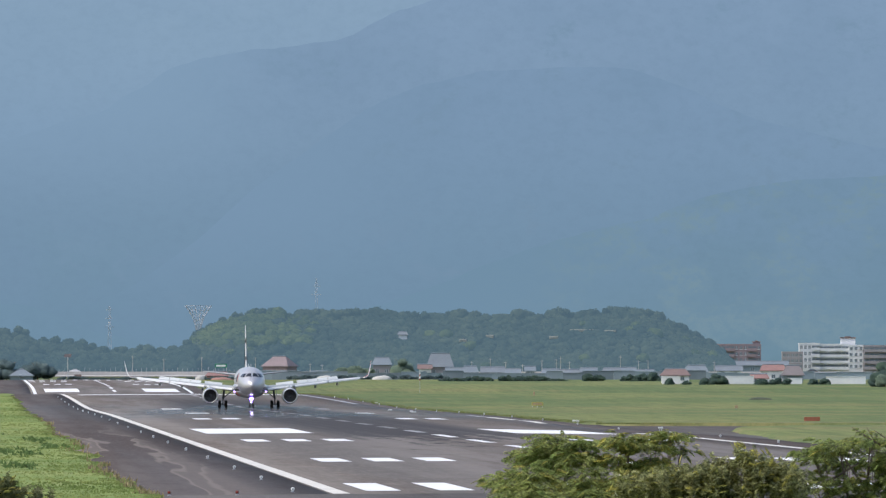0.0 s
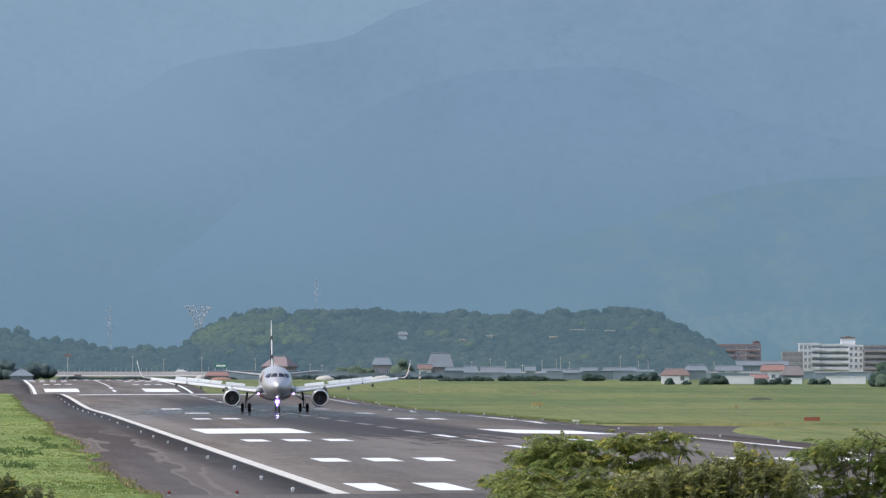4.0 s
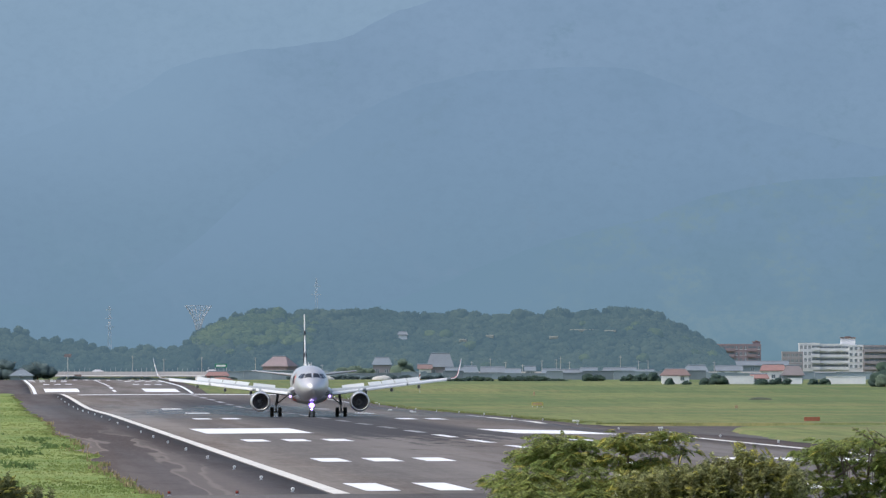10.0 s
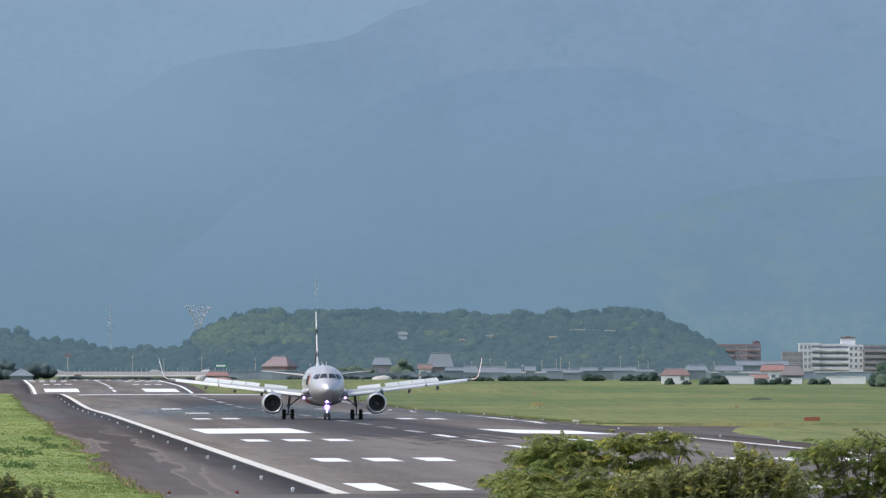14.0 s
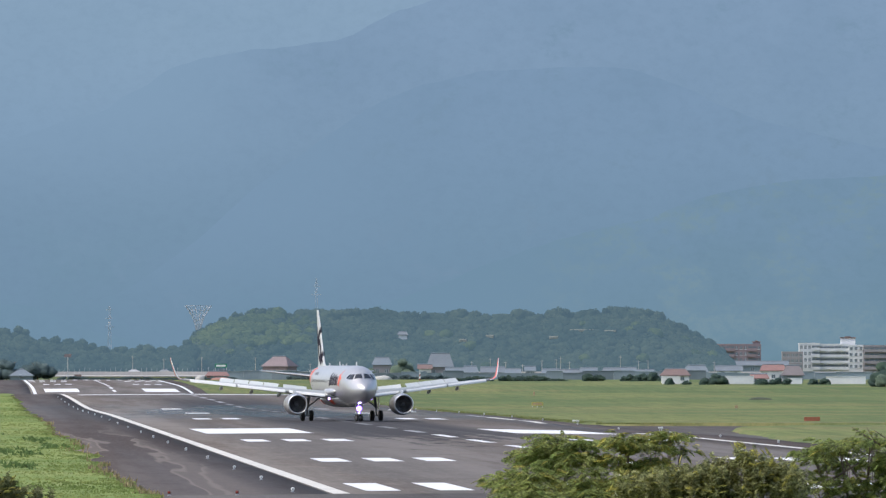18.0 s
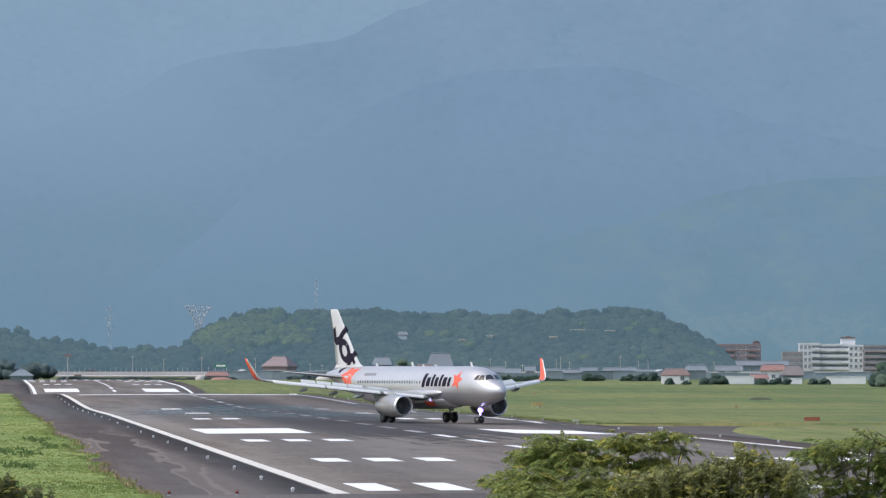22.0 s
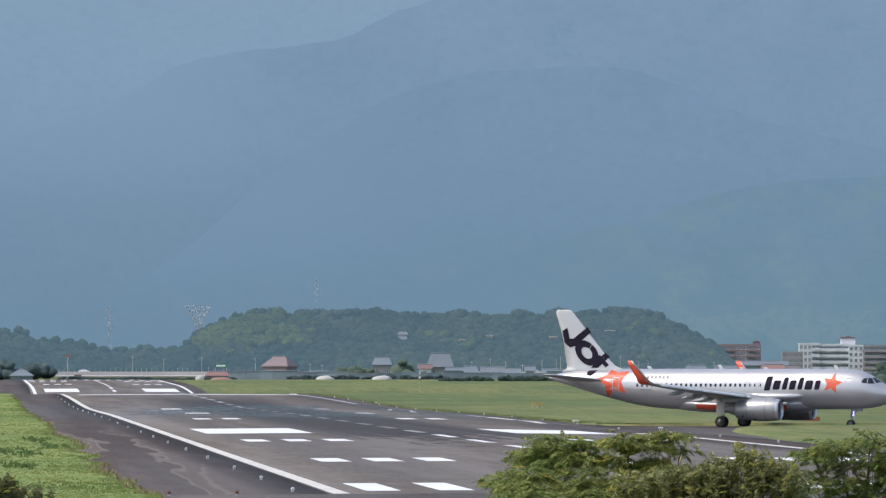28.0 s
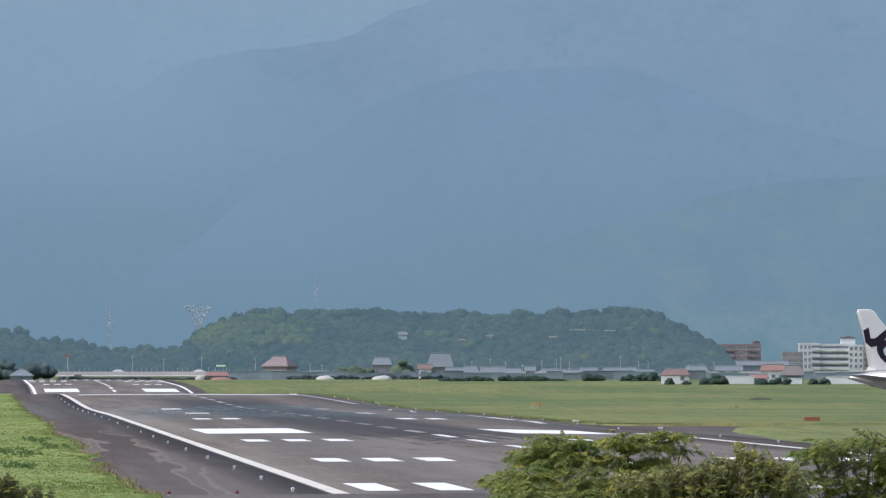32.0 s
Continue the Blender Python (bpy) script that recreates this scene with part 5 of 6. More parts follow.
solid("road_embankment", bm, PALE_CONCRETE, "pale concrete embankment wall of a far road", "embankment", kind="structure")
for k in range(36):
    bm = bmesh.new()
    x = -143.6 + 1.9 * k
    block(bm, x, x + 0.09, 3489.6, 3489.75, 2.6, 5.0 if k % 6 else 5.5, 0.02)
    solid("fence_post", bm, STEEL, "grey steel post on the road wall", "post", group="posts on the road wall")

# long grey wall of sheds and fences behind the field
rnd = random.Random(5)
x = -74.8
while x < 153.1:
    w = rnd.uniform(5.5, 10.5)
    bm = bmesh.new()
    top = 3.95 + rnd.uniform(-0.6, 0.5)
    block(bm, x, x + w - 0.06, 3140, 3141.2, 0.5, top, 0.05)
    block(bm, x - 0.1, x + w, 3139.8, 3141.4, top - 0.02, top + 0.16, 0.03)
    for q in range(int(w / 1.1)):
        block(bm, x + 0.5 + q * 1.1, x + 0.58 + q * 1.1, 3139.94, 3140.1, 0.5, top, 0.0)
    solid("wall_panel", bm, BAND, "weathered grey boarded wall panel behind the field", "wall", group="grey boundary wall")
    x += w
for px0, px1, y, zl, zt in ((1172, 1204, 2800, -0.3, 2.9), (1284, 1334, 2800, -0.3, 2.95), (1462, 1532, 2800, -0.3, 2.75), (1395, 1420, 2802, -0.3, 2.3)):
    x0, x1 = (px0 - 784.0) * 2800 / 16740.0, (px1 - 784.0) * 2800 / 16740.0
    bm = bmesh.new()
    block(bm, x0, x1, y, y + 0.4, zl, zt, 0.03)
    block(bm, x0 - 0.1, x1 + 0.1, y - 0.1, y + 0.5, zt, zt + 0.12, 0.02)
    solid("white_wall", bm, WALL_WHITE, "whitewashed boundary wall at the field edge", "wall", group="white boundary walls")


def house(name, label, x, y, z0, w, d, eave, top, wall, roof, hip=0.0, windows=2, over=0.5, turn=0.0, gable_front=False):
    """A house: walls, pitched roof with ridge tiles, panes. The ridge runs along x, or along y with gable_front."""
    h = thing(name, label, "house", pose(x, y, z0, 0, 0, turn))
    bm = bmesh.new()
    block(bm, -w / 2, w / 2, -d / 2, d / 2, -0.5, eave)
    if hip == 0.0:
        for s in (-1, 1):
            if gable_front:
                bm.faces.new([bm.verts.new(p) for p in ((-w / 2, s * d / 2, eave), (w / 2, s * d / 2, eave), (0, s * d / 2, top - 0.12))])
            else:
                bm.faces.new([bm.verts.new(p) for p in ((s * w / 2, -d / 2, eave), (s * w / 2, d / 2, eave), (s * w / 2, 0, top - 0.12))])
    part("wall", bm, wall, h)
    bm = bmesh.new()
    ow, od = w / 2 + over, d / 2 + over
    drop = 0.15
    if gable_front:
        ridge_pts = [(0, -od + hip, top), (0, od - hip, top)]
    else:
        ridge_pts = [(-ow + hip, 0, top), (ow - hip, 0, top)]
    c = [(-ow, -od, eave - drop), (ow, -od, eave - drop), (ow, od, eave - drop), (-ow, od, eave - drop)]
    v = [bm.verts.new(p) for p in c] + [bm.verts.new(p) for p in ridge_pts]
    if gable_front:
        faces = ((0, 4, 5, 3), (1, 2, 5, 4), (0, 1, 4), (2, 3, 5)) if hip else ((0, 4, 5, 3), (1, 2, 5, 4))
    else:
        faces = ((0, 1, 5, 4), (2, 3, 4, 5), (1, 2, 5), (3, 0, 4)) if hip else ((0, 1, 5, 4), (2, 3, 4, 5))
    fs = [bm.faces.new([v[i] for i in f]) for f in faces]
    out = bmesh.ops.extrude_face_region(bm, geom=fs)
    bmesh.ops.translate(bm, vec=(0, 0, 0.18), verts=[g for g in out["geom"] if isinstance(g, bmesh.types.BMVert)])
    r = part("roof", bm, roof, h, "pitched roof")
    bm = bmesh.new()
    a, b = Vector(ridge_pts[0]), Vector(ridge_pts[1])
    rod(bm, a + Vector((0, 0, 0.2)), b + Vector((0, 0, 0.2)), 0.22, sides=8)
    part("ridge_cap", bm, ROOF_GREY if roof is not ROOF_PINK else ROOF_LILAC, r)
    for k in range(windows):
        cx = -w / 2 + w * (k + 0.5) / windows
        bm = bmesh.new()
        block(bm, cx - 0.55, cx + 0.55, -d / 2 - 0.05, -d / 2 + 0.04, eave * 0.42, eave * 0.42 + 1.1)
        pane = part("window", bm, PANE, h)
        bm = bmesh.new()
        for q in (-0.6, 0.55, -0.03):
            block(bm, cx + q, cx + q + 0.06, -d / 2 - 0.08, -d / 2 - 0.02, eave * 0.42 - 0.05, eave * 0.42 + 1.15)
        part("window_frame", bm, WALL_WHITE, pane)
    return h


def px(v, d):
    """Metres aside of the line of sight for a bearing counted in small steps at distance d."""
    return (v - 784.0) * d / 16740.0


house("farmhouse", "farmhouse with haze-muted red tiled roof and pinkish walls", px(495, 3230), 3230, 1.8, 9.0, 8, 4.1, 7.3, WALL_PINK, ROOF_PINK, 2.6, 3, turn=-24)
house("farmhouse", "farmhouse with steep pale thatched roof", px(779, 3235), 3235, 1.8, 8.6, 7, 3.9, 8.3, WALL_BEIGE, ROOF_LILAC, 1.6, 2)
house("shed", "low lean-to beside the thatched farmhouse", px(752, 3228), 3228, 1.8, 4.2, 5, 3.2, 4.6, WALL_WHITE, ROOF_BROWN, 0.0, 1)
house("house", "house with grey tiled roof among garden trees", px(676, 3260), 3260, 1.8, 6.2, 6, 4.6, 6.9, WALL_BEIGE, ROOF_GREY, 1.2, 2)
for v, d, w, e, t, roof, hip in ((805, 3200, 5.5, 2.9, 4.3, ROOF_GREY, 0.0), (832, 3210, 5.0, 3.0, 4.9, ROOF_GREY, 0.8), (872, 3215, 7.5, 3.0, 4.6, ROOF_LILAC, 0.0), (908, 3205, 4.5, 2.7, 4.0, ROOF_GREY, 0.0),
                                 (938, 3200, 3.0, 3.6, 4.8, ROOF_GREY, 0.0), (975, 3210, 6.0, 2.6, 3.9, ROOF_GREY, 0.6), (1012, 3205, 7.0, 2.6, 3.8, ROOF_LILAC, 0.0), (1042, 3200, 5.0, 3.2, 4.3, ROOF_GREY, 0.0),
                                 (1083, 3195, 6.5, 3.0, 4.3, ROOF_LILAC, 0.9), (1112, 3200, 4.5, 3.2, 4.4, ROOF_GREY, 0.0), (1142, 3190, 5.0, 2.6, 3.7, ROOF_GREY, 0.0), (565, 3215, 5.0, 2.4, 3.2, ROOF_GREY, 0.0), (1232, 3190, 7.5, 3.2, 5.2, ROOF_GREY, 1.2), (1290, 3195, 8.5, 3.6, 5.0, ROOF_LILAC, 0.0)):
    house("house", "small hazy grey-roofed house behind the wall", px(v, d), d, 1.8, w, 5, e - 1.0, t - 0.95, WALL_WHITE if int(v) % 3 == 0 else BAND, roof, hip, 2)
house("house", "low house with muted brown roof behind a white wall", px(1195, 2830), 2830, 0.6, 8.2, 6, 2.6, 4.4, WALL_WHITE, ROOF_BROWN, 1.6, 2)
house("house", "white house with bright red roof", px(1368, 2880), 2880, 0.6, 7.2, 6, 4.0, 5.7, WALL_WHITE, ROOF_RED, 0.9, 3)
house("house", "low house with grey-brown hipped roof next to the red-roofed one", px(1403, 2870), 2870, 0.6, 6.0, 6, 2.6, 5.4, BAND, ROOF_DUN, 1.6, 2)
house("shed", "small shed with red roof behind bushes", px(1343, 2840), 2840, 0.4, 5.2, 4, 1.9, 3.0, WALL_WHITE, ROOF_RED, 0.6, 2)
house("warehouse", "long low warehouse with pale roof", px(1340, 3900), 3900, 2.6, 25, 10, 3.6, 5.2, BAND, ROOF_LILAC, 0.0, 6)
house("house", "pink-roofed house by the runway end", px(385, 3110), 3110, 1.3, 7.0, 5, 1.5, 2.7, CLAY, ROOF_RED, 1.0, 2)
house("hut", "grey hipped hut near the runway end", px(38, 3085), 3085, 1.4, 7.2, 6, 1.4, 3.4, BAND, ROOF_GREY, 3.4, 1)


def apartment(label, x, y, z0, w, d, floors, storey, wall, bays, balcony=(), pent=None, stripe=None):
    """A block of flats: body, parapet, roof house, windows bay by bay, balcony fronts."""
    b = thing("apartment_building", label, "building", pose(x, y, z0))
    h = floors * storey
    bm = bmesh.new()
    block(bm, -w / 2, w / 2, -d / 2, d / 2, -2.5, h)
    block(bm, -w / 2 - 0.12, w / 2 + 0.12, -d / 2 - 0.12, d / 2 + 0.12, h - 0.2, h + 0.55)
    part("wall", bm, wall, b)
    for i in range(floors):
        for k in range(bays):
            cx = -w / 2 + w * (k + 0.5) / bays
            deep = k in balcony
            bw = w / bays * (0.46 if deep else 0.27)
            z = i * storey + 0.75
            bm = bmesh.new()
            block(bm, cx - bw, cx + bw, -d / 2 - 0.06, -d / 2 + 0.04, z, z + storey * 0.52)
            win = part("window", bm, PANE, b)
            bm = bmesh.new()
            if deep:
                block(bm, cx - w / bays / 2 + 0.03, cx + w / bays / 2 - 0.03, -d / 2 - 1.1, -d / 2 - 0.95, z - 0.65, z + 0.5)
                block(bm, cx - w / bays / 2 + 0.03, cx + w / bays / 2 - 0.03, -d / 2 - 1.1, -d / 2, z - 0.8, z - 0.64)
                part("balcony", bm, stripe or wall, b)
            else:
                block(bm, cx - bw - 0.1, cx + bw + 0.1, -d / 2 - 0.14, -d / 2 + 0.02, z - 0.14, z - 0.02)
                block(bm, cx - 0.05, cx + 0.05, -d / 2 - 0.1, -d / 2, z, z + storey * 0.52)
                part("window_frame", bm, FLATS_WHITE, win)
    if pent:
        c, pw, ph = pent
        bm = bmesh.new()
        block(bm, c - pw / 2, c + pw / 2, -d / 4, d / 4, h, h + ph)
        part("roof_house", bm, wall, b)
        bm = bmesh.new()
        block(bm, c - pw / 2 - 0.3, c + pw / 2 + 0.3, -d / 4 - 0.3, d / 4 + 0.3, h + ph, h + ph + 0.5)
        block(bm, c - pw / 5, c + pw / 5, -d / 8, d / 8, h + ph + 0.5, h + ph + 0.9)
        part("roof_cap", bm, ROOF_BROWN, b)
    return b


apartment("white four-storey block of flats", px(1432, 4250), 4250, 4.4, 9.2, 10, 4, 2.85, FLATS_WHITE, 5, (3, 4))
apartment("white block of flats with long balconies", px(1476, 4251), 4251, 4.4, 13.0, 10, 4, 2.75, FLATS_WHITE, 8, tuple(range(8)), (6.2, 6.4, 3.0), FLATS_WHITE)
apartment("pale block of flats with rows of small windows", px(1514, 4249), 4249, 4.4, 6.6, 10, 4, 2.65, FLATS_WHITE, 3)
apartment("beige block of flats with continuous balconies", px(1556, 4245), 4245, 4.4, 14.0, 10, 4, 2.6, WALL_BEIGE, 6, tuple(range(6)))
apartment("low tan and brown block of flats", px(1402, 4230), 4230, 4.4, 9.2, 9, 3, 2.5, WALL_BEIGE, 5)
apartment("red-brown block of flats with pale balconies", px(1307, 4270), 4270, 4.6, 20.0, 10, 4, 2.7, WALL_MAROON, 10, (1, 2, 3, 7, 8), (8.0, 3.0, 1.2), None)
# lightened grey-green: the hill's haze is painted into these walls
HILL_WALL = surface("hazed_wall", (0.27, 0.29, 0.27), (0.21, 0.235, 0.21), 0.3, 1.5, 0.9, wear=0.5)
# buildings between the woods of the hill
house("house", "small white house half hidden in the hill's woods", px(713, 3806), 3806, 17.2, 3.4, 4, 1.4, 2.4, WALL_WHITE, ROOF_LILAC, 0.6, 0)
for v0, v1, z0, z1 in ((686, 694, 17.0, 18.0), (1008, 1060, 20.1, 21.2), (972, 996, 17.2, 18.6), (1070, 1090, 19.0, 21.5), (812, 826, 15.0, 18.0), (860, 874, 17.5, 19.2)):
    y = 3766.5 + 2.85 * (z0 - 3)
    bm = bmesh.new()
    block(bm, px(v0, y), px(v1, y), y, y + 5, z0 - 0.4, z0 + (z1 - z0) * 0.6, 0.2)
    solid("retaining_wall", bm, HILL_WALL, "grey retaining wall among the hill's trees", "wall", group="walls on the hill")


# ---- poles, towers and signs ----
def utility_pole(x, y, z0, h, arms=1):
    p = thing("utility_pole", "slender grey concrete utility pole with crossarms", "pole", pose(x, y, z0), group="utility poles")
    bm = bmesh.new()
    rod(bm, (0, 0, -0.5), (0, 0, h), 0.14, 0.09, 10)
    part("pole", bm, CONCRETE, p)
    for k in range(arms):
        bm = bmesh.new()
        block(bm, -0.6, 0.6, -0.06, 0.06, h - 0.5 - 0.8 * k, h - 0.42 - 0.8 * k, 0.02)
        for q in (-0.52, 0.52):
            rod(bm, (q, 0, h - 0.42 - 0.8 * k), (q, 0, h - 0.25 - 0.8 * k), 0.035, sides=6)
        part("crossarm", bm, STEEL, p)
    return p


for v, top, d in ((452, 632, 3300), (549, 643, 3300), (570, 645, 3310), (835, 640, 3300), (868, 634, 3290), (895, 640, 3310), (925, 645, 3320), (959, 637, 3300), (985, 635, 3290), (992, 632, 3310), (1008, 640, 3300), (1098, 630, 3290), (1130, 638, 3300), (1147, 637, 3310), (235, 630, 3520), (290, 635, 3520), (357, 632, 3520), (1264, 640, 3300), (1215, 648, 3300)):
    utility_pole(px(v, d), d, 1.8, 6 - (top - 648) * d / 16740.0 - 1.8)


def lattice_tower(x, y, z0, h, w0, w1, arms, label):
    """A steel lattice tower; arms: (height, half span)."""
    t = thing("lattice_tower", label, "tower", pose(x, y, z0))
    bm = bmesh.new()
    n = 9
    for sx in (-1, 1):
        for sy in (-1, 1):
            rod(bm, (sx * w0, sy * w0, -12), (sx * w1, sy * w1, h), 0.07, 0.045, 6)
    part("legs", bm, PALE_STEEL, t)
    bm = bmesh.new()
    for k in range(n):
        a, b = k / n, (k + 1) / n
        wa, wb = w0 + (w1 - w0) * a, w0 + (w1 - w0) * b
        for s in (-1, 1):
            rod(bm, (-wa, s * wa, h * a), (wb, s * wb, h * b), 0.025, sides=5)
            rod(bm, (wa, s * wa, h * a), (-wb, s * wb, h * b), 0.025, sides=5)
    part("bracing", bm, PALE_STEEL, t)
    for z, s in arms:
        bm = bmesh.new()
        rod(bm, (-s, 0, z), (s, 0, z), 0.06, sides=6)
        rod(bm, (-s, 0, z), (0, 0, z + 1.2), 0.035, sides=5)
        rod(bm, (s, 0, z), (0, 0, z + 1.2), 0.035, sides=5)
        part("arm", bm, PALE_STEEL, t)
    return t


# steel paled towards the backdrop: distance haze painted into its colour
PALE_STEEL = surface("pale_hazed_steel", (0.46, 0.46, 0.49), (0.4, 0.41, 0.45), 1.0, 6.0, 0.8, 0.0)
lattice_tower(px(194, 4380), 4380, 4.0, 30, 1.4, 0.25, ((20, 2.2), (24, 2.0), (28, 1.6)), "slender grey lattice pylon on the foothill")
lattice_tower(px(560, 4390), 4390, 10.0, 37, 1.4, 0.25, ((29, 2.2), (33, 1.8)), "slender grey lattice pylon before the mountain")
# flaring lattice mast beyond the hill
t = thing("funnel_tower", "pale lattice tower flaring to a wide round top", "tower", pose(px(351, 4320), 4320, 8.0))
bm = bmesh.new()
ringsT = [(-9, 0.5), (9, 0.6), (13, 0.9), (17, 1.6), (20.5, 2.9), (23.5, 4.7), (25.5, 6.2)]
for i in range(14):
    a = i * math.pi / 7
    for (z0, r0), (z1, r1) in zip(ringsT, ringsT[1:]):
        rod(bm, (r0 * math.cos(a), r0 * math.sin(a), z0), (r1 * math.cos(a), r1 * math.sin(a), z1), 0.065, sides=5)
        rod(bm, (r0 * math.cos(a), r0 * math.sin(a), z0), (r1 * math.cos(a + 0.449), r1 * math.sin(a + 0.449), z1), 0.045, sides=5)
part("lattice", bm, PALE_STEEL, t)
for z0, r0 in ringsT[1:]:
    bm = bmesh.new()
    for i in range(14):
        a, b = i * math.pi / 7, (i + 1) * math.pi / 7
        rod(bm, (r0 * math.cos(a), r0 * math.sin(a), z0), (r0 * math.cos(b), r0 * math.sin(b), z0), 0.07, sides=5)
    part("hoop", bm, PALE_STEEL, t)


def board(name, label, x, y, z0, w, h, leg, face, legs=2, bars=0, bar_mat=None, thick=0.12):
    """A sign board on legs; bars stand in for its writing."""
    s = thing(name, label, "sign", pose(x, y, z0))
    bm = bmesh.new()
    block(bm, -w / 2, w / 2, -thick / 2, thick / 2, leg, leg + h, 0.02)
    face_ob = part("board", bm, face, s)
    for k in range(legs):
        cx = 0.0 if legs == 1 else -w / 2 + 0.15 + (w - 0.3) * k / (legs - 1)
        bm = bmesh.new()
        rod(bm, (cx, 0.02, -0.3), (cx, 0.02, leg + 0.05), 0.05 if leg < 2 else 0.14, sides=8)
        part("leg", bm, STEEL, s)
    for k in range(bars):
        bm = bmesh.new()
        bw = w * 0.8 / bars
        block(bm, -w * 0.4 + bw * k + 0.04, -w * 0.4 + bw * (k + 1) - 0.04, -thick / 2 - 0.012, -thick / 2 - 0.002, leg + h * 0.25, leg + h * 0.75)
        part("writing_bar", bm, bar_mat or BLACK, face_ob)
    return s


board("guidance_sign", "orange-red sign board standing in the grass", px(1437, 1016), 1016, 0.03, 1.72, 0.46, 0.04, ORANGE_SIGN, 3)
board("guidance_sign", "yellow sign board with dark bars in the grass", px(951, 1400), 1400, 0.0, 1.7, 0.55, 0.12, YELLOW, 3, 3, TAN)
board("marker_board", "small orange marker in the grass", px(1303, 1330), 1330, 0.02, 0.5, 0.42, 0.04, TAN, 1)
board("marker_board", "small tan marker in the grass", px(945, 1690), 1690, 0.4, 0.35, 0.7, 0.3, TAN, 1)
board("marker_board", "low white marker slab beside the runway", px(1019, 1012), 1012, 0.0, 0.75, 0.16, 0.06, WHITE, 2)
for v, y, d in ((690, 1320, 0.4), (665, 1500, 0.4), (519, 1765, 0.9), (728, 1270, 0.3), (732, 1240, 0.4), (1169, 912, 0.3)):
    board("marker_board", "low white marker slab beside the runway", px(v, y), y, lie(y) - 0.08, d * 1.6, 0.14, 0.06, WHITE, 2)
board("road_sign", "green road sign over the far road", px(391, 3560), 3560, 3.2, 4.6, 1.4, 2.2, GREEN_SIGN, 2, 2, WHITE)
board("signal_board", "red and white board on a tall pole at the runway end", px(120, 3180), 3180, 1.6, 2.4, 1.1, 7.3, ROOF_PINK, 1)
board("equipment_box", "brown equipment box near the runway end", px(138, 3120), 3120, 1.6, 2.3, 1.5, 0.1, ROOF_BROWN, 2, thick=1.5)

# wind pole with an orange and white band
w = thing("marker_pole", "tall pole with orange and white bands in the field", "pole", pose(px(743, 2350), 2350, lie(2350)))
bm = bmesh.new()
rod(bm, (0, 0, -0.3), (0, 0, 6.2), 0.05, 0.04, 8)
part("pole", bm, STEEL, w)
for k in range(4):
    bm = bmesh.new()
    rod(bm, (0, 0, 4.6 + 0.5 * k), (0, 0, 5.1 + 0.5 * k), 0.2 - 0.02 * k, 0.19 - 0.02 * k, 12)
    part("band", bm, ORANGE_SIGN if k % 2 == 0 else WHITE, w)


DITCH = surface("ditch_weeds", (0.055, 0.068, 0.045), (0.075, 0.085, 0.058), 0.6, 4.0, 0.95, wear=0.5, bump=0.1)


# white sheeted heaps, a tent and small pale sheds along the far edge
def heap(name, label, category, x, y, z0, w, h, mat, seed):
    bm = bmesh.new()
    bmesh.ops.create_icosphere(bm, subdivisions=3, radius=1.0)
    for v in list(bm.verts):
        n3 = noise.noise((v.co.x * 2 + seed, v.co.y * 2, v.co.z * 2))
        v.co = Vector((v.co.x * w / 2 * (1 + 0.25 * n3), v.co.y * w * 0.3, max(v.co.z, -0.1) * h * (1 + 0.3 * n3)))
    solid(name, bm, mat, label, category, pose(x, y, z0), smooth=True)


heap("sheeted_heap", "heap under white sheeting at the field edge", "heap", px(576, 3060), 3060, 1.45, 6.2, 1.4, TARP, 1.0)
heap("sheeted_heap", "long heap under pale sheeting beside the field", "heap", px(675, 3050), 3050, 1.4, 7.0, 1.5, TARP, 3.0)
heap("tent", "small white dome tent by the runway end", "tent", px(354, 3095), 3095, 1.4, 3.4, 1.6, TARP, 6.0)
for v, y, w, h, seed in ((1346, 1560, 4.2, 0.42, 2.0), (1040, 2050, 8.0, 0.35, 4.0), (985, 2500, 14.0, 0.4, 5.0)):
    heap("ditch_bank", "dark weedy ditch bank across the field", "bank", px(v, y), y, lie(y) + 0.1, w, h, DITCH, seed)
heap("clay_mound", "low mound of red clay by the runway end", "mound", px(392, 3092), 3092, 1.3, 7.5, 1.0, CLAY, 8.0)


# ---- runway edge lamps ----
def edge_lamp(at, glass, head):
    e = thing("runway_lamp", "small white runway edge lamp on a stem", "lamp", at, group="runway edge lamps")
    bm = bmesh.new()
    rod(bm, (0, 0, -0.1), (0, 0, 0.03), 0.1, 0.08, 10)
    rod(bm, (0, 0, 0.02), (0, 0, 0.1), 0.05, sides=8)
    part("base", bm, STEEL, e)
    bm = bmesh.new()
    block(bm, -0.085, 0.085, -0.085, 0.085, 0.07, 0.22, 0.035)
    part("head", bm, head, e)
    bm = bmesh.new()
    rod(bm, (0, -0.1, 0.145), (0, -0.07, 0.145), 0.04, sides=10)
    part("lens", bm, glass, e)
    return e


LENS = surface("lamp_lens", (0.18, 0.19, 0.2), (0.14, 0.15, 0.16), 4, 20, 0.15)
RED_LENS = surface("red_lens", (0.35, 0.03, 0.02), (0.3, 0.03, 0.02), 4, 20, 0.2)
LAMP_ROW = [457, 506, 557, 619, 680, 742, 800, 857, 926] + [989 + 60 * k for k in range(12)]
first = edge_lamp(RUNWAY @ pose(-24.05, LAMP_ROW[0], deck(-24.05, LAMP_ROW[0])), LENS, WHITE)
for k, y in enumerate(LAMP_ROW):
    if k:
        copy_thing(first, RUNWAY @ pose(-24.05, y, deck(-24.05, y)))
    copy_thing(first, RUNWAY @ pose(24.3, y + 5, deck(24.3, y + 5)))
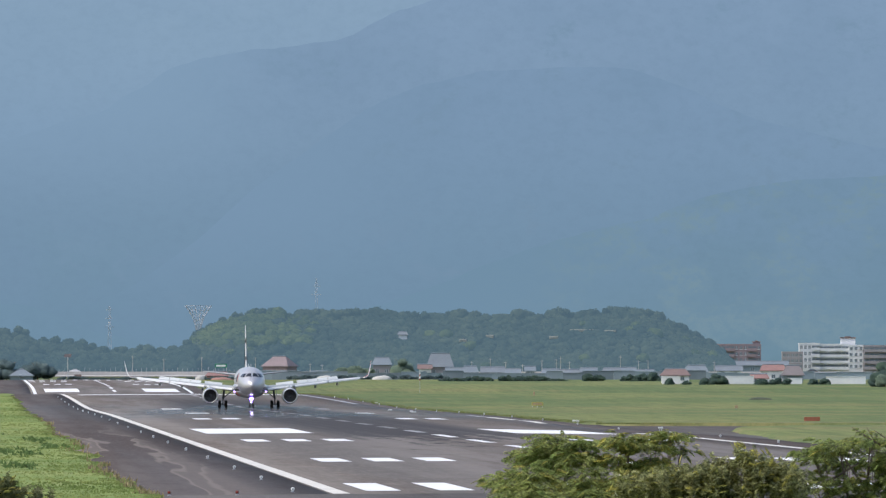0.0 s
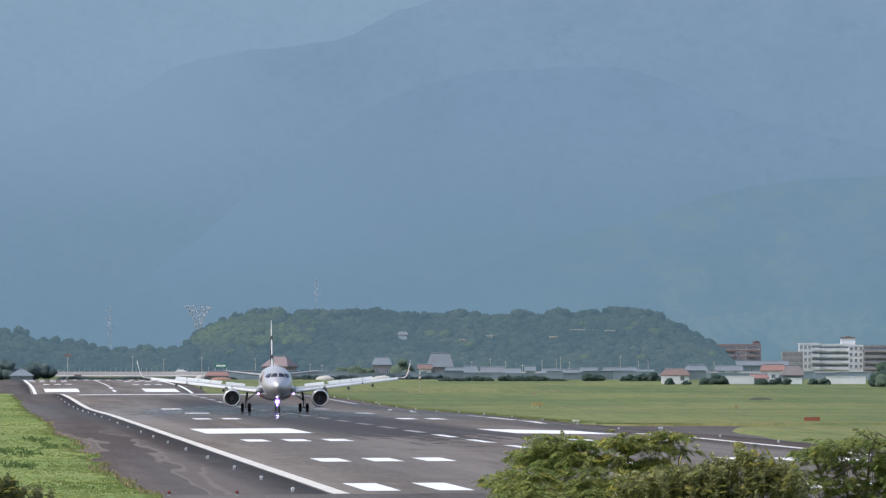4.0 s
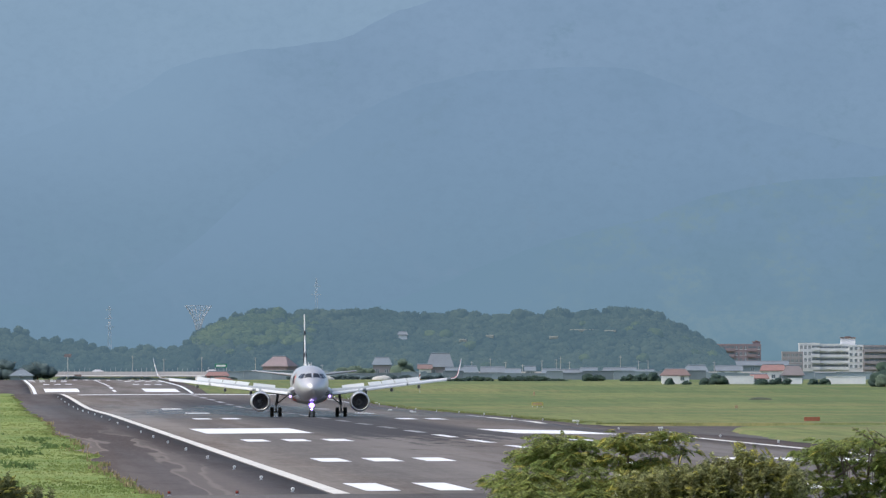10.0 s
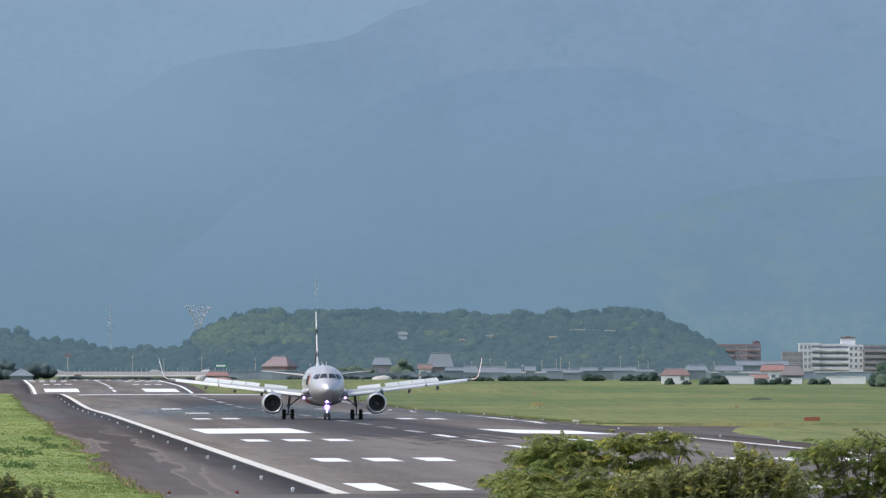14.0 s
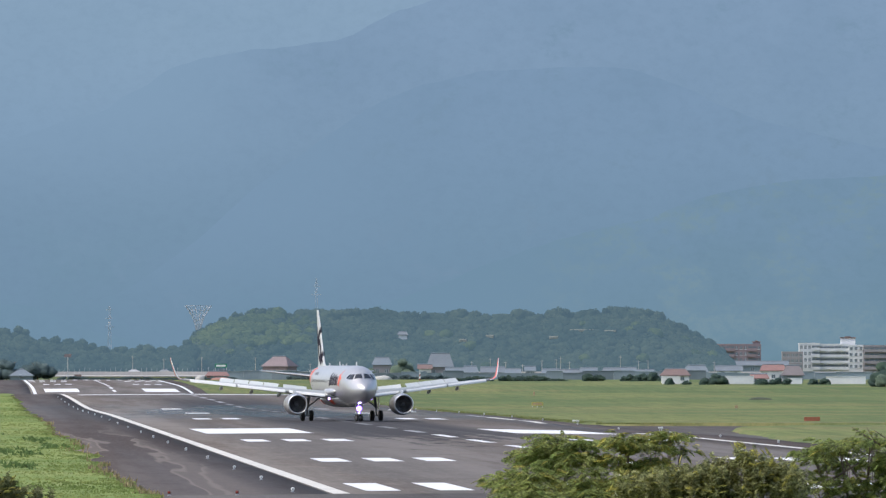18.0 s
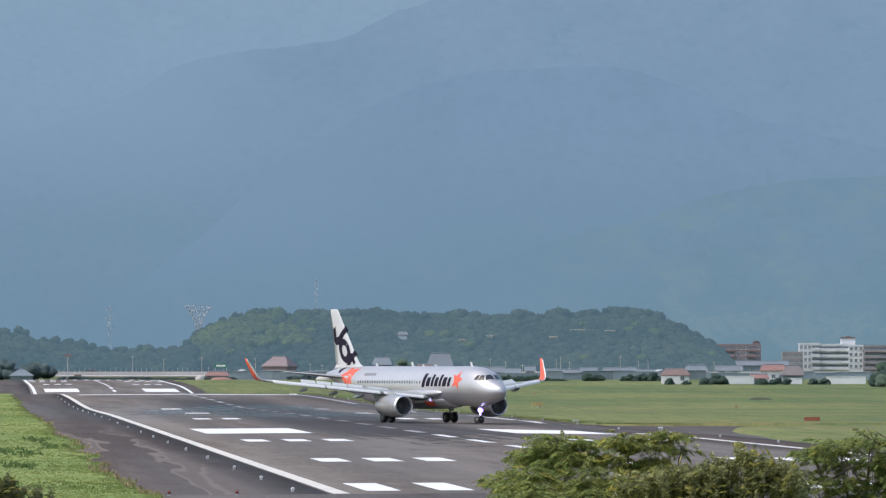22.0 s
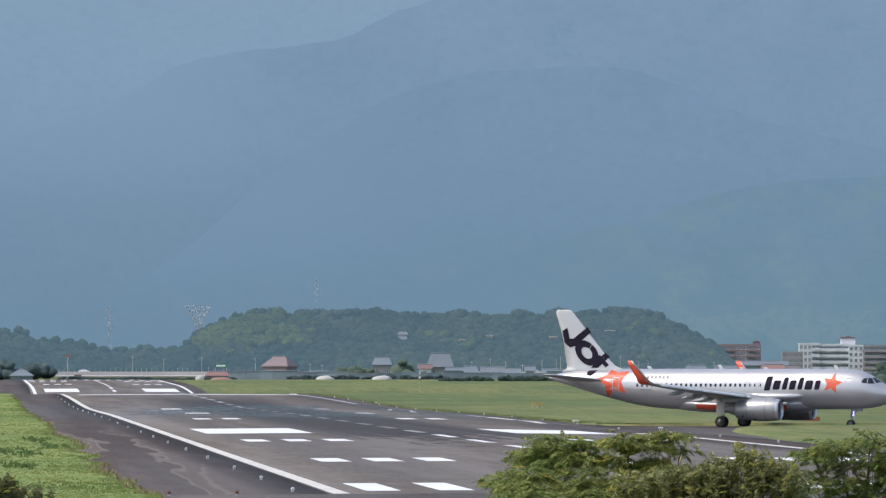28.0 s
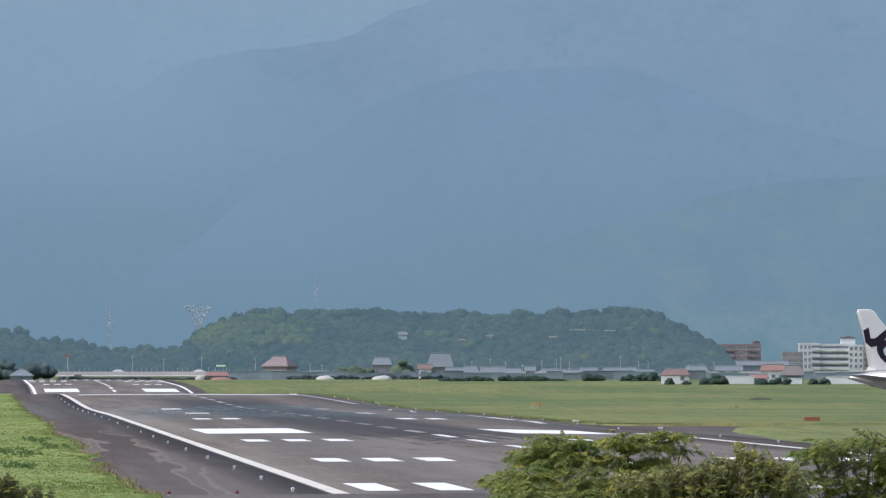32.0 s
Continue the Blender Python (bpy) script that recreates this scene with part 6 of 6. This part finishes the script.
for x in (-27.0, -30.2):
    r = edge_lamp(RUNWAY @ pose(x, 447.5, deck(x, 447.5)), RED_LENS, RED)
    tagged(r, "small red runway end lamp on the pavement")
bm = bmesh.new()
block(bm, -32.0, 27, 448.62, 448.98, -0.3, 0.0)
for v in bm.verts:
    v.co.z += deck(v.co.x, 448.8) - 0.004
solid("drain_channel", bm, BLACK, "dark drain joint across the runway end", "joint", RUNWAY, kind="structure")

# ---- cars on the far road ----
CAR_PAINTS = [surface("car_white", (0.75, 0.75, 0.76), (0.7, 0.7, 0.71), 1, 6, 0.3, coat=0.6), surface("car_silver", (0.5, 0.51, 0.52), (0.46, 0.46, 0.48), 1, 6, 0.3, 0.5, coat=0.6), surface("car_dark", (0.06, 0.065, 0.08), (0.08, 0.08, 0.09), 1, 6, 0.3, coat=0.6)]


def build_car(paint, label):
    c = thing("car", label, "car", group="cars on the far road")
    side = [(-2.1, 0.35), (-2.15, 0.8), (-1.9, 1.0), (-1.45, 1.08), (-0.9, 1.5), (0.55, 1.52), (1.2, 1.05), (1.95, 0.88), (2.12, 0.6), (2.1, 0.32)]
    rings = [[(x, y * (0.86 if z > 1.2 else 1.0), z) for x, z in side] for y in (-0.82, -0.7, 0.7, 0.82)]
    rings[0] = [(x * 0.98, y, z * 0.98 + 0.01) for x, y, z in rings[0]]
    rings[3] = [(x * 0.98, y, z * 0.98 + 0.01) for x, y, z in rings[3]]
    part("body", loft(rings), paint, c)
    for s in (-1, 1):
        bm = bmesh.new()
        bm.faces.new([bm.verts.new((x, s * 0.755, z)) for x, z in ((-1.2, 1.1), (-0.85, 1.44), (0.5, 1.45), (1.0, 1.1))])
        part("side_window", bm, PANE, c)
        for u in (-1.3, 1.3):
            hub = part("wheel", rim_mesh(0.31, 0.2), RIM, c, at=pose(u, s * 0.76, 0.31))
            part("tyre", tyre_mesh(0.31, 0.2), TYRE, hub)
    for x, q in ((1.02, 0.12), (-1.3, -0.12)):
        bm = bmesh.new()
        a, b = (1.17, 0.62) if x > 0 else (-1.42, -0.95)
        bm.faces.new([bm.verts.new(p) for p in ((a + q * 0.15, -0.6, 1.12), (a + q * 0.15, 0.6, 1.12), (b + q * 0.3, 0.55, 1.47), (b + q * 0.3, -0.55, 1.47))])
        part("windscreen" if x > 0 else "rear_window", bm, PANE, c)
    return c


CARS = []
for k, (t0, v0, speed, paint, label) in enumerate(((31.0, 302, 51, 0, "small white car driving on the far road"), (31.0, 160, 50, 0, "small white car driving on the far road"), (5.5, 164, 47, 0, "small white car driving on the far road"),
                                                   (2.0, 227, 47, 0, "small white car driving on the far road"), (18.0, 238, 48, 0, "small white car driving on the far road"), (18.0, 292, 48, 1, "small silver car driving on the far road"),
                                                   (20.0, 277, -58, 2, "dark car driving on the far road"), (13.0, 227, 48, 1, "small silver car driving on the far road"), (13.0, 318, 48, 0, "small white car driving on the far road"))):
    car = build_car(CAR_PAINTS[paint], label)
    speed_m = speed * 3498 / 16740.0
    CARS.append((car, speed_m, px(v0, 3498) - speed_m * t0, 3496.5 if speed > 0 else 3500.5, 3.32))


# ---- bushes and small trees in the foreground ----
FEATHER = leaf_material("feathery_leaf", (0.165, 0.215, 0.065), (0.31, 0.345, 0.12), 2.2, 0.5, 0.5, 0.62, 0.3)
FEATHER_YELLOW = leaf_material("yellowing_leaf", (0.25, 0.26, 0.07), (0.4, 0.36, 0.09), 2.0, 0.5, 0.45, 0.62, 0.3)
OLIVE = leaf_material("olive_leaf", (0.22, 0.235, 0.1), (0.32, 0.325, 0.15), 2.5, 0.6, 0.5, 0.62, 0.3)
DARK_LEAF = leaf_material("dark_leaf", (0.1, 0.115, 0.05), (0.17, 0.18, 0.08), 2.5, 0.6, 0.3, 0.4, 0.3)
BLOSSOM = surface("white_blossom", (0.62, 0.62, 0.5), (0.5, 0.5, 0.42), 6, 30, 0.8, spread=0.2, per_piece=True)
TWIG = surface("twig_bark", (0.115, 0.085, 0.065), (0.16, 0.125, 0.095), 6.0, 40.0, 0.9, bump=0.004)


def feather(pairs=5, length=0.14):
    """One feathery leaf along x: pairs of narrow leaflets on a drooping stalk. Verts and quads."""
    v = []
    for k in range(pairs):
        t = (k + 0.6) / pairs
        x, z = length * t, -0.35 * length * t * t
        reach = 0.062 * math.sin(math.pi * (0.18 + 0.74 * t)) * length / 0.24
        for s in (-1, 1):
            w = 0.025 * length / 0.24
            v += [(x - w, s * 0.002, z), (x + w, s * 0.002, z), (x + w + reach * 0.25, s * reach, z - reach * 0.25), (x - w * 0.4 + reach * 0.2, s * reach * 0.97, z - reach * 0.25)]
    return np.array(v)


def oval(length=0.075):
    """A clump of five oval leaves."""
    v = []
    for k in range(5):
        a = k * 1.2566
        c, s = math.cos(a), math.sin(a)
        for p, q, z in ((0.0, 0.0, 0.0), (0.5, -0.24, 0.02), (1.0, 0.0, -0.02), (0.5, 0.24, 0.02)):
            v.append(((p * c - q * s) * length, (p * s + q * c) * length, z * length * 3))
    return np.array(v)


def strew(shape, spots, ways, sizes, droop, rnd):
    """Copies of a leaf shape at spots, each turned outward along its way."""
    m, k = len(spots), len(shape)
    a = ways.copy()
    a[:, 2] = a[:, 2] * 0.5 + droop
    a /= np.linalg.norm(a, axis=1)[:, None]
    up = np.array([0, 0, 1.0]) + rnd.randn(m, 3) * 0.45
    b = np.cross(up, a)
    b /= np.linalg.norm(b, axis=1)[:, None]
    c = np.cross(a, b)
    p = spots[:, None] + (shape[None, :, 0:1] * a[:, None] + shape[None, :, 1:2] * b[:, None] + shape[None, :, 2:3] * c[:, None]) * sizes[:, None, None]
    return p.reshape(-1, 3)


def shrub(name, label, category, foot, clumps, shape, mat, leaves, size, seed, droop=-0.15, extra=(), bare=(), layered=True, spread=0.16):
    """A foreground tree: trunk, limbs to each clump, and leaves through the clumps' outer shells. clumps: centre and half sizes."""
    rnd = np.random.RandomState(seed)
    t = thing(name, label, category, pose(*foot))
    o = np.array(foot)
    cl = np.array(clumps, float)
    mean = cl[:, :3].mean(0) - o
    bm = bmesh.new()
    fork = Vector((mean[0] * 0.7, mean[1] * 0.7, max(mean[2] * 0.55, 0.4)))
    rod(bm, (0, 0, -0.15), fork, 0.075, 0.05, 9)
    part("trunk", bm, TWIG, t, "brown trunk")
    bm = bmesh.new()
    for c in cl:
        tip = Vector(c[:3] - o)
        mid = fork.lerp(tip, 0.55) + Vector((0.08 * rnd.randn(), 0.05 * rnd.randn(), 0.1))
        rod(bm, fork, mid, 0.028, 0.018, 7)
        rod(bm, mid, tip, 0.018, 0.006, 6)
        for q in range(3):
            off = Vector(((rnd.rand() - 0.5) * 1.5 * c[3], (rnd.rand() - 0.5) * c[4], (rnd.rand() - 0.2) * c[5]))
            rod(bm, mid.lerp(tip, 0.4 + 0.2 * q), tip + off, 0.008, 0.003, 5)
    for a, b, c in bare:
        rod(bm, Vector(a) - Vector(foot), Vector(b) - Vector(foot), c, c * 0.4, 6)
    part("limbs", bm, TWIG, t, "bare brown limbs and twigs")
    area = cl[:, 3] * cl[:, 5]
    per = 16
    sprays_n = leaves // per
    pick = rnd.choice(len(cl), sprays_n, p=area / area.sum())
    g = rnd.randn(sprays_n, 3)
    g[:, 2] = g[:, 2] * 0.8 + 0.3
    g /= np.linalg.norm(g, axis=1)[:, None]
    heart = cl[pick, :3] + g * cl[pick, 3:6] * (0.35 + 0.65 * rnd.rand(sprays_n) ** 0.5)[:, None] - o
    heart, g = heart.repeat(per, 0), g.repeat(per, 0)
    leaves = sprays_n * per
    if layered:
        ang = rnd.rand(leaves) * 6.283
        d = np.stack([np.cos(ang), np.sin(ang), 0.35 * rnd.randn(leaves)], -1) + g * 0.5
        out = spread * np.sqrt(rnd.rand(leaves))
        spots = heart + np.stack([np.cos(ang) * out, np.sin(ang) * out * 0.8, 0.03 * rnd.randn(leaves) - 0.6 * out * out], -1)
    else:
        rise = rnd.rand(leaves)
        lean = (rnd.randn(sprays_n, 2) * 0.25).repeat(per, 0)
        d = rnd.randn(leaves, 3) * np.array([1, 1, 0.5]) + np.array([0, 0, 0.5])
        spots = heart + np.stack([lean[:, 0] * rise, lean[:, 1] * rise, rise], -1) * spread + rnd.randn(leaves, 3) * 0.018
    d /= np.linalg.norm(d, axis=1)[:, None]
    sizes = size * (0.65 + 0.7 * rnd.rand(leaves))
    v = strew(shape, spots, d, sizes, droop, rnd)
    part("crown", mesh_from("crown", v, np.arange(len(v)).reshape(-1, 4), mat), mat, t, "")
    for word, other, other_shape, share, osize in extra:
        n = int(leaves * share)
        i = rnd.choice(leaves, n)
        v = strew(other_shape, spots[i] + d[i] * 0.02 + np.array([0, 0, 0.01]), d[i], osize * (0.6 + 0.8 * rnd.rand(n)), droop, rnd)
        part(word, mesh_from(word, v, np.arange(len(v)).reshape(-1, 4), other), other, t, "")
    return t


def clump(v, w, rv, rw, d=125.0, depth=0.5):
    """A clump of foliage by its bearing, drop below the eye line, and half sizes in the same small steps, at distance d."""
    k = d / 16740.0
    return ((v - 784.0) * k, d + depth * 0.0, 6.0 - (w - 648.0) * k, rv * k, depth, rw * k)


LEAF_A, LEAF_B = feather(), oval()
shrub("small_tree", "feathery dark green small tree before the runway", "tree", (1.6, 126, 0.0),
      [clump(900, 850, 28, 14), clump(945, 812, 32, 16), clump(985, 786, 36, 15), clump(1034, 790, 32, 14), clump(1000, 818, 42, 13, 124.6), clump(1064, 810, 20, 12), clump(948, 842, 32, 13, 124), clump(1036, 840, 28, 12, 124), clump(975, 800, 30, 20, 126.2),
       clump(930, 872, 46, 20, 123.4), clump(1030, 860, 42, 16, 123.8), clump(960, 892, 80, 18, 123), clump(1050, 886, 56, 20, 123.2)],
      LEAF_A, FEATHER, 4700, 0.85, 21, extra=(("yellow_leaves", FEATHER_YELLOW, LEAF_A, 0.10, 0.9),))
shrub("small_tree", "yellow-green feathery small tree before the runway", "tree", (2.9, 125, 0.0),
      [clump(1108, 784, 26, 13, 124), clump(1150, 796, 28, 14, 124), clump(1186, 774, 18, 9, 124), clump(1206, 794, 12, 15, 124), clump(1094, 822, 28, 14, 124.5), clump(1150, 828, 32, 14, 124), clump(1118, 858, 44, 18, 123.6), clump(1110, 894, 60, 26, 123.4)],
      LEAF_A, FEATHER, 2400, 0.85, 22, extra=(("yellow_leaves", FEATHER_YELLOW, LEAF_A, 0.45, 0.9),))
shrub("bush", "olive bush with small pale blossoms before the runway", "bush", (3.9, 123, 0.0),
      [clump(1130, 882, 44, 26, 122), clump(1180, 872, 36, 28, 122), clump(1228, 866, 34, 24, 122), clump(1268, 858, 34, 30, 122), clump(1312, 838, 18, 26, 122), clump(1350, 856, 36, 24, 122), clump(1240, 900, 70, 44, 122), clump(1340, 892, 80, 44, 122), clump(1395, 872, 34, 34, 122)],
      LEAF_B, OLIVE, 9500, 0.55, 23, droop=0.25, layered=False, spread=0.2, extra=(("blossoms", BLOSSOM, LEAF_B, 0.012, 0.4), ("feather_leaves", FEATHER_YELLOW, LEAF_A, 0.06, 0.8)))
shrub("small_tree", "dark feathery small tree with bare twigs", "tree", (5.4, 125, 0.0),
      [clump(1440, 808, 26, 13), clump(1485, 793, 38, 14), clump(1540, 780, 32, 14), clump(1580, 782, 28, 16), clump(1500, 822, 50, 13, 125.6), clump(1560, 816, 46, 22, 125.5), clump(1445, 858, 40, 34), clump(1530, 868, 64, 30), clump(1600, 850, 50, 60), clump(1500, 930, 110, 60)],
      LEAF_A, FEATHER, 4200, 0.85, 24, extra=(("yellow_leaves", FEATHER_YELLOW, LEAF_A, 0.08, 0.9),),
      bare=(((5.8, 125, 4.94), (5.4, 125, 5.19), 0.012), ((5.7, 125, 5.01), (5.6, 125, 5.19), 0.009), ((6.0, 125, 4.94), (5.7, 125, 5.15), 0.012), ((5.0, 125, 4.42), (5.5, 125, 4.72), 0.02), ((5.6, 125, 4.36), (5.3, 125, 4.78), 0.022)))
shrub("bush", "dark olive bush below the grass verge", "bush", (-5.7, 119, 0.0),
      [clump(14, 876, 18, 16, 119), clump(-10, 886, 30, 20, 119), clump(40, 888, 26, 12, 119), clump(72, 892, 24, 10, 119), clump(88, 884, 7, 6, 119), clump(-20, 900, 60, 34, 119), clump(20, 930, 90, 50, 119)],
      LEAF_B, DARK_LEAF, 2600, 0.62, 25, droop=0.2, layered=False, extra=(("yellow_leaves", FEATHER_YELLOW, LEAF_A, 0.06, 0.7),))


# ---- what moves ----
# seconds, place of the main wheels' midpoint, heading in degrees (0: nose towards the camera, 90: nose to the right)
ROLL = [(0, -28.19, 1373.68, 2.8), (1, -26.45, 1336.99, 2.7), (2, -24.85, 1302.39, 2.6), (3, -23.39, 1269.87, 2.5), (4, -22.04, 1239.44, 2.5), (5, -20.78, 1211.07, 2.6),
        (6, -19.58, 1184.76, 2.7), (7, -18.43, 1160.50, 2.8), (8, -17.35, 1138.30, 2.8), (9, -16.41, 1118.17, 2.6), (10, -15.63, 1100.12, 2.4), (11, -14.98, 1084.14, 2.3),
        (12, -14.42, 1070.22, 2.4), (13, -13.88, 1058.31, 2.8), (14, -13.37, 1048.26, 3.0), (15, -12.83, 1039.71, 3.1), (16, -12.25, 1032.46, 3.6), (17, -11.6, 1026.69, 5.4),
        (18, -10.94, 1021.74, 8.9), (19, -9.74, 1016.48, 13.0), (20, -7.95, 1010.56, 17.6), (21, -5.5, 1004.19, 23.4), (22, -2.52, 998.22, 29.9), (23, 1.01, 992.79, 36.4),
        (24, 5.37, 987.57, 43.4), (25, 10.54, 982.73, 50.3), (26, 16.33, 978.42, 57.1), (27, 22.85, 974.68, 64.2), (28, 29.8, 971.63, 70.5), (29, 37.1, 969.31, 76.1),
        (30, 45.0, 967.64, 79.2), (31, 53.08, 966.02, 78.0), (32, 61.07, 964.18, 77.2)]


def roll_height(x, y):
    across = x - (39.7 - 0.0502 * y)
    return deck(across, y) if abs(across) < 27 else curve_at(across, [(27, deck(27, y)), (34, -0.27), (120, -0.27)])


def motions():
    walk(AIRLINER, [(t, pose(x, y, roll_height(x, y), 0, 0, h - 90)) for t, x, y, h in ROLL])
    # wheels roll with the ground covered, nose wheels steer into the turn
    steps = [i / 30 for i in range(0, 961)]
    xs = [curve_at(t, [(r[0], r[1]) for r in ROLL]) for t in steps]
    ys = [curve_at(t, [(r[0], r[2]) for r in ROLL]) for t in steps]
    gone = [0.0]
    for i in range(1, len(steps)):
        gone.append(gone[-1] + math.hypot(xs[i] - xs[i - 1], ys[i] - ys[i - 1]))
    for hub, u, y, r in WHEELS:
        rows, turn = [], 0.0
        for i in range(0, len(steps)):
            if i:
                turn += min(math.degrees((gone[i] - gone[i - 1]) / r), 84.0)
            if i % 2 == 0 and i and (gone[i] - gone[i - 2]) / r < 1.4 and i < len(steps) - 1 and (i // 2) % 2:
                continue
            steer = 0.0
            if u > 5:
                steer = curve_at(steps[i], [(0, 0.0), (15, 0.0), (17, 16.0), (20, 12.0), (24, 22.0), (28, 18.0), (30, 4.0), (32, 0.0)])
            rows.append((steps[i], pose(u, y * math.cos(radians(steer)), r, 0, 0, steer) @ pose(0, 0, 0, 0, turn, 0)))
        walk(hub, rows)
    for fan, u, y, z in FANS:
        walk(fan, [(t, pose(u, y, z, 75.0 * i)) for i, t in enumerate(np.arange(0, 32.01, 0.25))])
    for lid, hinge in SPOILERS:
        walk(lid, [(t, hinge @ pose(0, 0, 0, 0, a, 0)) for t, a in ((0, 38), (10, 38), (21.5, 38), (22.5, 20), (23.5, 4), (24, 2), (32, 2))])
    for thing_, speed, x0, y, z in CARS:
        walk(thing_, [(0, pose(x0, y, z, 0, 0, 0 if speed > 0 else 180)), (16, pose(x0 + 16 * speed, y, z, 0, 0, 0 if speed > 0 else 180)), (32, pose(x0 + 32 * speed, y, z, 0, 0, 0 if speed > 0 else 180))])


motions()
